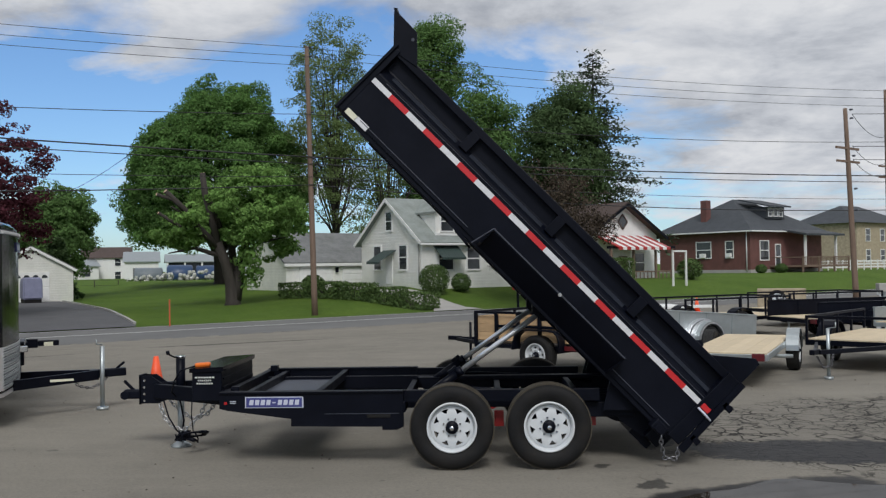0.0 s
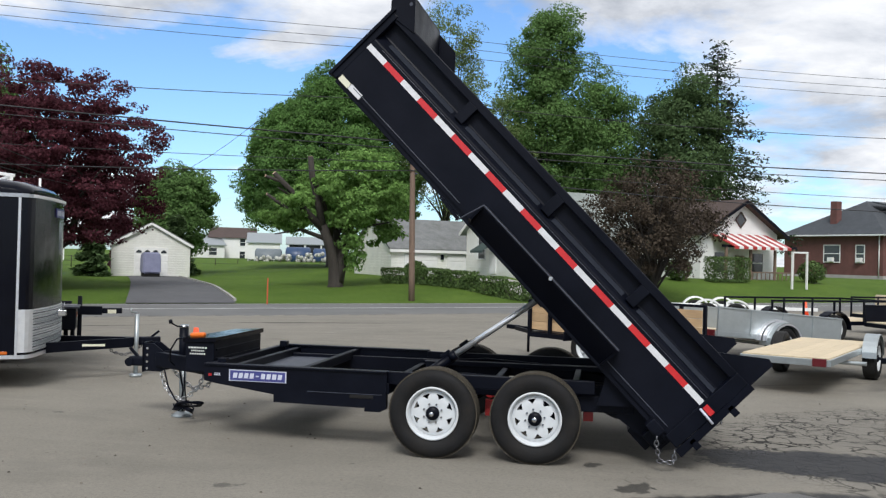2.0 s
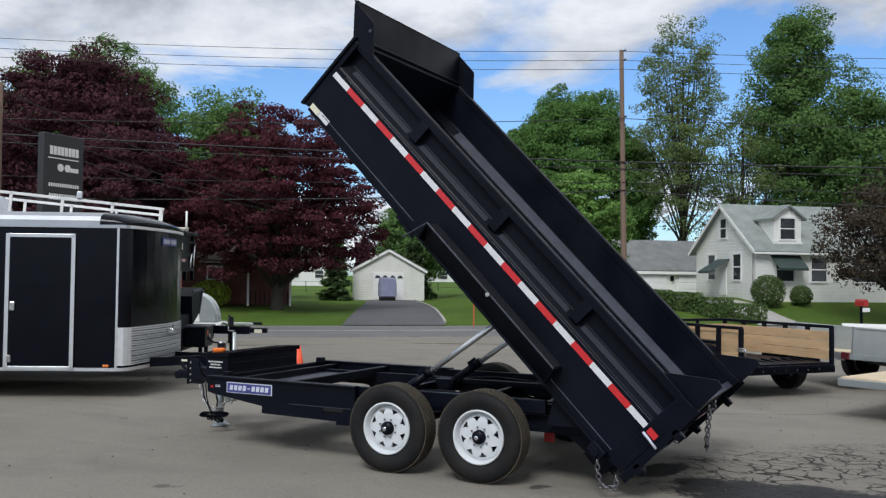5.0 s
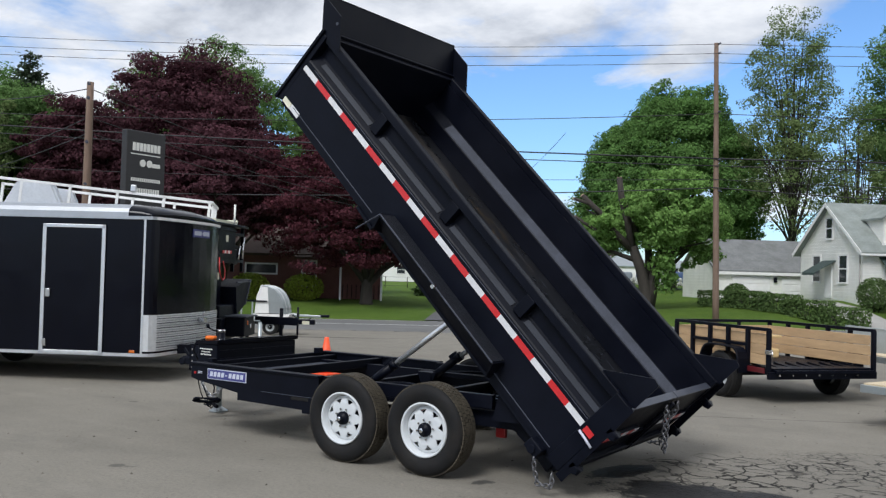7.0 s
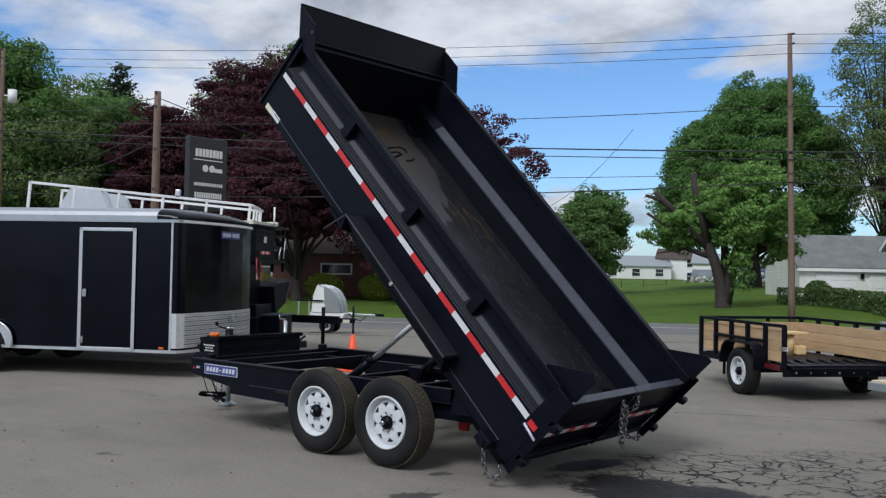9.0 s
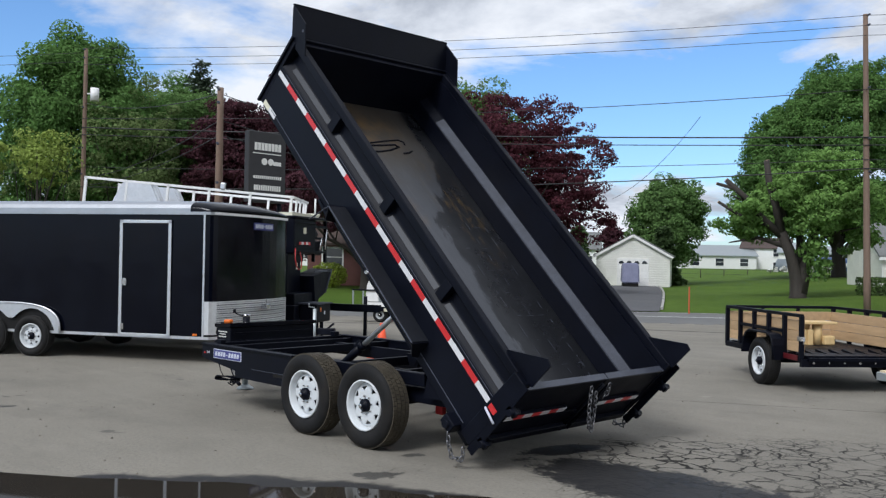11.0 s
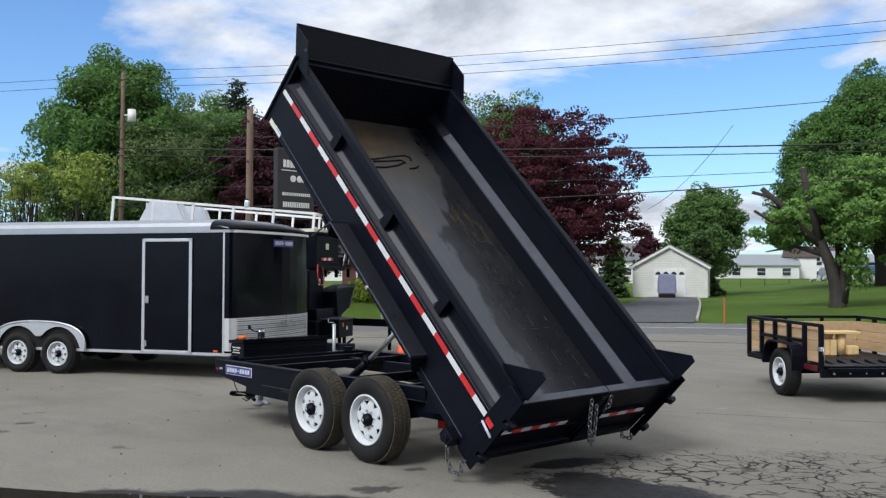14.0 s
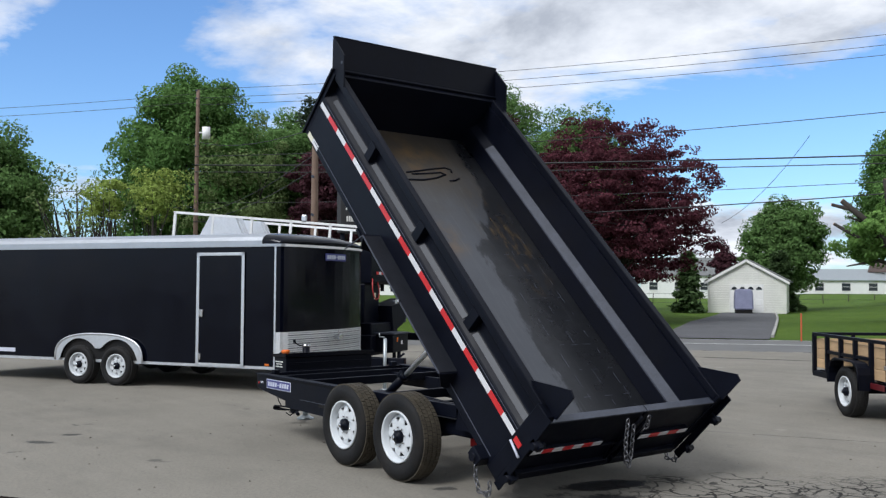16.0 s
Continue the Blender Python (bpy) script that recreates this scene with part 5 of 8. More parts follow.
for k in range(41):
    x = -4.47 + 1.72 * k / 40
    rise = max(0.44 ** 2 - min(abs(x + 4.02), abs(x + 3.20)) ** 2, 0.0) ** 0.5
    inner.append((x, max(0.345 + rise, 0.62 if -4.1 < x < -3.1 else 0.40)))
prism(bm, arc + inner, -0.06, -0.045)
fender = part("fender", bm, ALU, enc, "polished silver tandem fender")
part("fender_lip", tube(bmesh.new(), [(x, -0.06, z) for x, z in arc], 0.018, 6), ALU, fender)
part("wheel_well", prism(bmesh.new(), inner, -0.008, -0.002), RUBBER, fender)
bm = bmesh.new()
bx(bm, (-0.28, -0.014, 0.44), (-0.20, -0.004, 0.475), 0.003)
part("side_marker", bm, AMBER, enc)
part("side_decal", bx(bmesh.new(), (-5.98, -0.006, 0.50), (-5.55, -0.002, 0.57)), LOGO_WHITE, enc)
bm = bmesh.new()
beam(bm, (NOSE(0.98) + 0.010, 0.98, 2.20), (NOSE(1.58) + 0.010, 1.58, 2.20), 0.012, 0.12)
dec = part("decal", bm, LOGO_BLUE, enc, "blue and white maker's decal")
bm = bmesh.new()
for k in range(9):
    y = 1.02 + k * 0.060
    beam(bm, (NOSE(y) + 0.016, y, 2.20), (NOSE(y + 0.046) + 0.016, y + 0.046, 2.20), 0.006, 0.014 if k == 4 else 0.066)
part("decal_bars", bm, LOGO_WHITE, dec)
# tongue with coupler and jack
for y0 in (0.45, EW - 0.45):
    part("tongue_beam", beam(bmesh.new(), (-0.3, y0, 0.44), (1.25, EW / 2 + (0.05 if y0 > 1.2 else -0.05), 0.47), 0.06, 0.13, 0.006), BLACK, enc)
bm = bmesh.new()
beam(bm, (1.15, EW / 2, 0.48), (1.62, EW / 2, 0.49), 0.10, 0.11, 0.015)
beam(bm, (1.50, EW / 2, 0.54), (1.60, EW / 2, 0.62), 0.03, 0.03)
part("coupler", bm, BLACK, enc)
part("tongue_label", bx(bmesh.new(), (0.62, 0.70, 0.46), (0.9, 0.705, 0.49)), YELLOW_STICK, enc, at=Matrix.Translation((0, 0, 0)))
bm = bmesh.new()
rod(bm, (1.30, EW / 2 - 0.10, 0.05), (1.30, EW / 2 - 0.10, 0.86), 0.03, 12)
rod(bm, (1.30, EW / 2 - 0.10, 0.0), (1.30, EW / 2 - 0.10, 0.04), 0.08, 12)
tube(bm, [(1.30, EW / 2 - 0.1, 0.88), (1.22, EW / 2 - 0.15, 0.89), (1.22, EW / 2 - 0.15, 0.95)], 0.01, 6)
part("jack", bm, GALV, enc)
bm = bmesh.new()
chain_links(bm, [(0.9, 1.1, 0.46), (1.0, 1.1, 0.34), (1.15, 1.12, 0.30), (1.3, 1.15, 0.36), (1.42, 1.2, 0.48)], 0.036, 0.006, 0.016)
part("safety_chain", bm, CHAIN, enc)

# ---- black utility trailer with wooden sides ----
util = thing("utility_trailer", "black single-axle utility trailer with pale wooden sides", "trailer", pose(2.02, 6.70, 0, 0, 0, 141.0))
# x runs to the front, y to the viewer's side is 0 and the far side is -1.78
UL, UW = 2.38, 1.78
for y in (0.0, -UW):
    bm = bmesh.new()
    beam(bm, (0, y, 0.455), (UL, y, 0.455), 0.05, 0.08, 0.004)
    part("bottom_rail", bm, BLACK, util)
    part("top_rail", beam(bmesh.new(), (0, y, 1.037), (UL, y, 1.037), 0.045, 0.045, 0.004), BLACK, util)
    for x in (0.02, 0.49, 0.96, 1.42, 1.89, UL - 0.02):
        part("post", beam(bmesh.new(), (x, y, 0.455), (x, y, 1.037), 0.055, 0.055, 0.003), BLACK, util)
    yi = y - 0.045 if y == 0 else y + 0.045
    for k in range(3):
        z = 0.54 + k * 0.145
        part("side_plank", bx(bmesh.new(), (0.05, yi - 0.018, z), (UL - 0.04, yi + 0.018, z + 0.138), 0.004), WOOD, util)
part("top_rail", beam(bmesh.new(), (UL, 0, 1.037), (UL, -UW, 1.037), 0.045, 0.045, 0.004), BLACK, util)
part("front_rail", beam(bmesh.new(), (UL, 0, 0.455), (UL, -UW, 0.455), 0.05, 0.08, 0.004), BLACK, util)
for k in range(3):
    z = 0.54 + k * 0.145
    part("front_plank", bx(bmesh.new(), (UL - 0.06, -UW + 0.06, z), (UL - 0.025, -0.06, z + 0.138), 0.004), WOOD, util)
for y in (-0.59, -1.19):
    part("post", beam(bmesh.new(), (UL, y, 0.455), (UL, y, 1.037), 0.045, 0.045, 0.003), BLACK, util)
for k in range(11):
    y = -0.07 - k * 0.150
    part("deck_plank", bx(bmesh.new(), (0.0, y - 0.141, 0.455), (UL - 0.06, y, 0.505), 0.003), BLACK, util)
part("rear_sill", beam(bmesh.new(), (0.0, 0.02, 0.405), (0.0, -UW - 0.02, 0.405), 0.06, 0.10, 0.004), BLACK, util)
bm = bmesh.new()
bx(bm, (0.06, 0.027, 0.43), (0.44, 0.042, 0.505), 0.006)
part("tail_light", bm, TAIL_RED, util, "dull dark red lens")
bm = bmesh.new()
bx(bm, (-0.05, -0.02, 0.70), (0.04, 0.05, 0.76), 0.005)
tube(bm, [(-0.05, 0.03, 0.74), (-0.10, 0.03, 0.74), (-0.10, 0.03, 0.66)], 0.01, 6)
part("gate_latch", bm, CHROME, util)
gate = part("rear_gate", beam(bmesh.new(), (-0.06, -0.06, 0.46), (-0.06, -UW + 0.06, 0.46), 0.04, 0.04), BLACK, util, "low black mesh gate folded flat")
for k in range(9):
    part("gate_bar", beam(bmesh.new(), (-0.06, -0.1 - k * 0.197, 0.46), (0.55, -0.1 - k * 0.197, 0.53), 0.02, 0.03), BLACK, gate)
for y, flip in ((0.16, True), (-UW - 0.16, False)):
    add_wheel(util, 0.96, y, 0.335, SMALL_WHEEL, flip, spin=15)
    s = 1 if y > 0 else -1
    bm = bmesh.new()
    arc = [(0.44, 0.40), (0.445, 0.60), (0.475, 0.69), (0.54, 0.745), (0.63, 0.762), (1.16, 0.768), (1.27, 0.735), (1.35, 0.66), (1.39, 0.55), (1.41, 0.42)]
    arc2 = [(0.92 + (x - 0.92) * 0.955, 0.40 + (z - 0.40) * 0.955) for x, z in reversed(arc)]
    prism(bm, arc + arc2, s * 0.03 + (0 if s > 0 else -UW), s * 0.20 + (0 if s > 0 else -UW))
    fend = part("fender", bm, BLACK, util)
    part("fender_lip", tube(bmesh.new(), [(x, s * 0.195 + (0 if s > 0 else -UW), z) for x, z in arc], 0.012, 6), BLACK, fend)
part("side_brace", beam(bmesh.new(), (0.49, 0.0, 0.80), (1.89, 0.0, 0.80), 0.035, 0.045, 0.003), BLACK, util)
bm = bmesh.new()
rod(bm, (0.96, 0.1, 0.335), (0.96, -UW - 0.1, 0.335), 0.03, 10)
part("axle", bm, BLACK, util)
for y0 in (-0.2, -UW + 0.2):
    part("tongue_beam", beam(bmesh.new(), (UL - 0.1, y0, 0.44), (UL + 1.15, -UW / 2 + (0.04 if y0 > -0.8 else -0.04), 0.45), 0.05, 0.07, 0.004), BLACK, util)
bm = bmesh.new()
beam(bm, (UL + 1.1, -UW / 2, 0.46), (UL + 1.4, -UW / 2, 0.46), 0.08, 0.08, 0.01)
rod(bm, (UL + 0.85, -UW / 2, 0.02), (UL + 0.85, -UW / 2, 0.78), 0.025, 10)
part("coupler", bm, BLACK, util)
part("decal", bx(bmesh.new(), (0.72, 0.026, 0.45), (1.0, 0.03, 0.50)), LOGO_BLUE, util)
# pale wooden step block standing on the trailer's deck
blk = thing("wooden_block", "pale pine step block standing on the utility trailer", "wooden block", util.matrix_world @ pose(1.56, -0.98, 0.505))
box_part("top_slab", (-0.03, -0.40, 0.315), (0.36, 0.40, 0.352), WOOD_PALE, blk, 0.006)
for y0, y1, x0, z1 in ((0.21, 0.36, 0.03, 0.23), (0.06, 0.20, 0.03, 0.23), (-0.03, 0.055, 0.0, 0.23), (-0.06, 0.30, 0.16, 0.314)):
    box_part("timber", (x0, y0, 0.0), (x0 + 0.12, y1, z1), WOOD_PALE, blk, 0.006)
part("round_post", rod(bmesh.new(), (0.10, -0.14, 0.0), (0.10, -0.14, 0.314), 0.075, 16), WOOD_PALE, blk)
box_part("step", (-0.02, -0.37, 0.0), (0.20, -0.20, 0.14), WOOD_PALE, blk, 0.02)
for k in range(7):
    part("sill_bolt", rod(bmesh.new(), (-0.034, -0.15 - k * 0.22, 0.41), (-0.028, -0.15 - k * 0.22, 0.41), 0.012 if k % 3 else 0.017, 8), CHROME, util)

# ---- traffic cones ----
def cone(x, y, z):
    c = thing("traffic_cone", "bright orange plastic traffic cone on the lot", "traffic cone", pose(x, y, z), "traffic cones")
    part("cone_base", bx(bmesh.new(), (-0.18, -0.18, 0), (0.18, 0.18, 0.03), 0.008), CONE, c)
    bm = bmesh.new()
    rod(bm, (0, 0, 0.03), (0, 0, 0.60), 0.135, 20, 0.034)
    part("cone_body", bm, CONE, c)


cone(-4.55, 5.06, 0.0)
cone(9.5, 31.3, ground_z(9.5, 31.3))

# ---- grit and crumbs of asphalt strewn over the lot ----
rng = random.Random(21)
bm = bmesh.new()
for k in range(420):
    x, y, r = rng.uniform(-7, 9), rng.uniform(-3.2, 9), rng.uniform(0.006, 0.017)
    v = [bm.verts.new((x + r * a * rng.uniform(0.7, 1.3), y + r * b * rng.uniform(0.7, 1.3), 0.001 + r * c)) for a, b, c in ((1, 0, 0.1), (0, 1, 0.1), (-1, 0, 0.1), (0, -1, 0.1), (0.1, 0.1, 0.9))]
    for f in ((0, 1, 4), (1, 2, 4), (2, 3, 4), (3, 0, 4)):
        bm.faces.new([v[q] for q in f])
solid("grit", bm, GRIT, "small stones and crumbs strewn over the lot", "grit", kind="stuff")

# ---- other trailers standing on the lot ----
def rail_trailer(name, label, m, length, width, rail, steel, floor, posts=5, mesh_side=False, tongue=1.2, wheel_y=0.26, planks=0, group="trailers for sale", solid_side=0.0, wheels=True, tail=0.02):
    """A single-axle open trailer: x runs to the tongue, y across, origin at the rear corner."""
    t = thing(name, label, "trailer", m, group)
    z0 = 0.46
    for y in (0.0, width):
        part("bottom_rail", beam(bmesh.new(), (0, y, z0), (length, y, z0), 0.05, 0.09, 0.004), steel, t)
        if rail:
            part("top_rail", beam(bmesh.new(), (0, y, z0 + rail), (length, y, z0 + rail), 0.045, 0.045, 0.004), steel, t)
            for k in range(posts):
                x = 0.02 + (length - 0.04) * k / (posts - 1)
                part("post", beam(bmesh.new(), (x, y, z0), (x, y, z0 + rail), 0.04, 0.04, 0.003), steel, t)
        if solid_side:
            part("side_panel", bx(bmesh.new(), (0.0, y - 0.02, z0), (length, y + 0.02, z0 + solid_side), 0.004), steel, t)
            part("panel_lip", bx(bmesh.new(), (0.0, y - 0.035, z0 + solid_side), (length, y + 0.035, z0 + solid_side + 0.03), 0.006), steel, t)
            for k in range(1, 4):
                part("panel_rib", bx(bmesh.new(), (length * k / 4 - 0.02, y - 0.035, z0), (length * k / 4 + 0.02, y + 0.035, z0 + solid_side)), steel, t)
        s = -1 if y == 0 else 1
        if not wheels:
            continue
        add_wheel(t, length * 0.45, y + s * wheel_y, 0.335, SMALL_WHEEL, s > 0, spin=25)
        bm = bmesh.new()
        cx, zc = length * 0.45, 0.36
        arc = [(cx + 0.42 * math.cos(radians(a)), zc + 0.40 * math.sin(radians(a))) for a in range(-5, 186, 19)]
        arc += [(cx + 0.40 * math.cos(radians(a)), zc + 0.38 * math.sin(radians(a))) for a in range(185, -6, -19)]
        prism(bm, arc, y + s * 0.03, y + s * (wheel_y + 0.04))
        part("fender", bm, steel, t)
    for x in (0.0, length):
        part("end_rail", beam(bmesh.new(), (x, 0, z0), (x, width, z0), 0.05, 0.09, 0.004), steel, t)
        if (rail or solid_side) and x > 0:
            part("end_top_rail", beam(bmesh.new(), (x, 0, z0 + (rail or solid_side)), (x, width, z0 + (rail or solid_side)), 0.045, 0.045, 0.004), steel, t)
    n = max(int(width / 0.15), 1)
    for k in range(n):
        part("deck_plank", bx(bmesh.new(), (0.03, width * k / n + 0.002, z0 + 0.03), (length - 0.03, width * (k + 1) / n - 0.001, z0 + 0.065), 0.002), floor, t)
    part("axle", rod(bmesh.new(), (length * 0.45, -wheel_y + .05, 0.335), (length * 0.45, width + wheel_y - .05, 0.335), 0.03, 8), steel, t)
    part("tail_light", bx(bmesh.new(), (-0.05, tail, z0 - 0.05), (-0.01, tail + 0.18, z0 + 0.06), 0.008), TAIL_RED, t)
    if tongue:
        for y in (0.15, width - 0.15):
            part("tongue_beam", beam(bmesh.new(), (length - 0.05, y, z0 - 0.02), (length + tongue, width / 2 + (0.03 if y > width / 2 else -0.03), z0), 0.05, 0.07, 0.004), steel, t)
        part("coupler", beam(bmesh.new(), (length + tongue - 0.05, width / 2, z0 + 0.01), (length + tongue + 0.22, width / 2, z0 + 0.01), 0.08, 0.08, 0.012), steel, t)
        bm = bmesh.new()
        rod(bm, (length + tongue * 0.72, width / 2, 0.05), (length + tongue * 0.72, width / 2, 0.80), 0.028, 12)
        rod(bm, (length + tongue * 0.72, width / 2, 0.0), (length + tongue * 0.72, width / 2, 0.04), 0.07, 12)
        tube(bm, [(length + tongue * 0.72, width / 2, 0.80), (length + tongue * 0.72, width / 2 + 0.12, 0.82), (length + tongue * 0.72, width / 2 + 0.12, 0.90)], 0.01, 6)
        part("jack", bm, GALV, t)
        bm = bmesh.new()
        chain_links(bm, [(length + tongue * 0.6, width / 2, z0 - 0.06), (length + tongue * 0.72, width / 2 + 0.05, 0.22), (length + tongue * 0.85, width / 2, 0.2), (length + tongue, width / 2, z0 - 0.06)], 0.036, 0.006, 0.016)
        part("safety_chain", bm, CHAIN, t)
    return t


# galvanised trailer with a low solid wall
g = rail_trailer("galvanised_trailer", "galvanised steel trailer with low solid walls", pose(3.35, 8.6, 0.10, 0, 4.4, 38), 3.15, 1.55, 0, GALV, WOOD_DECK, solid_side=0.44, tongue=1.1)
for k in range(3):
    bm = bmesh.new()
    cx = 1.42 + 0.0 * k
    arc = [(cx + (0.50 - 0.06 * k) * math.cos(radians(a)), 0.40 + (0.40 - 0.03 * k) * math.sin(radians(a))) for a in range(0, 181, 15)]
    arc += [(cx + (0.46 - 0.06 * k) * math.cos(radians(a)), 0.40 + (0.37 - 0.03 * k) * math.sin(radians(a))) for a in range(180, -1, -15)]
    prism(bm, arc, -0.10 - 0.1 * k, -0.02 - 0.1 * k)
    part("fender_shell", bm, ALU, g, "bright rounded fender shell")
# low trailer with a pale plank deck
dk = rail_trailer("deck_trailer", "low silver trailer with a pale new plank deck", pose(4.42, 5.15, 0.0, 0, 0, 66.3), 3.7, 1.15, 0, GALV, WOOD_DECK, tongue=0, wheels=False)
bm = bmesh.new()
arc = [(2.75 + 0.40 * math.cos(radians(a)), 0.36 + 0.36 * math.sin(radians(a))) for a in range(0, 181, 15)]
arc += [(2.75 + 0.38 * math.cos(radians(a)), 0.36 + 0.34 * math.sin(radians(a))) for a in range(180, -1, -15)]
prism(bm, arc, -0.24, -0.03)
part("fender", bm, GALV, dk, "rounded silver fender")
add_wheel(dk, 2.75, -0.22, 0.335, SMALL_WHEEL)
add_wheel(dk, 2.75, 1.15 + 0.22, 0.335, SMALL_WHEEL, True)

wf = thing("white_trailer", "low white trailer with twin arched fenders", "trailer", pose(3.6, 21.6, ground_z(5, 21.5), 0, 0, 4), "trailers for sale")
part("deck", bx(bmesh.new(), (-1.0, 0.0, 0.48), (3.4, 1.9, 0.56), 0.01), WHITE_PAINT, wf)
for k, x in enumerate((1.0, 1.86)):
    add_wheel(wf, x, -0.24, 0.335, SMALL_WHEEL)
    add_wheel(wf, x, 2.14, 0.335, SMALL_WHEEL, True)
    arc = [(x + 0.45 * math.cos(radians(a)), 0.36 + 0.43 * math.sin(radians(a))) for a in range(8, 173, 12)]
    arc += [(x + 0.41 * math.cos(radians(a)), 0.36 + 0.38 * math.sin(radians(a))) for a in range(172, 7, -12)]
    for y0 in (-0.26, 1.92):
        part("fender", prism(bmesh.new(), arc, y0, y0 + 0.24), WHITE_PAINT, wf)
part("tongue", beam(bmesh.new(), (3.4, 0.95, 0.5), (4.6, 0.95, 0.5), 0.12, 0.1, 0.01), WHITE_PAINT, wf)

# black railed trailers behind
rail_trailer("railed_trailer", "black open trailer with tube rails", pose(5.2, 14.0, ground_z(6, 15), 0, 0, 30), 3.6, 1.7, 0.52, BLACK, WOOD_DECK)
rail_trailer("railed_trailer", "black open trailer with tube rails and white jack", pose(7.82, 10.01, 0, 0, 0, 230), 3.0, 1.6, 0.44, BLACK, WOOD_DECK, tongue=1.7)
rail_trailer("box_sided_trailer", "black trailer with solid steel sides", pose(8.0, 13.0, 0, 0, 0, 20), 3.6, 1.8, 0, BLACK, WOOD_DECK, solid_side=0.42)
rail_trailer("railed_trailer", "black open trailer with tube rails", pose(9.0, 18.0, ground_z(10, 19), 0, 0, 25), 3.6, 1.7, 0.50, BLACK, WOOD_DECK)
rail_trailer("galvanised_trailer", "galvanised steel trailer with low solid walls", pose(9.6, 10.6, 0, 0, 0, 28), 3.0, 1.6, 0, GALV, WOOD_DECK, solid_side=0.35)
rail_trailer("railed_trailer", "black open trailer with tube rails", pose(14.0, 14.5, ground_z(15, 15), 0, 0, 15), 3.6, 1.7, 0.55, BLACK, WOOD_DECK)
# concrete block with a spare wheel leaning on it
cb = solid("concrete_block", bx(bmesh.new(), (-1.05, -0.35, 0), (1.05, 0.35, 0.84), 0.03), STONE, "tan concrete block at the edge of the lot", "block", pose(14.1, 34.5, ground_z(14.1, 34.5), 0, 0, -16))
sp = thing("spare_wheel", "loose trailer wheel leaning against the concrete block", "wheel", pose(13.75, 34.0, ground_z(13.75, 34.0) + 0.02, -8, 0, -16))
add_wheel(sp, 0, 0, 0.39, BIG_WHEEL)

# gooseneck dump trailer behind the enclosed one, with an aluminium trailer stacked on it
ENC = enc.matrix_world
gn = thing("gooseneck_trailer", "black gooseneck dump trailer parked behind the enclosed trailer", "trailer", ENC @ pose(-1.22, 2.75, 0))
part("bed", prism(bmesh.new(), [(-6.2, 1.05), (0.1, 1.05), (0.1, 2.25), (-6.2, 2.56)], 0, 2.2, "xz"), BLACK, gn)
part("main_beam", bx(bmesh.new(), (-6.2, 0.5, 0.62), (1.2, 1.7, 1.0), 0.02), BLACK, gn)
part("neck", bx(bmesh.new(), (0.12, 0.75, 1.76), (1.06, 1.82, 2.46), 0.03), BLACK, gn)
part("neck_lip", bx(bmesh.new(), (0.1, 0.72, 2.46), (1.10, 2.55, 2.50), 0.01), BLACK, gn)
for z in (1.80, 1.89, 2.36):
    part("neck_rib", bx(bmesh.new(), (1.062, 0.78, z), (1.085, 1.80, z + 0.025), 0.004), BLACK, gn)
part("neck_cover", prism(bmesh.new(), [(0.9, 2.50), (2.2, 2.50), (2.3, 2.58), (2.26, 2.61), (2.16, 2.57), (0.9, 2.57)], 0.55, 0.95, "yz"), YELLOW_STICK, gn, "pale plank lying on the neck")
part("neck_column", bx(bmesh.new(), (0.40, 0.70, 0.5), (0.95, 1.35, 1.76), 0.02), BLACK, gn)
part("column_plate", bx(bmesh.new(), (0.952, 1.10, 1.45), (0.957, 1.18, 1.58)), YELLOW_STICK, gn)
hopper = part("hopper", prism(bmesh.new(), [(1.30, 1.32), (2.20, 1.46), (1.85, 0.95), (1.40, 0.80)], 0.80, 1.25, "yz"), BLACK, gn)
part("hopper_plate", prism(bmesh.new(), [(1.88, 0.97), (2.21, 1.46), (2.25, 1.46), (1.92, 0.97)], 0.78, 1.27, "yz"), BLACK_EDGE, hopper, "worn grey face plate")
part("hopper_lip", bx(bmesh.new(), (1.25, 1.30, 1.40), (1.275, 2.18, 1.425), 0.004), BLACK_EDGE, hopper)
for x, y in ((0.98, 1.90), (0.98, 2.52), (0.45, 2.52)):
    part("winch_post", bx(bmesh.new(), (x - 0.03, y - 0.03, 1.60), (x + 0.03, y + 0.03, 2.46), 0.004), BLACK, gn)
for z in (1.78, 2.06, 2.30):
    part("winch_rail", bx(bmesh.new(), (0.96, 1.87, z), (1.01, 2.55, z + 0.05), 0.004), BLACK, gn)
winch = part("winch", bx(bmesh.new(), (0.55, 1.92, 1.74), (0.92, 2.48, 2.04), 0.03), BLACK, gn)
part("winch_drum", rod(bmesh.new(), (0.72, 1.92, 2.18), (0.72, 2.48, 2.18), 0.11, 18), BLACK, winch)
part("winch_cylinder", rod(bmesh.new(), (1.02, 2.12, 1.84), (1.02, 2.22, 2.10), 0.025, 10), CHROME, winch, "bright hydraulic rod")
part("winch_cylinder", rod(bmesh.new(), (1.02, 2.40, 1.86), (1.02, 2.50, 2.28), 0.022, 10), CHROME, winch, "bright hydraulic rod")
part("tool_box", bx(bmesh.new(), (0.1, 0.3, 0.40), (1.3, 1.8, 0.78), 0.02), BLACK, gn)
step = part("step_box", bx(bmesh.new(), (1.30, 0.5, 0.46), (1.66, 1.2, 0.80), 0.02), BLACK, gn)
part("box_lid", bx(bmesh.new(), (1.28, 0.48, 0.80), (1.70, 1.22, 0.825), 0.006), BLACK_EDGE, step)
part("side_light", bx(bmesh.new(), (1.662, 0.66, 0.66), (1.672, 0.71, 0.74)), AMBER, step)
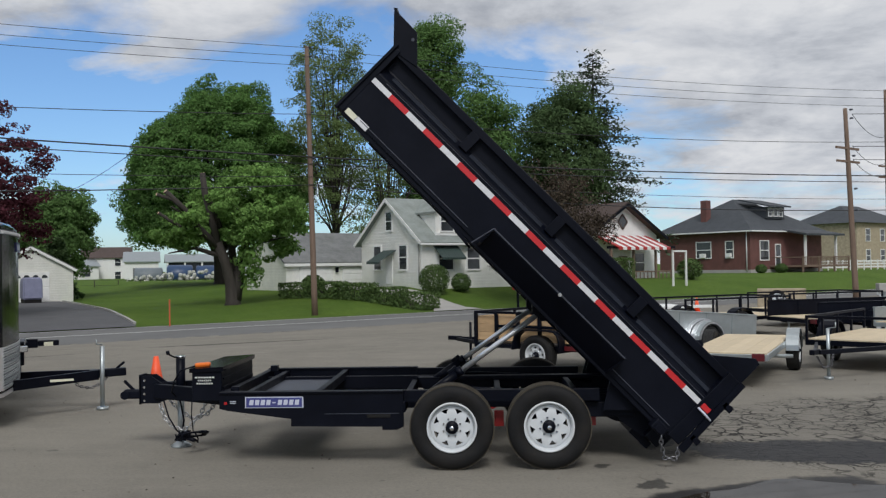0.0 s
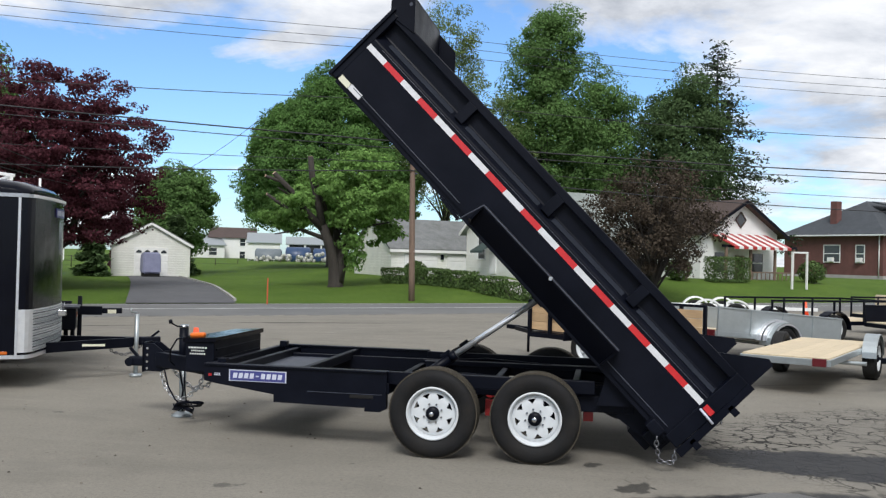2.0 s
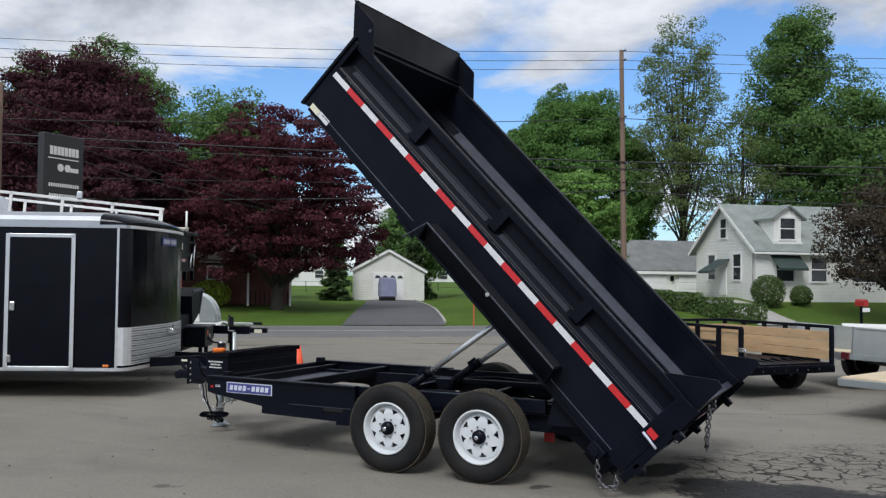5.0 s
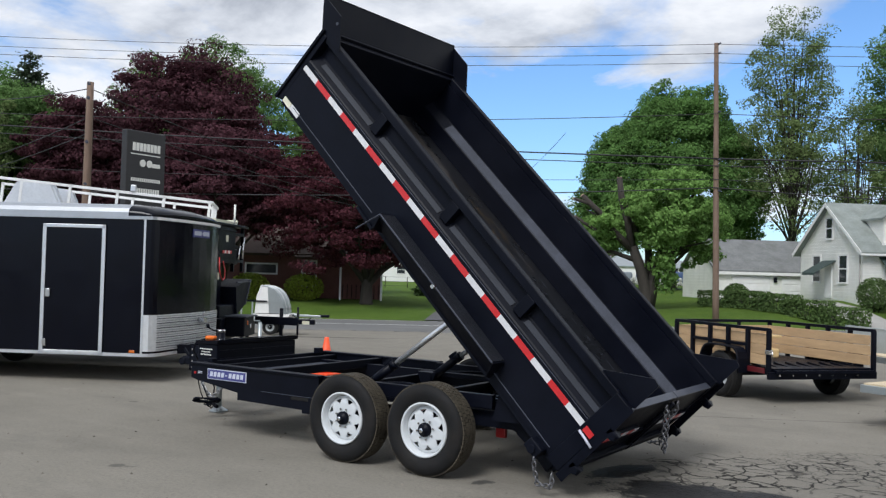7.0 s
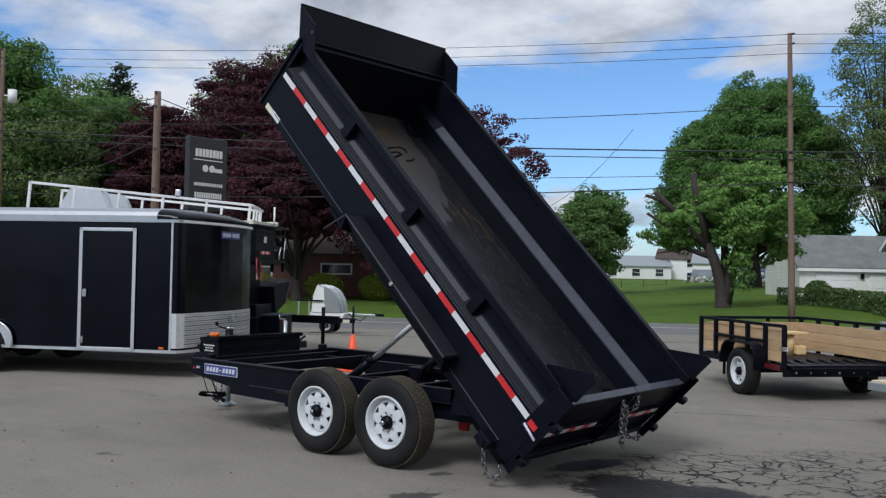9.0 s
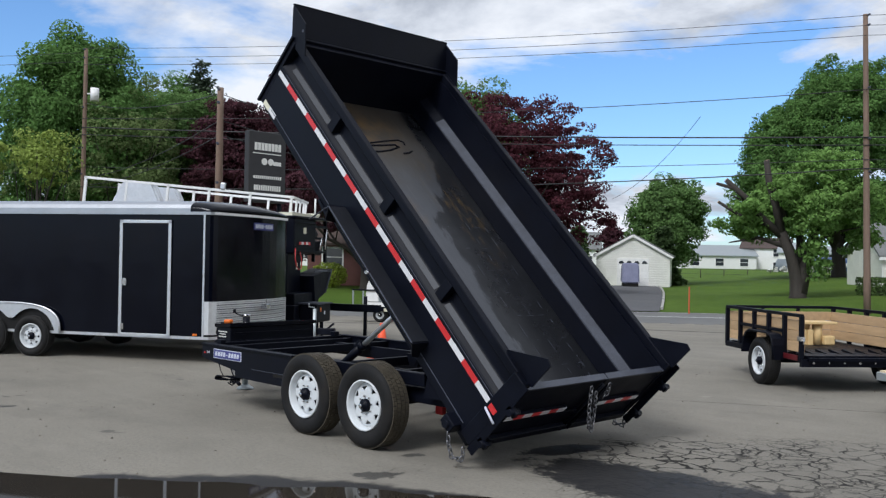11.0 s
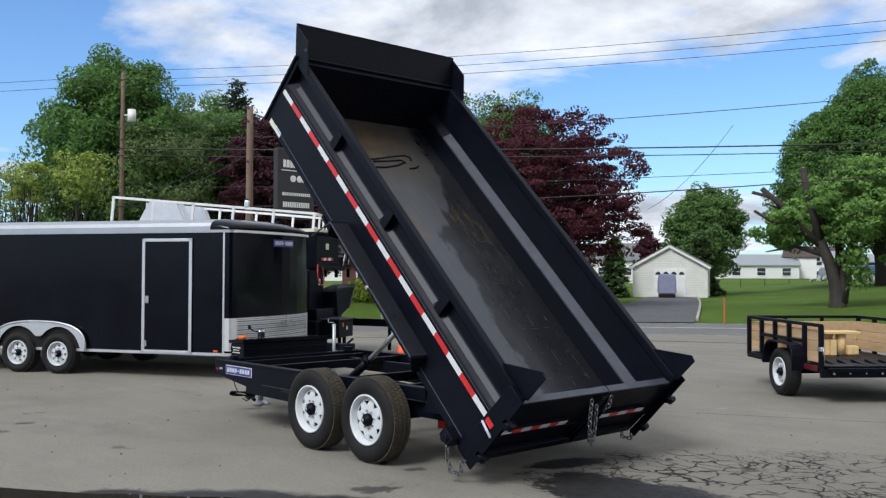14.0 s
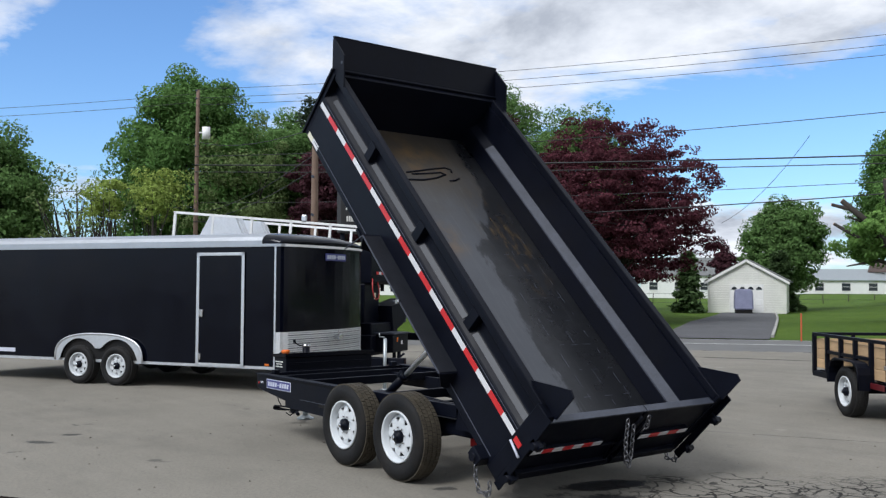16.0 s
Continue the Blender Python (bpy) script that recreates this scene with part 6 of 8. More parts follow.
part("box_plate", bx(bmesh.new(), (1.662, 0.86, 0.60), (1.667, 0.92, 0.67)), WHITE_TAPE, step)
for k in range(5):
    part("reflective_strip", bx(bmesh.new(), (1.087, 0.93 + k * 0.11, 1.94), (1.091, 1.04 + k * 0.11, 1.995)), WHITE_TAPE if k % 2 else RED_TAPE, gn)
part("plate", bx(bmesh.new(), (1.062, 1.19, 2.16), (1.066, 1.33, 2.28)), YELLOW_STICK, gn)
part("air_hose", tube(bmesh.new(), [(1.08, 0.78, 1.86), (1.10, 0.74, 1.66), (1.12, 0.76, 1.52), (1.13, 0.85, 1.45), (1.13, 0.96, 1.48), (1.12, 1.0, 1.62), (1.08, 1.0, 1.80)], 0.012, 6), RED, gn, "looped red hose")
bm = bmesh.new()
for k in range(2):
    rod(bm, (1.5 + 0.1 * k, 0.9, 0.1), (1.5 + 0.1 * k, 0.9, 0.56), 0.035, 10)
part("landing_leg", bm, BLACK, gn)
part("post_light", rod(bmesh.new(), (0.98, 1.96, 2.50), (0.98, 1.96, 2.90), 0.02, 8), WHITE_PAINT, gn)
for x in (-3.6, -4.5):
    for y, f in ((0.0, False), (2.2, True)):
        add_wheel(gn, x, y, 0.39, BIG_WHEEL, f)
al = thing("aluminium_trailer", "white aluminium railed trailer stacked on the gooseneck trailer", "trailer", pose(-11.3, 2.8, 2.62, 0, 4.6, 44))
AL, AW = 4.3, 1.9
for y in (0, AW):
    for z, h in ((0.05, 0.10), (0.64, 0.05)):
        part("rail", beam(bmesh.new(), (0, y, z), (AL, y, z), 0.05, h, 0.004), WHITE_ALU, al)
    for k in range(6):
        x = 0.03 + (AL - 0.06) * k / 5
        part("post", beam(bmesh.new(), (x, y, 0.0), (x, y, 0.66), 0.05, 0.05, 0.003), WHITE_ALU, al)
for x in (0, AL):
    for z in ((0.05, 0.34, 0.64) if x else (0.05,)):
        part("end_rail", beam(bmesh.new(), (x, 0, z), (x, AW, z), 0.05, 0.05, 0.003), WHITE_ALU, al)
for k in range(1, 4):
    part("post", beam(bmesh.new(), (AL, AW * k / 4, 0), (AL, AW * k / 4, 0.66), 0.04, 0.04, 0.003), WHITE_ALU, al)
part("deck", bx(bmesh.new(), (0, 0, 0.0), (AL, AW, 0.045)), ALU, al)
for y in (-0.02, AW - 0.33):
    bm = bmesh.new()
    prism(bm, [(0.55, 0.08), (0.80, 0.66), (1.40, 0.66), (1.70, 0.08)], y, y + 0.35, "xz")
    bmesh.ops.bevel(bm, geom=list(bm.edges), offset=0.04, segments=2, affect="EDGES")
    part("fender_box", bm, ALU, al, "bright boxed fender")
part("corner_clamp", bx(bmesh.new(), (2.8, -0.05, 0.66), (2.9, 0.05, 0.80), 0.02), ALU, al)
# small silver hooded trailer by the road
sv = thing("silver_hood_trailer", "small silver hooded generator trailer with a tow bar", "trailer", pose(-13.75, 12.65, ground_z(-13.4, 12.9), 0, 0, 30))
curve = [(0.16, 1.40), (0.34, 1.385), (0.52, 1.31), (0.66, 1.18), (0.76, 1.0), (0.82, 0.80), (0.84, 0.62)]
hood = part("hood", prism(bmesh.new(), [(0.0, 0.62), (0.05, 1.10), (0.16, 1.40)] + curve[1:], 0.0, 0.95, "xz"), GALV, sv, "ribbed silver barrel hood")
for k in range(7):
    y = 0.06 + 0.13 * k
    part("hood_rib", tube(bmesh.new(), [(x, y, z) for x, z in curve], 0.012, 5), WHITE_ALU if k in (2, 5) else GALV, hood)
part("front_panel", prism(bmesh.new(), [(-0.02, 0.58), (0.03, 1.10), (0.15, 1.42), (0.18, 1.40), (0.06, 1.08), (0.03, 0.58)], -0.02, 0.97, "xz"), WHITE_PAINT, sv, "white curved front panel")
part("side_panel", prism(bmesh.new(), [(0.0, 0.62), (0.05, 1.10), (0.16, 1.38), (0.34, 1.36), (0.40, 0.62)], -0.012, -0.002, "xz"), WHITE_PAINT, sv)
part("chassis", prism(bmesh.new(), [(-0.1, 0.60), (1.0, 0.60), (0.86, 0.34), (0.1, 0.34)], -0.02, 0.97, "xz"), WHITE_PAINT, sv)
part("tow_bar", beam(bmesh.new(), (0.9, 0.47, 0.56), (1.85, 0.47, 0.54), 0.07, 0.07, 0.01), GALV, sv)
part("coupler", beam(bmesh.new(), (1.80, 0.47, 0.56), (2.06, 0.47, 0.56), 0.09, 0.08, 0.015), BLACK, sv)
part("jack", rod(bmesh.new(), (1.15, 0.40, 0.0), (1.15, 0.40, 0.80), 0.03, 10), BLACK, sv)
for x in (-0.42, -0.10):
    part("rack_post", bx(bmesh.new(), (x, -0.05, 0.34), (x + 0.04, -0.01, 0.98)), GALV, sv)
part("rack_rail", bx(bmesh.new(), (-0.44, -0.06, 0.94), (0.34, -0.02, 0.98)), BLACK, sv)
part("rack_floor", bx(bmesh.new(), (-0.46, -0.04, 0.34), (0.0, 0.95, 0.40)), GALV, sv)
for y, f in ((0.06, False), (0.90, True)):
    add_wheel(sv, 0.42, y, 0.22, TINY_WHEEL, f)
part("cable", tube(bmesh.new(), [(0.95, 0.45, 0.60), (1.15, 0.40, 0.46), (1.35, 0.44, 0.36), (1.55, 0.47, 0.52), (1.8, 0.47, 0.60)], 0.014, 6), BLACK, sv)
# black tongue of another trailer beyond the enclosed one
tg = thing("trailer_tongue", "black trailer tongue with jack behind the enclosed trailer", "trailer", pose(-8.6, 7.4, 0, 0, 0, 25))
part("beam", beam(bmesh.new(), (-2.2, 0, 0.62), (1.0, 0, 0.60), 0.12, 0.16, 0.01), BLACK, tg)
part("coupler", beam(bmesh.new(), (1.0, 0, 0.60), (1.35, 0, 0.60), 0.10, 0.10, 0.015), BLACK, tg)
part("jack", rod(bmesh.new(), (0.6, 0.1, 0.0), (0.6, 0.1, 0.86), 0.04, 12), BLACK, tg)
part("jack", rod(bmesh.new(), (-1.9, 0.0, 0.0), (-1.9, 0.0, 0.6), 0.05, 12), BLACK, tg)
part("reflector", bx(bmesh.new(), (1.1, -0.055, 0.55), (1.25, -0.05, 0.62)), YELLOW_STICK, tg)

# ---- houses: local x along the road, local y away from it, the front wall at y = 0 ----
def house_m(s, d, z, turn=0.0):
    return pose(*rd(s, d), z, 0, 0, ROAD_TURN + turn)


def window(parent, x, z, w, h, y=0.0, face="y-", sash=True, frame=None):
    """A framed sash window on the front (y-) or on the left end (x-)."""
    def at(lo, hi):
        if face == "y-":
            return (x + lo[0], y - lo[1], z + lo[2]), (x + hi[0], y - hi[1], z + hi[2])
        return (y - lo[1], x + lo[0], z + lo[2]), (y - hi[1], x + hi[0], z + hi[2])
    win = part("window", bx(bmesh.new(), *at((-w / 2, -0.02, 0), (w / 2, 0.012, h))), GLASS_DARK, parent)
    bm = bmesh.new()
    t = 0.10
    for lo, hi in (((-w / 2 - t, -0.02, -t), (-w / 2, 0.05, h + t)), ((w / 2, -0.02, -t), (w / 2 + t, 0.05, h + t)), ((-w / 2, -0.02, h), (w / 2, 0.05, h + t)), ((-w / 2 - 0.04, -0.02, -t), (w / 2 + 0.04, 0.09, 0))):
        bx(bm, *at(lo, hi))
    if sash:
        bx(bm, *at((-w / 2, -0.02, h * 0.48), (w / 2, 0.03, h * 0.53)))
    part("window_frame", bm, frame or WHITE_PAINT, win)
    return win


def gable_x(length, depth, z0, z1, zp, over=0.3):
    """Walls of a gabled house whose ridge runs along x; returns wall mesh and two roof slopes."""
    w = bmesh.new()
    prism(w, [(0, z0), (depth, z0), (depth, z1), (depth / 2, zp), (0, z1)], 0, length, "yz")
    slopes = []
    for a, b in ((0, depth / 2), (depth, depth / 2)):
        sgn = -1 if a == 0 else 1
        k = (zp - z1) / (depth / 2)
        lo = (a + sgn * over, z1 - k * over)
        r = bmesh.new()
        prism(r, [lo, (b, zp), (b, zp + 0.14), (lo[0], lo[1] + 0.14)], -over, length + over, "yz")
        slopes.append(r)
    return w, slopes


# white cape house
cape = thing("cape_house", "white sided cape house with dormer and green awnings", "house", house_m(20.0, 7.0, 0))
CL, CD = 9.0, 7.0
w, sl = gable_x(CL, CD, 0.2, 3.55, 6.25, 0.35)
cw = part("wall", w, SIDING, cape)
for r in sl:
    part("roof", r, SHINGLE, cape, "grey-green shingle roof")
part("foundation", bx(bmesh.new(), (-0.03, -0.03, 0.0), (CL + 0.03, CD + 0.03, 0.30)), CONCRETE, cape)
window(cape, 2.0, 1.75, 0.85, 1.5, 0, "x-")
window(cape, 5.0, 1.75, 0.85, 1.5, 0, "x-")
window(cape, 3.6, 4.3, 0.7, 1.15, 0, "x-")
window(cape, 1.9, 1.7, 1.1, 1.35)
window(cape, 4.1, 1.7, 1.0, 1.35)
window(cape, 6.9, 1.7, 0.95, 1.35)
window(cape, 8.0, 1.7, 0.95, 1.35)
for lo, hi in (((-0.42, 3.5), (3.55, 6.45)), ((7.42, 3.5), (3.45, 6.45))):
    part("barge_board", beam(bmesh.new(), (-0.36, lo[0] + 0.0, lo[1] - 0.16), (-0.36, hi[0], hi[1] - 0.16), 0.04, 0.18), WHITE_PAINT, cape)
part("gutter", bx(bmesh.new(), (-0.35, -0.42, 3.22), (CL + 0.35, -0.32, 3.34), 0.02), WHITE_PAINT, cape)
part("downpipe", rod(bmesh.new(), (-0.06, 0.2, 0.8), (-0.06, 0.2, 3.3), 0.04, 8), CONCRETE, cape)
dm = part("dormer", prism(bmesh.new(), [(1.3, 3.9), (3.1, 3.9), (3.1, 5.40), (2.2, 6.05), (1.3, 5.40)], 0.25, 2.9, "xz"), SIDING, cape)
for a, b, c, e in ((1.08, 5.24, 2.2, 6.05), (3.32, 5.24, 2.2, 6.05)):
    part("dormer_roof", prism(bmesh.new(), [(a, b), (c, e), (c, e + 0.12), (a, b + 0.12)], 0.0, 2.9, "xz"), SHINGLE, dm)
part("dormer_trim", prism(bmesh.new(), [(1.25, 3.85), (3.15, 3.85), (3.15, 4.0), (1.25, 4.0)], 0.18, 0.26, "xz"), WHITE_PAINT, dm)
window(dm, 2.2, 4.15, 0.95, 1.2, 0.25)


def awning(parent, x, z, w, out, drop, material, y=0.0, face="y-", stripes=None):
    bm = bmesh.new()
    n = 8
    for k in range(n):
        x0, x1 = x - w / 2 + w * k / n, x - w / 2 + w * (k + 1) / n
        if stripes and k % 2:
            continue
        q = [(y, z), (y - out, z - drop), (y - out, z - drop - 0.14), (y - out + 0.03, z - drop - 0.14), (y - out + 0.03, z - drop + 0.0), (y, z - 0.06)]
        if face == "y-":
            prism(bm, q, x0, x1 - 0.01, "yz")
        else:
            prism(bm, q, x0, x1 - 0.01, "xz")
    ob = part("awning", bm, material, parent)
    return ob


awning(cape, 1.9, 3.2, 1.9, 0.9, 0.75, AWNING_GREEN)
awning(cape, 3.6, 3.0, 1.5, 1.3, 0.75, AWNING_GREEN, 0.0, "x-")
part("door", bx(bmesh.new(), (-0.05, 3.2, 0.8), (0.02, 4.0, 2.8)), WHITE_PAINT, cape)

# low white double garage beside the cape house
gar2 = thing("double_garage", "low white double garage with grey shingle roof", "garage", house_m(15.8, 17.0, 0))
w, sl = gable_x(8.4, 6.2, -0.1, 2.35, 4.35, 0.25)
part("wall", w, SIDING, gar2)
for r in sl:
    part("roof", r, SHINGLE_GREY, gar2, "weathered grey shingle roof")
for x in (1.0, 4.4):
    d = part("garage_door", bx(bmesh.new(), (x, -0.05, 0.1), (x + 2.6, 0.02, 1.95)), WHITE_PAINT, gar2)
    for k in range(4):
        part("door_panel", bx(bmesh.new(), (x + 0.05, -0.075, 0.14 + 0.455 * k), (x + 2.55, -0.052, 0.54 + 0.455 * k), 0.01), WHITE_PAINT, d)
part("fascia", bx(bmesh.new(), (-0.25, -0.30, 2.05), (8.65, -0.24, 2.24)), WHITE_PAINT, gar2)
part("lamp", bx(bmesh.new(), (3.85, -0.15, 1.6), (4.05, 0, 1.95), 0.02), BLACK, gar2)

# small white garage at the end of the drive
gar = thing("white_garage", "small white sided garage with gable front", "garage", house_m(-0.7, 27.9, -0.13, -10))
GW, GD = 5.35, 6.5
bm = bmesh.new()
prism(bm, [(0, 0), (GW, 0), (GW, 2.3), (GW / 2, 3.75), (0, 2.3)], 0, GD, "xz")
part("wall", bm, SIDING_CREAM, gar)
for a, b in ((-0.22, 2.18), (GW + 0.22, 2.18)):
    part("roof", prism(bmesh.new(), [(a, b), (GW / 2, 3.76), (GW / 2, 3.88), (a, b + 0.12)], -0.18, GD + 0.2, "xz"), SHINGLE_GREY, gar)
for a, b in ((-0.22, 2.12), (GW + 0.22, 2.12)):
    part("barge_board", beam(bmesh.new(), (a, -0.2, b), (GW / 2, -0.2, 3.74), 0.03, 0.16), WHITE_PAINT, gar)
gd = part("garage_door", bx(bmesh.new(), (GW / 2 - 1.15, -0.04, 0.0), (GW / 2 + 1.15, 0.02, 2.05)), WHITE_PAINT, gar)
for r in range(4):
    for k in range(4):
        x = GW / 2 - 1.1 + k * 0.56
        if r == 3:
            bm = bmesh.new()
            prism(bm, [(x + 0.08, 1.66)] + [(x + 0.27 + 0.2 * math.cos(radians(a)), 1.66 + 0.22 * math.sin(radians(a))) for a in range(180, -1, -30)] + [(x + 0.47, 1.66)], -0.06, -0.035, "xz")
            part("arched_pane", bm, GLASS_DARK, gd)
        else:
            part("door_panel", bx(bmesh.new(), (x + 0.03, -0.06, 0.05 + 0.51 * r), (x + 0.52, -0.035, 0.50 + 0.51 * r), 0.01), WHITE_PAINT, gd)
cov = thing("covered_cart", "upright cart under a violet-grey cover by the garage door", "covered cart", house_m(1.55, 25.6, -0.13))
bm = bmesh.new()
prism(bm, [(-0.62, 0.28), (0.62, 0.28), (0.60, 1.35), (0.52, 1.72), (-0.52, 1.72), (-0.60, 1.35)], -0.5, 0.6, "xz")
bmesh.ops.bevel(bm, geom=list(bm.edges), offset=0.08, segments=3, affect="EDGES")
part("cover", bm, TARP, cov)
part("under_frame", bx(bmesh.new(), (-0.55, -0.4, 0.0), (0.55, 0.5, 0.3), 0.02), RUBBER, cov)

# bungalow with the striped awning
bung = thing("bungalow", "cream bungalow with brown roof and red striped awning", "house", house_m(38.5, 11.0, 0.3))
BW = 8.2
part("wall", prism(bmesh.new(), [(0, 0), (BW, 0), (BW, 3.9), (BW / 2, 6.3), (0, 3.9)], 0, 10, "xz"), WHITE_PAINT, bung)
for a, b in ((-0.6, 3.6), (BW + 0.6, 3.6)):
    part("roof", prism(bmesh.new(), [(a, b), (BW / 2, 6.32), (BW / 2, 6.52), (a, b + 0.18)], -0.7, 10.4, "xz"), SHINGLE_BROWN, bung)
    part("barge_board", beam(bmesh.new(), (a, -0.72, b), (BW / 2, -0.72, 6.3), 0.04, 0.22), BLACK, bung)
part("gable_vent", prism(bmesh.new(), [(BW / 2 - 0.55, 4.95), (BW / 2, 4.35), (BW / 2 + 0.55, 4.95), (BW / 2, 5.55)], -0.05, 0.02, "xz"), GLASS_DARK, bung)
bm = bmesh.new()
for k in range(4):
    p = [(BW / 2 - 0.55, 4.95), (BW / 2, 4.35), (BW / 2 + 0.55, 4.95), (BW / 2, 5.55)]
    a, b = p[k], p[(k + 1) % 4]
    beam(bm, (a[0], -0.06, a[1]), (b[0], -0.06, b[1]), 0.05, 0.1)
part("vent_frame", bm, SHINGLE_BROWN, bung)
part("porch_beam", bx(bmesh.new(), (0.2, -2.1, 2.75), (BW - 0.2, -1.95, 2.95)), BLACK, bung)
for x in (0.5, 3.0, 5.6, BW - 0.6):
    part("porch_post", bx(bmesh.new(), (x, -2.1, 0.0), (x + 0.16, -1.94, 2.8)), POLE_WOOD, bung)
part("porch_floor", bx(bmesh.new(), (0.1, -2.3, -0.3), (BW - 0.1, 0.0, 0.15)), CONCRETE, bung)
for k in range(13):
    x = 0.95 + k * 0.46
    part("awning_stripe", prism(bmesh.new(), [(0.0, 3.85), (-2.5, 2.85), (-2.5, 2.65), (-2.45, 2.65), (-2.45, 2.8), (0.0, 3.79)], x, x + 0.455, "yz"), RED if k % 2 == 0 else WHITE_PAINT, bung)
window(bung, 2.0, 0.9, 1.2, 1.5)
window(bung, 6.0, 0.9, 1.2, 1.5)
part("door", bx(bmesh.new(), (3.6, -0.05, 0.1), (4.6, 0.02, 2.2)), POLE_WOOD, bung)
for k in range(10):
    part("porch_rail", bx(bmesh.new(), (3.3 + k * 0.45, -2.08, 0.1), (3.36 + k * 0.45, -2.02, 0.95)), POLE_WOOD, bung)
part("porch_rail", bx(bmesh.new(), (3.2, -2.1, 0.9), (8.0, -2.0, 1.0)), POLE_WOOD, bung)

# brick house with a hipped roof and wooden deck
brick = thing("brick_house", "red brick house with dark hipped roof and deck", "house", house_m(71.5, 19.3, 0.5))
BL, BD, BE, BP = 13.6, 12.2, 4.7, 8.6
part("wall", bx(bmesh.new(), (0, 0, 0.5), (BL, BD, BE)), BRICK, brick)
part("foundation", bx(bmesh.new(), (-0.05, -0.05, -0.6), (BL + 0.05, BD + 0.05, 0.55)), CONCRETE, brick)
bm = bmesh.new()
o = 0.6
b4 = [bm.verts.new(p) for p in ((-o, -o, BE), (BL + o, -o, BE), (BL + o, BD + o, BE), (-o, BD + o, BE))]
r2 = [bm.verts.new(p) for p in ((BD / 2 - 0.5, BD / 2, BP), (BL - BD / 2 + 0.5, BD / 2, BP))]
for f in ((b4[0], b4[1], r2[1], r2[0]), (b4[1], b4[2], r2[1]), (b4[2], b4[3], r2[0], r2[1]), (b4[3], b4[0], r2[0]), b4[::-1]):
    bm.faces.new(f)
part("roof", bm, SHINGLE_DARK, brick, "dark grey hipped shingle roof")
part("gutter", bx(bmesh.new(), (-0.7, -0.7, BE - 0.12), (BL + 0.7, -0.58, BE + 0.02), 0.02), WHITE_PAINT, brick)
part("gutter", bx(bmesh.new(), (-0.7, -0.7, BE - 0.12), (-0.58, BD + 0.7, BE + 0.02), 0.02), WHITE_PAINT, brick)
part("chimney", bx(bmesh.new(), (1.4, 6.6, 5.2), (2.2, 7.4, 8.4), 0.02), BRICK, brick)
bm = bmesh.new()
prism(bm, [(5.4, 6.2), (8.8, 6.2), (8.8, 7.5), (5.4, 7.5)], 1.6, 4.0, "xz")
dm = part("dormer", bm, SHINGLE_DARK, brick)
part("dormer_roof", prism(bmesh.new(), [(1.0, 7.45), (4.9, 8.35), (4.9, 8.5), (1.0, 7.6)], 4.9, 9.3, "yz"), SHINGLE_DARK, dm)
for x in (6.1, 7.1, 8.1):
    window(dm, x, 6.5, 0.6, 0.8, 1.6)
for y, ww in ((2.6, 0.9), (6.0, 1.9)):
    wn_ = window(brick, y, 1.9, ww, 1.7, 0.0, "x-")
    part("air_conditioner", bx(bmesh.new(), (-0.4, y - 0.3, 1.9), (0.02, y + 0.3, 2.35), 0.02), WHITE_PAINT, wn_)
window(brick, 2.5, 1.6, 1.5, 2.0)
window(brick, 5.0, 0.6, 0.9, 2.6)
part("downpipe", rod(bmesh.new(), (-0.08, 0.4, 0.4), (-0.08, 0.4, BE), 0.06, 8), WHITE_PAINT, brick)
deck = part("deck", bx(bmesh.new(), (3.4, -4.0, 0.75), (12.5, -0.05, 0.95)), POLE_WOOD, brick, "brown stained wooden deck")
part("deck_rail", bx(bmesh.new(), (3.4, -4.0, 1.75), (12.5, -3.9, 1.85)), POLE_WOOD, deck)
part("deck_rail", bx(bmesh.new(), (3.4, -4.0, 1.75), (3.5, -0.1, 1.85)), POLE_WOOD, deck)
for k in range(37):
    part("baluster", bx(bmesh.new(), (3.42 + k * 0.25, -3.97, 0.95), (3.47 + k * 0.25, -3.93, 1.75)), POLE_WOOD, deck)
for x in (3.5, 6.5, 9.5, 12.4):
    part("deck_post", bx(bmesh.new(), (x - 0.08, -4.0, -0.6), (x + 0.08, -3.84, 1.9)), POLE_WOOD, deck)
for x in (6.2, 12.2):
    part("porch_column", bx(bmesh.new(), (x, -2.6, 0.95), (x + 0.22, -2.38, 4.3)), WHITE_PAINT, brick)
part("porch_roof", prism(bmesh.new(), [(-3.1, 4.15), (0.0, 4.75), (0.0, 4.95), (-3.1, 4.35)], 5.6, 13.2, "yz"), SHINGLE_DARK, brick)

# stone house beyond, with a white paling fence in front
stone = thing("stone_house", "tan stone house far beyond with a dark hipped roof", "house", house_m(112, 30, 0.65))
part("wall", bx(bmesh.new(), (0, 0, 0), (14, 10, 6.6)), STONE, stone)
bm = bmesh.new()
b4 = [bm.verts.new(p) for p in ((-.6, -.6, 6.6), (14.6, -.6, 6.6), (14.6, 10.6, 6.6), (-.6, 10.6, 6.6))]
top = [bm.verts.new((4.5, 5, 9.4)), bm.verts.new((9.5, 5, 9.4))]
for f in ((b4[0], b4[1], top[1], top[0]), (b4[1], b4[2], top[1]), (b4[2], b4[3], top[0], top[1]), (b4[3], b4[0], top[0]), b4[::-1]):
    bm.faces.new(f)
part("roof", bm, SHINGLE_DARK, stone)
for x in (3, 7, 11):
    window(stone, x, 4.0, 1.1, 1.7)
    window(stone, x, 1.0, 1.1, 1.7)
fence = thing("white_fence", "white slatted fence beside the far houses", "fence", house_m(86, 20, 0.7))
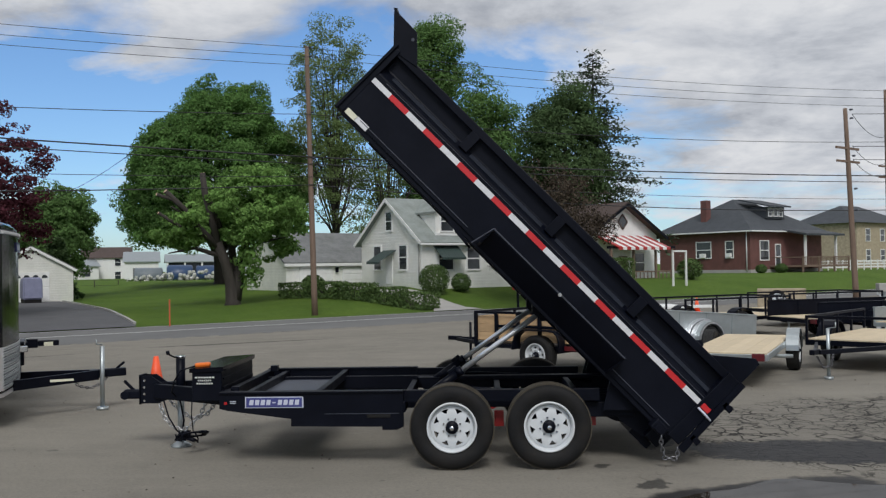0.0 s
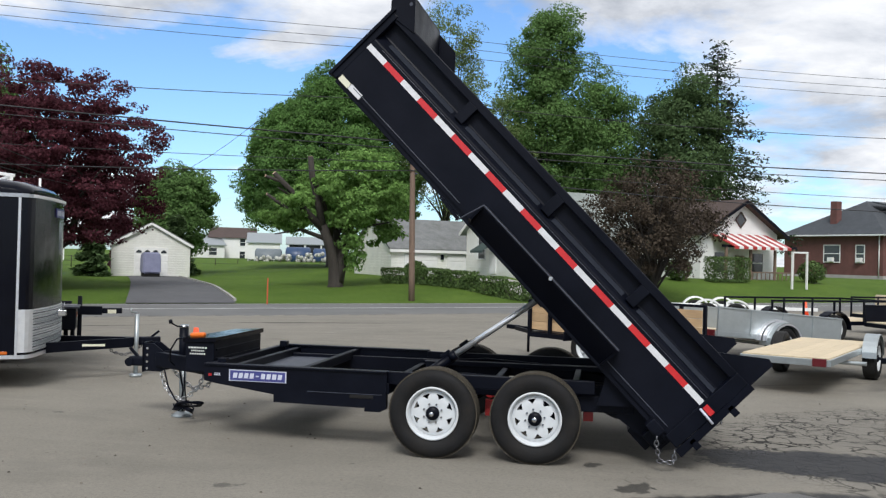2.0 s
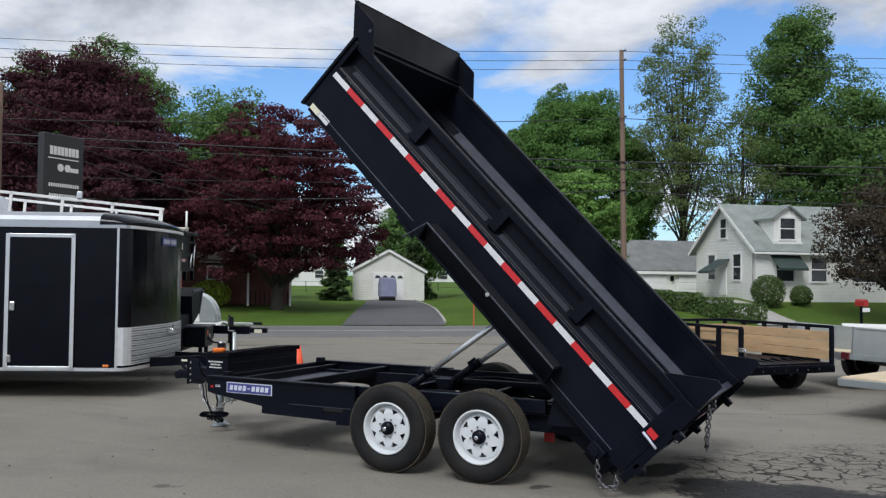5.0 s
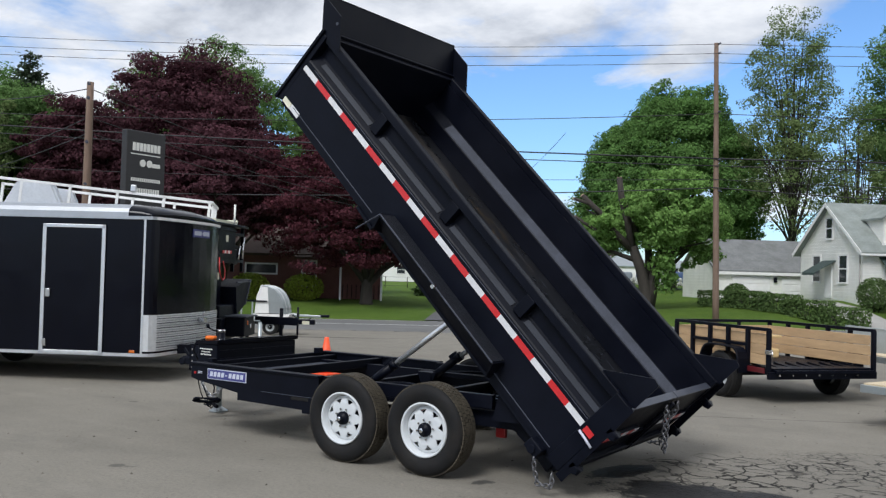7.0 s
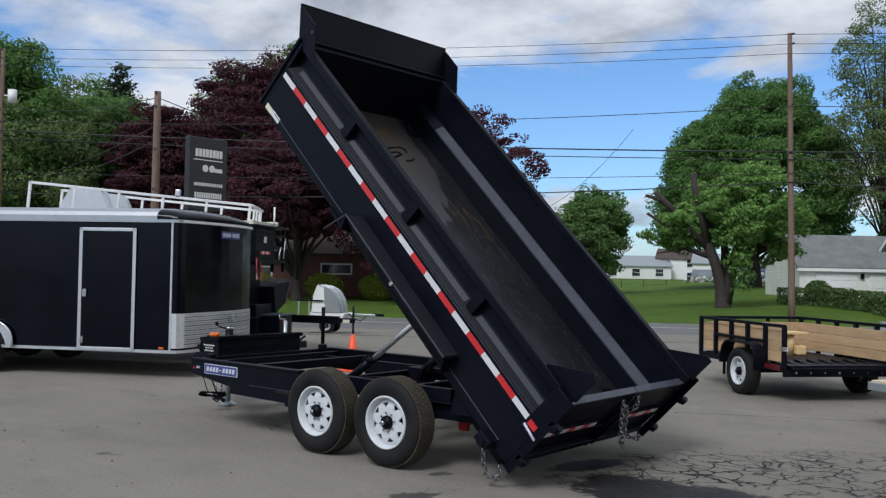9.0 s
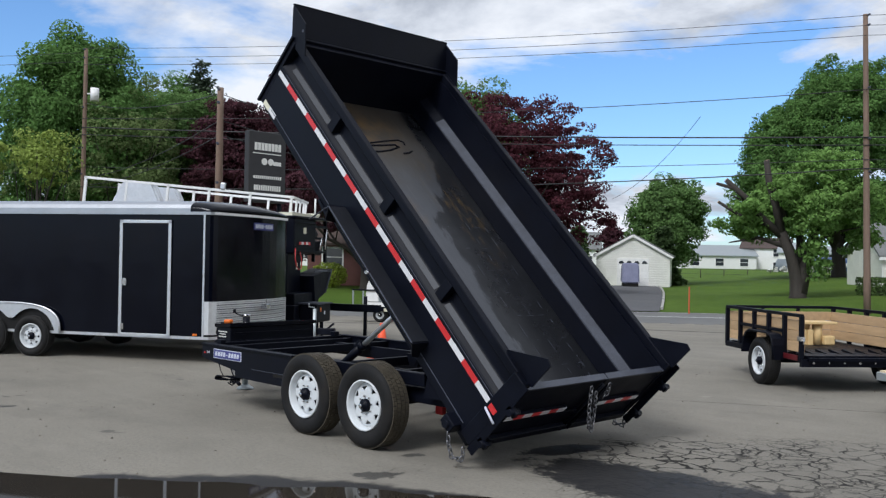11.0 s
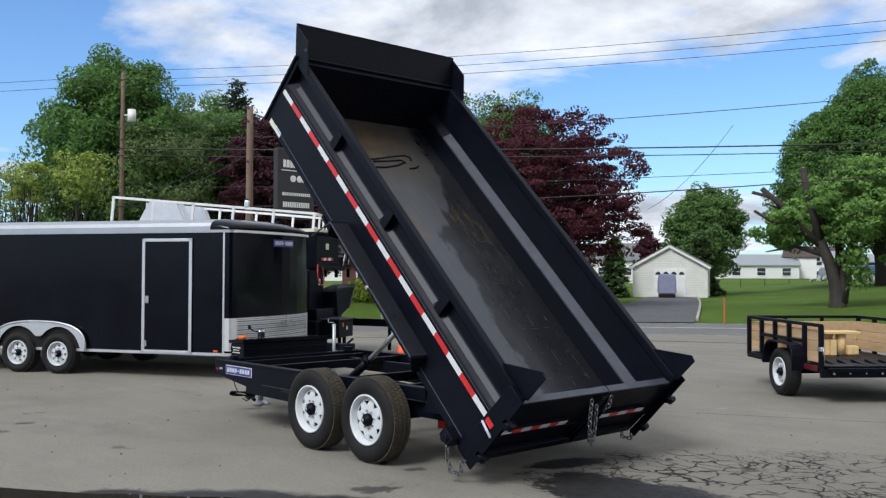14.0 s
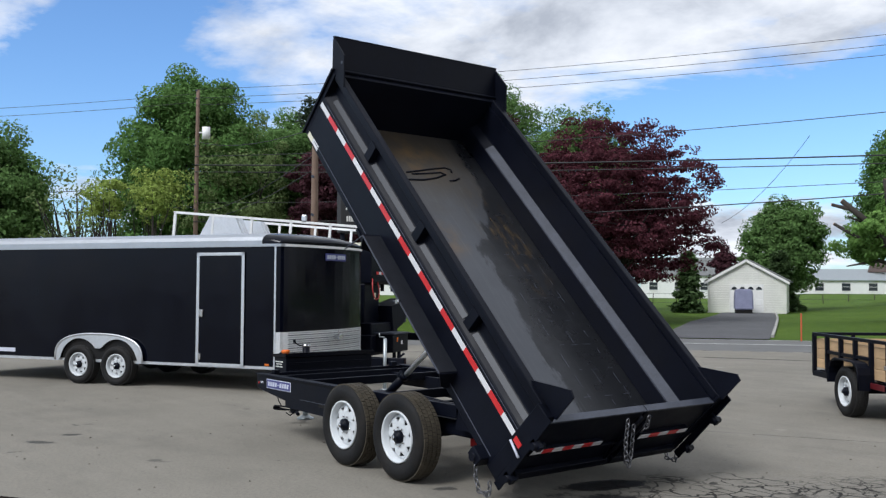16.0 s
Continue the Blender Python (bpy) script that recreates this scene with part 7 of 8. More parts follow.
for k in range(16):
    part("fence_post", bx(bmesh.new(), (k * 1.6, 0, 0), (k * 1.6 + 0.12, 0.12, 1.25)), WHITE_PAINT, fence)
for z in (0.3, 0.65, 1.0):
    part("fence_rail", bx(bmesh.new(), (0, 0.04, z), (24.1, 0.08, z + 0.16)), WHITE_PAINT, fence)

# low brick house behind the crimson maple
ranch = thing("brick_ranch", "low dark red brick house behind the crimson maple", "house", house_m(-19.5, 15.0, -0.1))
w, sl = gable_x(13.4, 8.0, 0.0, 2.75, 4.9, 0.5)
part("wall", w, BRICK, ranch)
for r in sl:
    part("roof", r, SHINGLE_BROWN, ranch)
window(ranch, 1.6, 1.2, 1.2, 1.1)
window(ranch, 6.2, 1.45, 1.75, 0.5, sash=False)
window(ranch, 9.05, 0.75, 0.75, 1.45)
part("door_hood", prism(bmesh.new(), [(-0.9, 2.35), (0.1, 2.65), (0.1, 2.75), (-0.9, 2.45)], 8.2, 10.0, "yz"), SHINGLE_BROWN, ranch)
part("porch_roof", prism(bmesh.new(), [(-2.0, 2.3), (0.2, 2.9), (0.2, 3.05), (-2.0, 2.45)], 10.6, 13.6, "yz"), SHINGLE_BROWN, ranch)
for x in (10.9, 13.3):
    part("porch_post", bx(bmesh.new(), (x, -1.9, 0), (x + 0.12, -1.78, 2.35)), WHITE_PAINT, ranch)
for k in range(9):
    part("porch_rail", bx(bmesh.new(), (11.1 + k * 0.26, -1.86, 0.1), (11.14 + k * 0.26, -1.82, 0.9)), BLACK, ranch)

# far sheds and long white houses beyond the field
def shed(name, s, d, length, depth, z1, zp, wall_m, roof_m, label):
    h = thing(name, label, "building", house_m(s, d, 0.0))
    w_, sl_ = gable_x(length, depth, -0.3, z1, zp, 0.3)
    part("wall", w_, wall_m, h)
    for r_ in sl_:
        part("roof", r_, roof_m, h)
    for k in range(max(int(length / 4), 1)):
        window(h, 2 + k * 4, 1.2, 1.3, 1.2)
    return h


shed("far_house", -6, 112, 12, 9, 3.6, 6.4, WHITE_PAINT, SHINGLE_GREY, "white two-storey house far across the field")
shed("far_shed", 16, 116, 16, 9, 2.9, 4.6, WHITE_PAINT, GALV, "long white shed far across the field")
shed("far_shed", 66, 128, 18, 9, 3.4, 5.4, WHITE_PAINT, SHINGLE_GREY, "long pale building far across the field")
shed("far_house", -30, 120, 14, 9, 3.8, 6.2, WHITE_PAINT, SHINGLE_BROWN, "white house far across the field")
shed("far_shed", -56, 124, 16, 9, 3.2, 5.0, WHITE_PAINT, GALV, "low pale shed far across the field")
def far_building(name, label, x, y, length, depth, z1, zp, wall_m, roof_m, turn=20):
    h = thing(name, label, "building", pose(x, y, 0, 0, 0, turn))
    w_, sl_ = gable_x(length, depth, -0.4, z1, zp, 0.3)
    part("wall", w_, wall_m, h)
    for r_ in sl_:
        part("roof", r_, roof_m, h)
    return h


fh = far_building("far_house", "white two-storey house with a brown roof beyond the field", -66.0, 142.0, 7.6, 8.0, 4.3, 6.0, WHITE_PAINT, SHINGLE_BROWN)
for x in (1.6, 5.6):
    for z in (0.7, 2.9):
        window(fh, x, z, 0.9, 1.2)
fb = far_building("far_shed", "white gabled shed beyond the field", -54.5, 131.0, 5.0, 9.0, 3.4, 4.9, WHITE_PAINT, GALV)
part("shed_door", bx(bmesh.new(), (1.2, -0.06, -0.2), (3.6, 0.02, 2.4)), SHINGLE_GREY, fb)
# Closed dark walls paint the shade inside its open front.
fo = far_building("open_shed", "open-fronted dark shed beyond the field", -48.6, 133.0, 8.0, 7.0, 3.3, 4.4, GLASS_DARK, GALV)
for x in (0.0, 2.6, 5.2, 7.8):
    part("shed_post", bx(bmesh.new(), (x, -0.2, -0.4), (x + 0.25, -0.02, 3.3)), WHITE_PAINT, fo)
for x, y, ln, r, mt, lab in ((-41.6, 106.0, 3.4, 1.15, TANK_GREY, "grey"), (-38.0, 107.2, 3.2, 1.3, PLASTIC_BLUE, "deep blue"), (-34.9, 108.2, 2.6, 1.25, PLASTIC_BLUE, "deep blue")):
    tank = thing("storage_tank", lab + " plastic storage tank lying beyond the field fence", "tank", pose(x, y, -0.1, 0, 0, 18), "stored tanks")
    bm = bmesh.new()
    lathe(bm, [(0.0, -ln / 2), (r * 0.8, -ln / 2), (r, -ln / 2 + 0.14), (r, ln / 2 - 0.14), (r * 0.8, ln / 2), (0.0, ln / 2)], 20)
    bmesh.ops.transform(bm, matrix=Matrix.Translation((0, 0, r + 0.12)) @ Matrix.Rotation(radians(90), 4, "Z"), verts=bm.verts)
    part("tank_body", bm, mt, tank)
    part("tank_cradle", bx(bmesh.new(), (-ln * 0.4, -r * 0.6, 0.0), (ln * 0.4, r * 0.6, 0.3), 0.03), RUBBER, tank)
    part("tank_rib", lathe(bmesh.new(), [(r + 0.005, -0.06), (r + 0.03, -0.04), (r + 0.03, 0.04), (r + 0.005, 0.06)], 20), mt, tank, at=Matrix.Translation((0, 0, r + 0.12)) @ Matrix.Rotation(radians(90), 4, "Z"))

# ---- trees and shrubs ----
def leaf_mesh(name, centres, normals, size, material, rs, jitter=0.8):
    """Many small bent leaf sprays, one mesh."""
    n = len(centres)
    nrm = normals + rs.normal(0, jitter, (n, 3))
    nrm /= np.linalg.norm(nrm, axis=1)[:, None] + 1e-9
    ref = rs.normal(0, 1, (n, 3))
    a = np.cross(nrm, ref)
    a /= np.linalg.norm(a, axis=1)[:, None] + 1e-9
    b = np.cross(nrm, a)
    sz = size * 0.78 * rs.uniform(0.5, 1.4, n)[:, None]
    bend = nrm * sz * 0.25
    v = np.stack([centres - a * sz, centres + b * sz * 0.55 + bend, centres + a * sz, centres - b * sz * 0.55 + bend], 1).reshape(-1, 3)
    me = bpy.data.meshes.new(name)
    me.vertices.add(len(v))
    me.vertices.foreach_set("co", v.ravel().astype(np.float32))
    me.loops.add(4 * n)
    me.loops.foreach_set("vertex_index", np.arange(4 * n, dtype=np.int32))
    me.polygons.add(n)
    me.polygons.foreach_set("loop_start", np.arange(0, 4 * n, 4, dtype=np.int32))
    me.update(calc_edges=True)
    me.validate()
    me.materials.append(material)
    return me


def crown_points(rs, n_clump, per, centre, rad, clump, shell=0.55, taper=0.0, low=-1.0, flat=0.75):
    """Leaf places in clumps that fill an uneven ellipsoid; taper narrows it to the top."""
    cs = []
    while len(cs) < n_clump:
        d = rs.normal(0, 1, 3)
        d /= np.linalg.norm(d)
        r = shell + (1 - shell) * rs.uniform() ** 0.6
        p = d * r
        if p[2] < low:
            continue
        lump = 1 + 0.22 * noise.noise(Vector((d[0] * 2.1 + centre[0], d[1] * 2.1 + centre[1], d[2] * 2.1)))
        w = 1 - taper * (p[2] + 1) / 2
        cs.append((p[0] * w * lump, p[1] * w * lump, p[2] * lump))
    cs = np.array(cs) * np.array(rad)
    pts, nrm = [], []
    for c in cs:
        k = int(per * 1.5 * rs.uniform(0.6, 1.4))
        d = rs.normal(0, 1, (k, 3))
        d /= np.linalg.norm(d, axis=1)[:, None]
        s = clump * rs.uniform(0.6, 1.35)
        q = d * (s * rs.uniform(0.35, 1.0, k) ** 0.5)[:, None] * np.array((1.15, 1.15, flat))
        pts.append(c + q)
        nrm.append(d + 0.5 * c / (np.linalg.norm(c) + 1e-6) + np.array((0, 0, 0.35)))
    return np.concatenate(pts) + np.array(centre), np.concatenate(nrm), cs + np.array(centre)


def tree(name, label, s, d, h, rx, rz, leaf, seed, n_clump=130, per=75, leaf_size=0.24, clump=1.0, trunk=0.35, base=0.35, limbs=11, shell=0.5, taper=0.15, low=-0.85, xy=None, flat=0.75, twigs=2):
    """A broadleaf tree: tapered trunk with limbs, and a crown of leaf clumps."""
    x, y = xy or rd(s, d)
    z = ground_z(x, y) - 0.05
    rs = np.random.RandomState(seed)
    t = thing(name, label, "tree", pose(x, y, z))
    centre = (rs.uniform(-.3, .3), rs.uniform(-.3, .3), h - rz)
    pts, nrm, cs = crown_points(rs, n_clump, per, centre, (rx, rx, rz), clump, shell, taper, low, flat)
    bm = bmesh.new()
    fork = h * base
    lean = rs.uniform(-0.25, 0.25, 2)
    tube(bm, [(0, 0, -0.2), (0, 0, 0.15), (lean[0] * 0.3, lean[1] * 0.3, fork * 0.5), (lean[0], lean[1], fork), (lean[0] * 1.5, lean[1] * 1.5, h * 0.62), (lean[0] * 2, lean[1] * 2, h * 0.86)], [trunk * 1.45, trunk * 1.1, trunk * 0.95, trunk * 0.85, trunk * 0.45, trunk * 0.08], 10)
    part("trunk", bm, BARK, t, "grey-brown bark")
    for k in range(limbs):
        bm = bmesh.new()
        e = Vector(cs[rs.randint(len(cs))])
        f = rs.uniform(0.55, 1.15)
        st = Vector((lean[0] * f, lean[1] * f, fork * f))
        mid = st.lerp(e, 0.5) + Vector((rs.uniform(-.4, .4), rs.uniform(-.4, .4), rs.uniform(-0.2, 0.5)))
        r = trunk * rs.uniform(0.3, 0.5)
        tube(bm, [st, st.lerp(mid, 0.5) + Vector((0, 0, 0.15)), mid, mid.lerp(e, 0.6), e], [r, r * 0.8, r * 0.6, r * 0.35, r * 0.1], 6)
        for j in range(twigs):
            e2 = Vector(cs[rs.randint(len(cs))])
            if (e2 - mid).length < rx:
                tube(bm, [mid, mid.lerp(e2, 0.5), e2], [r * 0.4, r * 0.25, r * 0.06], 5)
        part("limb", bm, BARK, t)
    part("crown", leaf_mesh("crown", pts, nrm, leaf_size, leaf, rs), None, t)
    return t


def conifer(name, label, s, d, h, r, seed, leaf=None, xy=None, tiers=26, gap=0.25, per=260, lowest=0.12):
    x, y = xy or rd(s, d)
    z = ground_z(x, y) - 0.05
    rs = np.random.RandomState(seed)
    t = thing(name, label, "tree", pose(x, y, z))
    bm = bmesh.new()
    tube(bm, [(0, 0, -0.2), (0.05, 0, h * 0.5), (0, 0, h)], [h * 0.018, h * 0.012, 0.02], 8)
    pts, nrm = [], []
    for k in range(tiers):
        f = lowest + (1 - lowest) * k / tiers
        rr = r * (1 - f) ** 0.75 * rs.uniform(0.7, 1.2) + 0.15
        for j in range(6):
            a = rs.uniform(0, 2 * math.pi)
            tip = np.array((math.cos(a) * rr * rs.uniform(0.7, 1.1), math.sin(a) * rr * rs.uniform(0.7, 1.1), -0.12 * rr + rs.uniform(-.2, .3)))
            tube(bm, [(0, 0, f * h), tuple(tip * 0.6 + np.array((0, 0, f * h + 0.1))), tuple(tip + np.array((0, 0, f * h)))], [0.05, 0.03, 0.008], 4)
            n = max(int(per / 6 * rr / r), 8)
            u = rs.uniform(0.25, 1.05, n)[:, None]
            pts.append(tip * u + np.array((0, 0, f * h)) + rs.normal(0, gap, (n, 3)) * np.array((1, 1, 0.5)))
            nrm.append(np.tile((0, 0, 1.0), (n, 1)))
    part("trunk", bm, BARK, t)
    part("crown", leaf_mesh("crown", np.concatenate(pts), np.concatenate(nrm), 0.26, leaf or NEEDLE, rs, 0.5), None, t)
    return t


def shrub(name, label, s, d, rx, ry, rz, leaf, seed, n=2600, size=0.09, turn=0.0, xy=None, box=False, category="shrub"):
    x, y = xy or rd(s, d)
    rs = np.random.RandomState(seed)
    if box:
        p = rs.uniform(-1, 1, (n, 3))
        ax = rs.randint(0, 3, n)
        sg = rs.choice((-1, 1), n)
        p[np.arange(n), ax] = sg * rs.uniform(0.8, 1.05, n)
        nr = np.zeros((n, 3))
        nr[np.arange(n), ax] = sg
    else:
        p = rs.normal(0, 1, (n, 3))
        p /= np.linalg.norm(p, axis=1)[:, None]
        nr = p.copy()
        p *= rs.uniform(0.72, 1.06, n)[:, None]
    p = p * np.array((rx, ry, rz)) + np.array((0, 0, rz * 0.96))
    t = thing(name, label, category, pose(x, y, ground_z(x, y) - 0.03, 0, 0, ROAD_TURN + turn))
    bm = bmesh.new()
    for k in range(9):
        a = rs.uniform(0, 6.28)
        e = (rx * 0.7 * math.cos(a), ry * 0.7 * math.sin(a), rz * rs.uniform(1.0, 1.6))
        tube(bm, [(e[0] * 0.3, e[1] * 0.3, -0.1), (e[0] * 0.6, e[1] * 0.6, e[2] * 0.5), e], [0.03, 0.02, 0.006], 4)
    part("stems", bm, BARK, t)
    part("leaves", leaf_mesh("leaves", p, nr, size, leaf, rs, 0.7), None, t)
    return t


# the pair of maples
tree("maple_tree", "broad dome-shaped green maple across the lawn", 0, 0, 17.7, 9.1, 8.9, LEAF_GREEN, 3, 1150, 125, 0.15, 0.8, 0.55, 0.17, 16, 0.66, 0.3, -0.55, xy=(-22.8, 72.4))


def pruned_maple():
    """A maple with several heavy stems, limbs sawn off short, and leaves in separate loose masses."""
    x, y = -13.9, 43.6
    t = thing("maple_tree", "light green maple with sawn-off limbs near the road", "tree", pose(x, y, ground_z(x, y) - 0.05))
    rs = np.random.RandomState(4)
    R, D = Vector((0.76, 0.65, 0)), Vector((-0.65, 0.76, 0))
    at = lambda r, z, d=0.0: R * r + D * d + Vector((0, 0, z))
    bm = bmesh.new()
    tube(bm, [at(0, -0.2), at(0, 0.2), at(-0.1, 1.2), at(-0.4, 2.4), at(-0.9, 3.6)], [0.62, 0.42, 0.34, 0.30, 0.27], 12)
    tube(bm, [at(0.1, 0.3), at(0.35, 1.5), at(0.65, 2.9), at(1.1, 4.4), at(1.6, 6.2), at(1.9, 7.6)], [0.40, 0.32, 0.26, 0.2, 0.12, 0.03], 10)
    tube(bm, [at(0.2, 1.2, 0.3), at(0.3, 3.0, 0.6), at(0.2, 4.8, 0.9), at(0.5, 6.6, 1.2)], [0.3, 0.22, 0.15, 0.04], 10)
    for r0, z0, r1, z1, r2, z2, w in ((-0.9, 3.4, -2.6, 5.2, -3.6, 5.6, 0.1), (-0.6, 2.8, -2.0, 3.3, -3.6, 3.0, 0.1), (1.1, 4.2, 2.4, 5.0, 3.4, 5.6, 0.12), (0.6, 2.9, 1.9, 3.6, 2.9, 3.9, 0.1), (-0.7, 4.4, -1.2, 5.6, -1.6, 6.4, 0.08)):
        tube(bm, [at(r0, z0), at(r1, z1, rs.uniform(-.6, .6)), at(r2, z2, rs.uniform(-1, 1))], [w * 1.6, w, w * 0.3], 7)
    part("trunk", bm, BARK, t, "dark grey-brown bark")
    for pts, w in (([at(-0.9, 3.4), at(-1.2, 5.0), at(-1.6, 6.3), at(-1.75, 7.5)], 0.25), ([at(-0.8, 3.3), at(-2.0, 4.4), at(-2.9, 5.5), at(-3.9, 6.4)], 0.22), ([at(-2.9, 5.4), at(-3.3, 5.9), at(-4.4, 6.2)], 0.14), ([at(-1.6, 4.0), at(-3.0, 4.4), at(-4.3, 5.2)], 0.13)):
        limb = part("sawn_limb", tube(bmesh.new(), pts, [w * (1 - 0.38 * k / (len(pts) - 1)) for k in range(len(pts))], 9), BARK, t)
        v = (pts[-1] - pts[-2]).normalized()
        part("cut_face", rod(bmesh.new(), pts[-1] - v * 0.005, pts[-1] + v * 0.015, w * 0.6, 9), CUT_WOOD, limb, "pale sawn end")
    P, Q = [], []
    for r, z, d, rad, n, per in ((-2.9, 4.2, 0.8, (1.3, 1.3, 1.2), 20, 75), (-2.2, 3.9, 1.2, (1.3, 1.2, 1.2), 24, 75), (-1.0, 5.0, 1.9, (1.4, 1.2, 1.5), 26, 75), (-1.5, 4.4, 0.9, (1.2, 1.0, 1.1), 18, 75), (1.4, 6.6, 0.2, (2.2, 2.0, 1.9), 44, 75), (2.8, 4.9, -0.4, (1.8, 1.7, 1.4), 32, 75), (0.9, 4.6, -1.0, (1.4, 1.3, 1.2), 20, 70), (-0.2, 6.3, 1.6, (1.5, 1.3, 1.3), 22, 75), (-0.9, 6.0, 1.6, (0.9, 1.0, 1.0), 12, 75), (1.9, 6.0, -1.2, (1.6, 1.2, 1.4), 26, 75), (-0.6, 4.8, 1.0, (1.5, 1.2, 1.2), 18, 75), (0.9, 1.9, -0.6, (0.7, 0.6, 0.8), 6, 60), (3.4, 3.3, 0.4, (1.2, 1.1, 0.8), 14, 70), (-1.2, 5.7, -0.9, (0.9, 0.7, 0.9), 10, 65), (-0.3, 4.3, -1.1, (0.9, 0.7, 0.8), 9, 60), (-2.6, 5.0, -0.7, (0.7, 0.6, 0.5), 6, 55), (0.6, 3.1, -0.9, (0.8, 0.6, 0.6), 7, 60)):
        c = at(r, z, d)
        p, q, _ = crown_points(rs, n, per, tuple(c), rad, 0.5, 0.1, 0.0, -1.0, 0.6)
        P.append(p)
        Q.append(q)
    part("crown", leaf_mesh("crown", np.concatenate(P), np.concatenate(Q), 0.15, LEAF_LIGHT, rs), None, t)


pruned_maple()
# crimson maples
tree("crimson_maple", "broad crimson-leaved maple with layered limbs on the lawn", 0, 0, 10.9, 6.2, 4.9, LEAF_RED2, 7, 760, 85, 0.11, 0.55, 0.33, 0.16, 34, 0.25, 0.1, -0.78, xy=(-25.6, 32.8), flat=0.42, twigs=3)
tree("crimson_maple", "dark crimson-leaved maple behind the sign pole", 0, 0, 11.8, 3.5, 4.6, LEAF_RED, 10, 300, 110, 0.13, 0.7, 0.3, 0.16, 20, 0.3, 0.2, -0.95, xy=(-43.2, 27.0), flat=0.5)
tree("crimson_maple", "very tall dark crimson-leaved maple", 0, 0, 16.6, 7.7, 7.5, LEAF_RED, 8, 580, 135, 0.15, 1.0, 0.5, 0.2, 24, 0.4, 0.34, -0.95, xy=(-44.5, 35.5), flat=0.45)
tree("crimson_maple", "low dark crimson maple before the brick house", 0, 0, 9.6, 4.8, 3.7, LEAF_RED, 9, 300, 110, 0.13, 0.7, 0.3, 0.16, 24, 0.25, 0.1, -0.62, xy=(-32.0, 28.4), flat=0.45)
# behind the cape house
tree("slender_tree", "tall slender tree with thin young leaves", 0, 0, 23.8, 4.7, 9.8, LEAF_SPARSE, 11, 300, 70, 0.13, 0.75, 0.26, 0.25, 44, 0.2, 0.25, -1.0, xy=(-12.4, 71.5))
tree("slender_tree", "tall slender tree with thin young leaves", 0, 0, 17.0, 4.2, 7.5, LEAF_SPARSE, 12, 160, 60, 0.13, 0.75, 0.22, 0.25, 34, 0.2, 0.2, -1.0, xy=(-8.0, 74.0))
tree("tall_maple", "tall irregular green tree behind the cape house", 0, 0, 26.8, 4.8, 11.5, LEAF_MID, 13, 230, 220, 0.16, 1.2, 0.5, 0.3, 18, 0.3, 0.4, -1.0, xy=(-4.2, 78.0))
tree("tall_maple", "spreading green tree behind the cape house", 0, 0, 18.6, 4.6, 7.6, LEAF_MID, 14, 190, 210, 0.16, 1.25, 0.4, 0.3, 14, 0.4, 0.2, -1.0, xy=(1.2, 80.0))
tree("round_tree", "dark round-headed tree behind the bungalow", 0, 0, 18.7, 4.4, 8.0, LEAF_DARK, 15, 270, 130, 0.18, 1.1, 0.4, 0.3, 12, 0.5, 0.1, -0.95, xy=(8.0, 78.0))
conifer("tall_pine", "tall ragged dark pine behind the bungalow", 0, 0, 22.0, 7.4, 16, xy=(11.4, 80.5), tiers=34, per=400, gap=0.40)
tree("bronze_crabapple", "low spreading bronze-leaved tree before the bungalow", 0, 0, 8.0, 3.9, 3.5, LEAF_BROWN, 17, 260, 60, 0.11, 0.55, 0.2, 0.12, 46, 0.15, -0.15, -0.8, xy=(4.35, 46.3), flat=0.9, twigs=4)
# round the small garage
tree("garden_tree", "round green tree beside the small garage", 0, 0, 9.0, 3.4, 4.0, LEAF_MID, 19, 280, 95, 0.16, 0.7, 0.25, 0.2, 12, 0.5, 0.1, -0.95, xy=(-33.0, 62.7))
conifer("arborvitae", "narrow dark green arborvitae by the garage", 0, 0, 4.3, 0.95, 20, LEAF_DARK, xy=(-32.86, 49.64), tiers=22, gap=0.12, per=600, lowest=0.02)
conifer("arborvitae", "dark green evergreen beside the garage", 0, 0, 4.7, 1.6, 21, LEAF_DARK, xy=(-31.4, 59.0), tiers=22, gap=0.16, per=700, lowest=0.02)
tree("purple_tree", "small dark purple-leaved tree behind the garage", 0, 0, 5.0, 1.1, 2.3, LEAF_RED, 22, 60, 90, 0.15, 0.5, 0.15, 0.25, 6, xy=(-35.2, 57.8))
# the wood at the far left
for k, (x, y, h, r, lf) in enumerate(((-50.2, 20.3, 15.4, 5.7, LEAF_GREEN), (-59, 30, 15.0, 5.6, LEAF_MID), (-51.5, 28, 13.5, 5.5, LEAF_MID), (-68, 38, 17.0, 6.5, LEAF_GREEN), (-62, 48, 20.2, 6.0, LEAF_MID), (-55.8, 50.0, 21.6, 6.8, LEAF_MID), (-50.6, 7.2, 11.0, 3.7, LEAF_MID), (-40.6, 46.6, 15.5, 4.6, LEAF_MID))):
    tree("wood_tree", "full green broadleaf tree in the wood beyond the road", 0, 0, h, r, h * 0.45, lf, 40 + k, 330 if k else 560, 130, 0.16, 1.0, 0.3, 0.2, 8, 0.5, 0.2, -1.0, xy=(x, y))
conifer("dark_spruce", "dark spruce tip behind the broadleaf wood", 0, 0, 18.4, 4.4, 31, xy=(-62, 35.5), per=900, gap=0.32)
tree("scrub_tree", "thin yellow-green scrub tree by the road", 0, 0, 8.0, 1.25, 1.3, LEAF_YEL, 33, 22, 75, 0.12, 0.5, 0.16, 0.2, 18, 0.15, 0.0, -1.0, xy=(-41.78, 11.6))
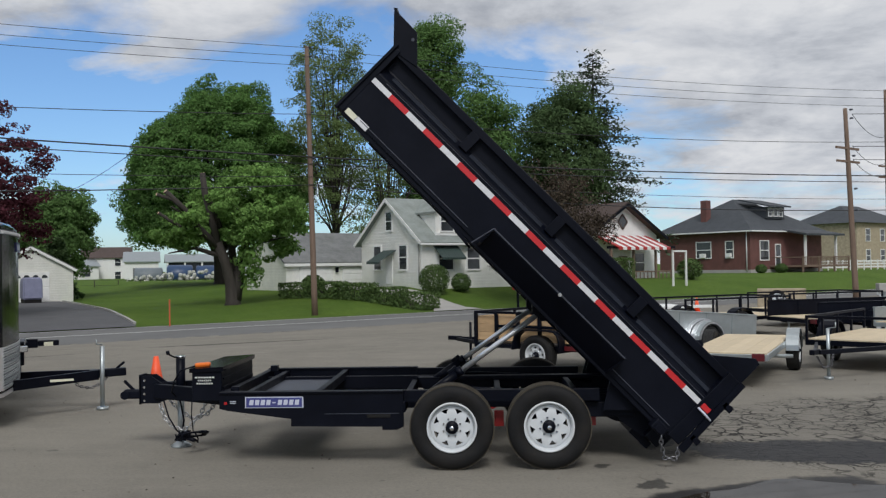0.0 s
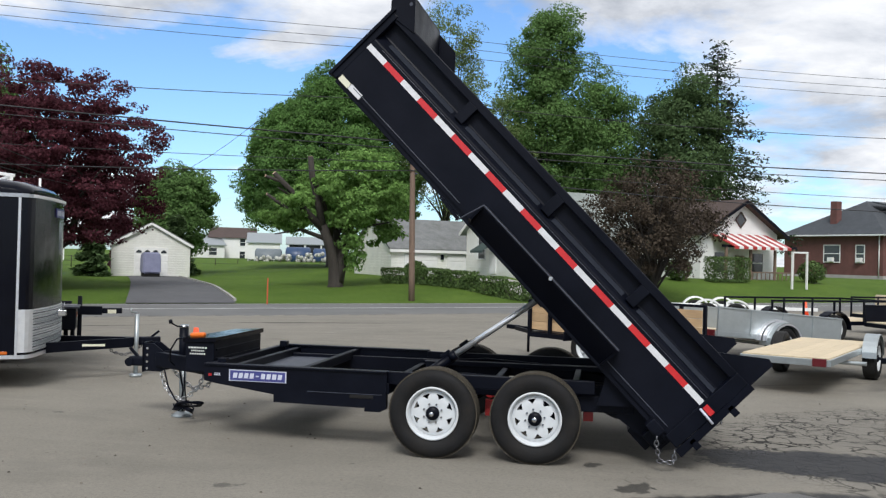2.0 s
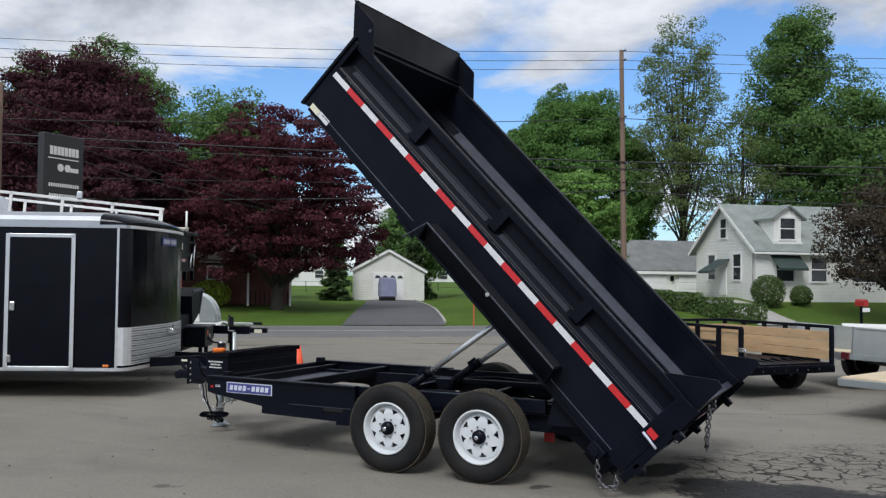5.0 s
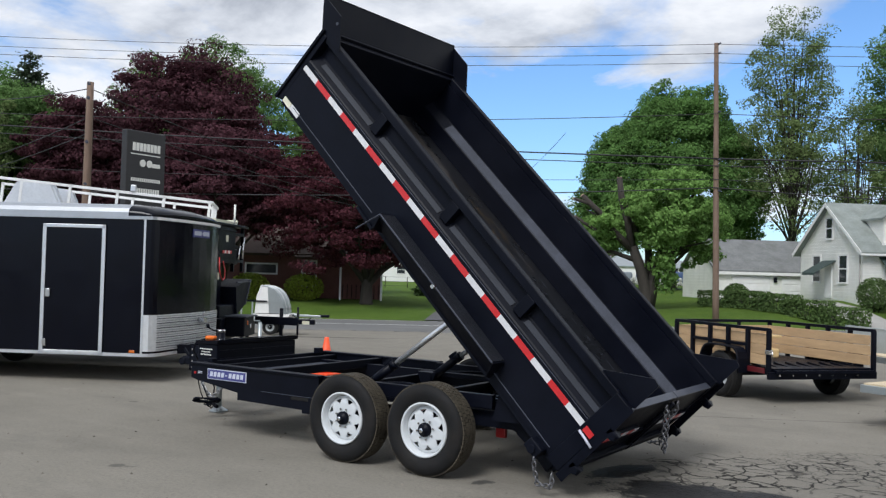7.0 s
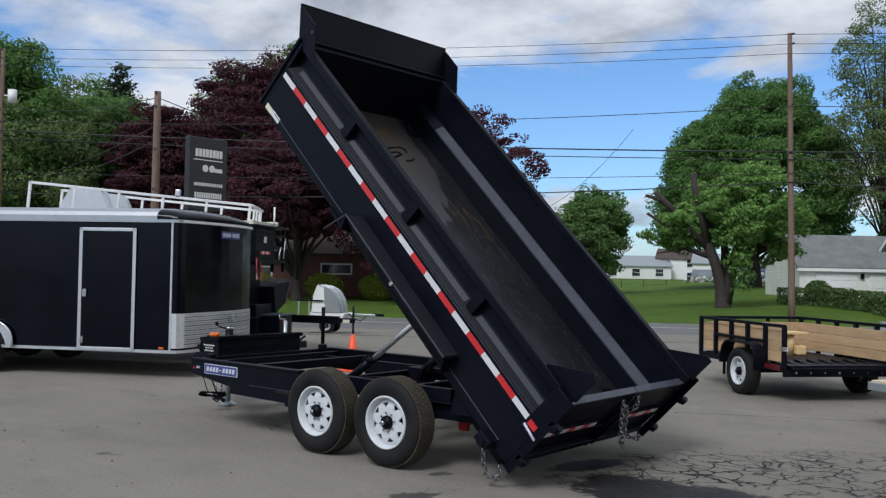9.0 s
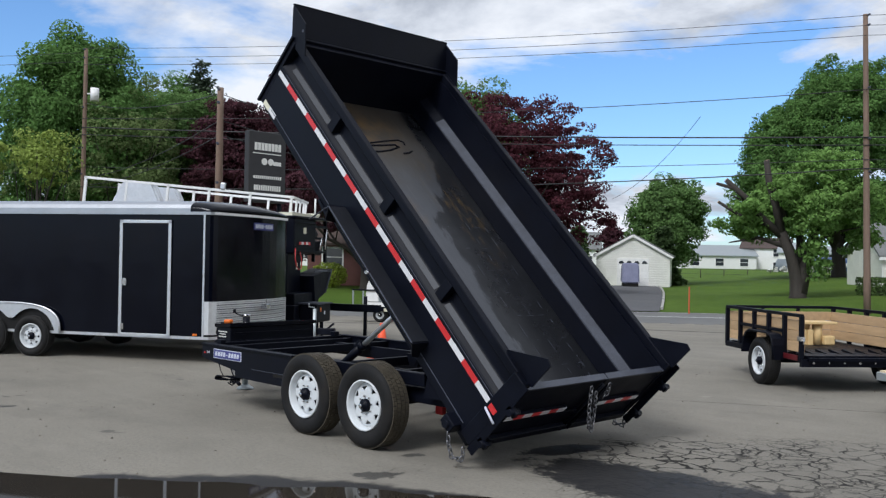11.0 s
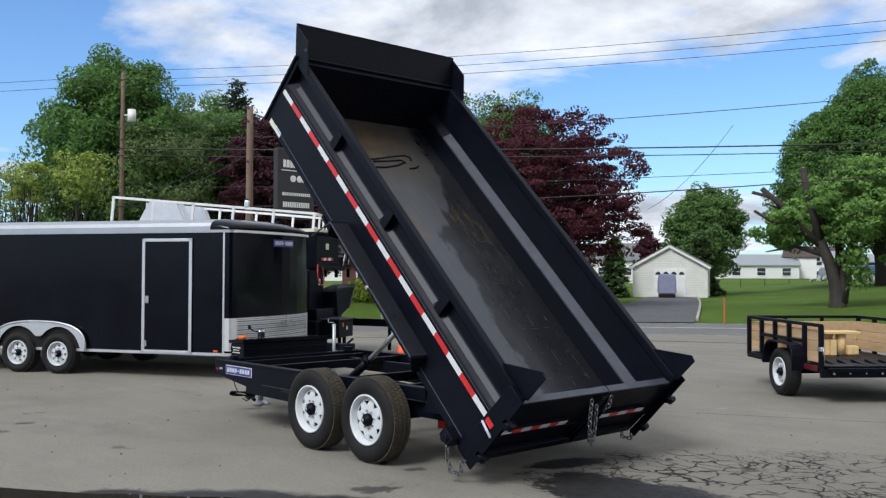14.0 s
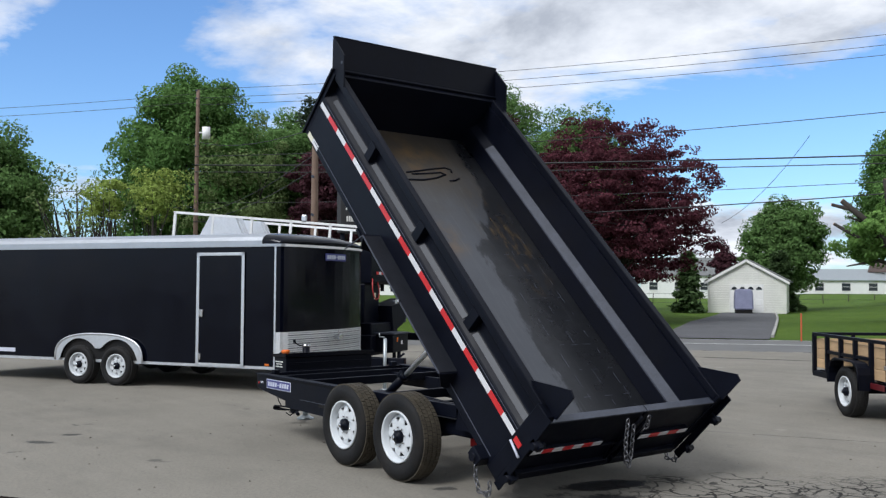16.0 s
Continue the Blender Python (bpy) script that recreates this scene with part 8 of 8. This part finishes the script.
tree("scrub_tree", "bright yellow-green scrub tree by the road", 0, 0, 8.6, 1.5, 1.6, LEAF_YEL, 34, 28, 80, 0.12, 0.55, 0.14, 0.2, 14, 0.2, 0.0, -1.0, xy=(-40.96, 13.85))
tree("bare_tree", "half-bare crooked tree with a few young leaves", 0, 0, 8.4, 3.2, 3.3, LEAF_SPARSE, 35, 40, 32, 0.13, 0.7, 0.2, 0.2, 30, 0.2, 0.0, -1.0, xy=(-44.6, 11.2))
tree("scrub_tree", "mid-green sapling beside the road", 0, 0, 12.4, 3.4, 5.2, LEAF_SPARSE, 36, 130, 90, 0.13, 0.7, 0.2, 0.2, 24, 0.15, 0.0, -1.0, xy=(-46.0, 21.0))
# hedges and bushes
shrub("hedge", "boxy clipped hedge before the bungalow", 37.6, 7.4, 1.7, 0.6, 0.85, LEAF_HEDGE, 68, 4200, 0.09, box=True, category="hedge")
for k in range(5):
    f = k / 4
    shrub("hedge", "clipped green hedge beside the drive", 16.2 - 2.9 * f, 2.2 + 8.0 * f, 0.75, 1.1, 0.45, LEAF_HEDGE, 60 + k, 2600, 0.09, 20, box=True, category="hedge")
shrub("round_bush", "round clipped bush before the cape house", 19.8, 5.4, 0.9, 0.9, 0.9, LEAF_HEDGE, 70, 4200, 0.075)
shrub("round_bush", "smaller round bush before the cape house", 22.0, 5.6, 0.6, 0.6, 0.58, LEAF_HEDGE, 71, 2400, 0.075)
shrub("dark_shrub", "dark upright shrub at the end of the hedge", 14.4, 10.6, 0.7, 0.7, 0.62, LEAF_HEDGE, 72, 2400, 0.1)
for k, (s, d, r) in enumerate(((33.5, 8.0, 0.9), (46.5, 7.5, 1.0), (72, 16.0, 0.6), (70, 17.0, 0.55))):
    shrub("garden_bush", "dense green garden bush by the house", s, d, r, r, r * 0.8, LEAF_HEDGE, 80 + k, 1800, 0.11)
for k, s in enumerate((-17.6, -13.7, -10.6)):
    shrub("lime_shrub", "low lime-green shrub before the brick house", s, 12.6, 1.1, 0.9, 0.75, LEAF_LIME, 90 + k, 2200, 0.1)
# flowering bushes and stored tanks in the far field
rng = random.Random(77)
for k in range(13):
    f = k / 12
    x, y = -42.4 + 8.9 * f + rng.uniform(-0.3, 0.3), 102.2 + 3.0 * f + rng.uniform(-0.4, 0.4)
    rs = np.random.RandomState(100 + k)
    t = thing("flowering_bush", "bush with round white flower heads across the field", "shrub", pose(x, y, -0.1))
    bm = bmesh.new()
    for j in range(6):
        c = np.array((rng.uniform(-0.7, 0.7), rng.uniform(-0.4, 0.4), rng.uniform(0.5, 1.2 + 0.9 * f)))
        q = rs.normal(0, 1, (130, 3))
        q /= np.linalg.norm(q, axis=1)[:, None]
        part("flower_head", leaf_mesh("flower_head", c + q * rng.uniform(0.15, 0.24), q, 0.14, BLOSSOM, rs, 0.4), None, t)
        tube(bm, [(c[0] * 0.4, c[1] * 0.4, 0), tuple(c)], [0.03, 0.015], 4)
    part("stems", bm, BARK, t)
    q = rs.normal(0, 1, (500, 3))
    q /= np.linalg.norm(q, axis=1)[:, None]
    part("leaves", leaf_mesh("leaves", q * np.array((0.8, 0.5, 0.5)) * rs.uniform(0.6, 1.0, 500)[:, None] + np.array((0, 0, 0.5)), q, 0.13, LEAF_DARK, rs), None, t)

# ---- utility poles, wires, sign and street furniture ----
def pole(x, y, h, label, lean=(0.0, 0.0), arms=(), box=False, r=0.16):
    z = ground_z(x, y)
    p = thing("utility_pole", label, "utility pole", pose(x, y, z), "utility poles")
    bm = bmesh.new()
    n = 8
    tube(bm, [(lean[0] * k / n, lean[1] * k / n, -0.3 + (h + 0.3) * k / n) for k in range(n + 1)], [r * (1 - 0.35 * k / n) for k in range(n + 1)], 10)
    part("shaft", bm, POLE_WOOD, p)
    for a in arms:
        f = a / h
        bm = bmesh.new()
        beam(bm, (lean[0] * f - 0.85, lean[1] * f - 0.7, a), (lean[0] * f + 0.85, lean[1] * f + 0.7, a), 0.09, 0.11)
        part("cross_arm", bm, POLE_WOOD, p)
    for a in (h - 0.1, h - 0.55, h * 0.75, h * 0.58, h * 0.47):
        f = a / h
        part("insulator", rod(bmesh.new(), (lean[0] * f + r, lean[1] * f - r, a), (lean[0] * f + r + 0.12, lean[1] * f - r - 0.1, a), 0.05, 8), BLACK_EDGE, p)
    if box:
        bm = bmesh.new()
        rod(bm, (lean[0] * 0.8 + 0.36, lean[1] * 0.8 + 0.38, h * 0.78), (lean[0] * 0.8 + 0.36, lean[1] * 0.8 + 0.38, h * 0.78 + 0.72), 0.23, 16)
        rod(bm, (lean[0] * 0.8, lean[1] * 0.8, h * 0.78 + 0.4), (lean[0] * 0.8 + 0.3, lean[1] * 0.8 + 0.32, h * 0.78 + 0.4), 0.04, 8)
        part("transformer", bm, WHITE_ALU, p, "grey-white transformer can")
    return Vector((x, y, z))


P0 = pole(-8.05, 37.4, 13.5, "tall bare wooden utility pole by the road", (-0.25, 0.0))
PL = pole(-43.0, 17.0, 13.2, "wooden utility pole with a transformer", (0.1, 0), box=True)
PR = pole(26.7, 52.0, 13.3, "wooden utility pole with cross-arms and a transformer", arms=(8.3, 7.6), box=True, r=0.2)
PS = pole(-20.0, 11.4, 7.7, "wooden pole beside the dealer's sign")
PA = pole(19.9, 40.5, 10.1, "wooden utility pole with cross-arms on the lot", (-0.35, 0), arms=(8.0, 7.3))


def wire(a, b, sag, r=0.014, n=18):
    a, b = Vector(a), Vector(b)
    bm = bmesh.new()
    tube(bm, [a.lerp(b, k / n) - Vector((0, 0, sag * 4 * (k / n) * (1 - k / n))) for k in range(n + 1)], r, 5)
    return solid("overhead_wire", bm, WIRE, "dark overhead line strung between the poles", "overhead wire", group="overhead wires")


# height at the near pole, at the west pole and at the east pole, sag, radius
for h0, h1, h2, sag, r in ((13.4, 13.2, 13.2, 0.4, 0.013), (12.95, 12.7, 12.7, 0.4, 0.013), (12.5, 12.3, 12.2, 0.4, 0.013), (10.05, 9.3, 9.9, 0.45, 0.018), (7.9, 8.8, 7.7, 0.2, 0.034), (7.55, 8.4, 7.3, 0.2, 0.022), (6.9, 6.6, 6.2, 0.3, 0.014), (6.5, 5.5, 5.5, 0.45, 0.026)):
    for q, h in ((PL, h1), (PR, h2)):
        wire((P0.x - 0.1, P0.y - 0.15, P0.z + h0), (q.x + 0.1, q.y - 0.15, q.z + h), sag, r)
for h, r in ((13.0, 0.014), (12.5, 0.014), (7.7, 0.024), (6.4, 0.018)):
    wire((PL.x, PL.y, PL.z + h), (PL.x - 32, PL.y - 26, h), 0.5, r)
    wire((PR.x, PR.y, PR.z + h), (PR.x + 33, PR.y + 27, PR.z + h), 0.5, r)
for h in (9.8, 8.1, 7.4):
    wire((PA.x, PA.y, PA.z + h), (PR.x, PR.y, PR.z + h + 0.5), 0.5, 0.016)
    wire((PA.x, PA.y, PA.z + h), (PA.x + 40, PA.y - 10, PA.z + h), 0.6, 0.016)
for h, e in ((7.5, 9.2), (6.6, 5.0), (6.1, 4.6)):
    wire((PS.x, PS.y, PS.z + h), (PL.x, PL.y, PL.z + e + 1.0), 0.4, 0.016)
    wire((PS.x, PS.y, PS.z + h), (-24, 40, 4.6 if h < 8 else 6.5), 0.4, 0.016)
wire((-14.34, 33.6, 8.55), (-25.5, 43.0, 5.6), 0.5, 0.012)

# dealer's sign: black board on posts, its writing as plain bars
sign = thing("dealer_sign", "black roadside sign board with pale lettering on posts", "sign", pose(-17.4, 11.2, -0.12, 0, 0, 92))
part("sign_board", bx(bmesh.new(), (-0.45, -0.12, 3.5), (1.0, 0.12, 5.75), 0.03), SIGN_BLACK, sign)
for x in (-0.3, 0.85):
    part("sign_post", rod(bmesh.new(), (x, 0, 0), (x, 0, 3.6), 0.08, 10), BLACK, sign)
for z, w, h, n in ((5.15, 1.05, 0.24, 8), (4.25, 1.1, 0.10, 14), (3.88, 1.05, 0.17, 12)):
    bm = bmesh.new()
    for k in range(n):
        x = 0.28 - w / 2 + k * w / n
        bx(bm, (x + 0.010, -0.13, z), (x + w / n - 0.015, -0.121, z + h))
    part("lettering", bm, SIGN_INK, sign, "pale lettering as plain bars")
for x in (0.15, 0.40):
    part("sign_disc", rod(bmesh.new(), (x, -0.13, 4.8), (x, -0.121, 4.8), 0.11, 14), SIGN_INK, sign)
part("sign_rule", bx(bmesh.new(), (-0.3, -0.13, 5.04), (0.8, -0.121, 5.07)), SIGN_INK, sign)
part("sign_script", bx(bmesh.new(), (0.5, -0.13, 4.70), (0.8, -0.121, 4.82)), SIGN_INK, sign)

# lawn marker, mailbox and field fence
mk = thing("marker_stake", "orange plastic marker stake at the lawn's edge", "marker", pose(-13.1, 30.6, ground_z(-13.1, 30.6)))
part("stake", bx(bmesh.new(), (-0.03, -0.02, -0.1), (0.03, 0.02, 1.15), 0.01), MARKER, mk)
mb = thing("mailbox", "red mailbox on a short dark post by the road", "mailbox", pose(2.35, 43.2, ground_z(2.35, 43.2), 0, 0, ROAD_TURN))
part("mailbox_post", bx(bmesh.new(), (-0.05, -0.05, -0.1), (0.05, 0.05, 1.0)), BLACK, mb)
bm = bmesh.new()
prism(bm, [(-0.14, 1.0), (0.14, 1.0), (0.14, 1.2)] + [(0.14 * math.cos(radians(a)), 1.2 + 0.14 * math.sin(radians(a))) for a in range(20, 180, 20)] + [(-0.14, 1.2)], -0.35, 0.3, "xz")
part("mailbox_body", bm, RED, mb)
part("number_plate", bx(bmesh.new(), (-0.2, -0.38, 0.72), (0.2, -0.355, 0.92)), WHITE_PAINT, mb, "white plate with plain bars")
ff = thing("field_fence", "low wire field fence with thin posts across the field", "fence", house_m(-14, 58, -0.1))
for k in range(26):
    part("fence_post", rod(bmesh.new(), (k * 2.4, 0, -0.1), (k * 2.4 + 0.05 * math.sin(k * 2.1), 0, 1.15), 0.045, 6), BARK, ff)
for z in (0.15, 0.6, 1.1):
    part("fence_wire", rod(bmesh.new(), (0, 0, z), (60, 0, z), 0.014, 5), WIRE, ff)
sw = thing("swing_frame", "white painted garden frame beside the bungalow", "garden frame", house_m(41.4, 5.0, 0.3))
bm = bmesh.new()
for x in (0, 1.5):
    bx(bm, (x - 0.06, -0.06, -0.2), (x + 0.06, 0.06, 2.5))
bx(bm, (-0.06, -0.06, 2.4), (1.56, 0.06, 2.52))
part("frame", bm, WHITE_PAINT, sw)
ub = thing("utility_box", "small grey utility box on a post beside the road", "utility box", pose(22.6, 43.5, ground_z(22.6, 43.5)))
part("box_body", bx(bmesh.new(), (-0.35, -0.25, 0.35), (0.35, 0.25, 0.85), 0.04), CONCRETE, ub)
part("box_post", bx(bmesh.new(), (-0.06, -0.06, -0.1), (0.06, 0.06, 0.36)), GALV, ub)
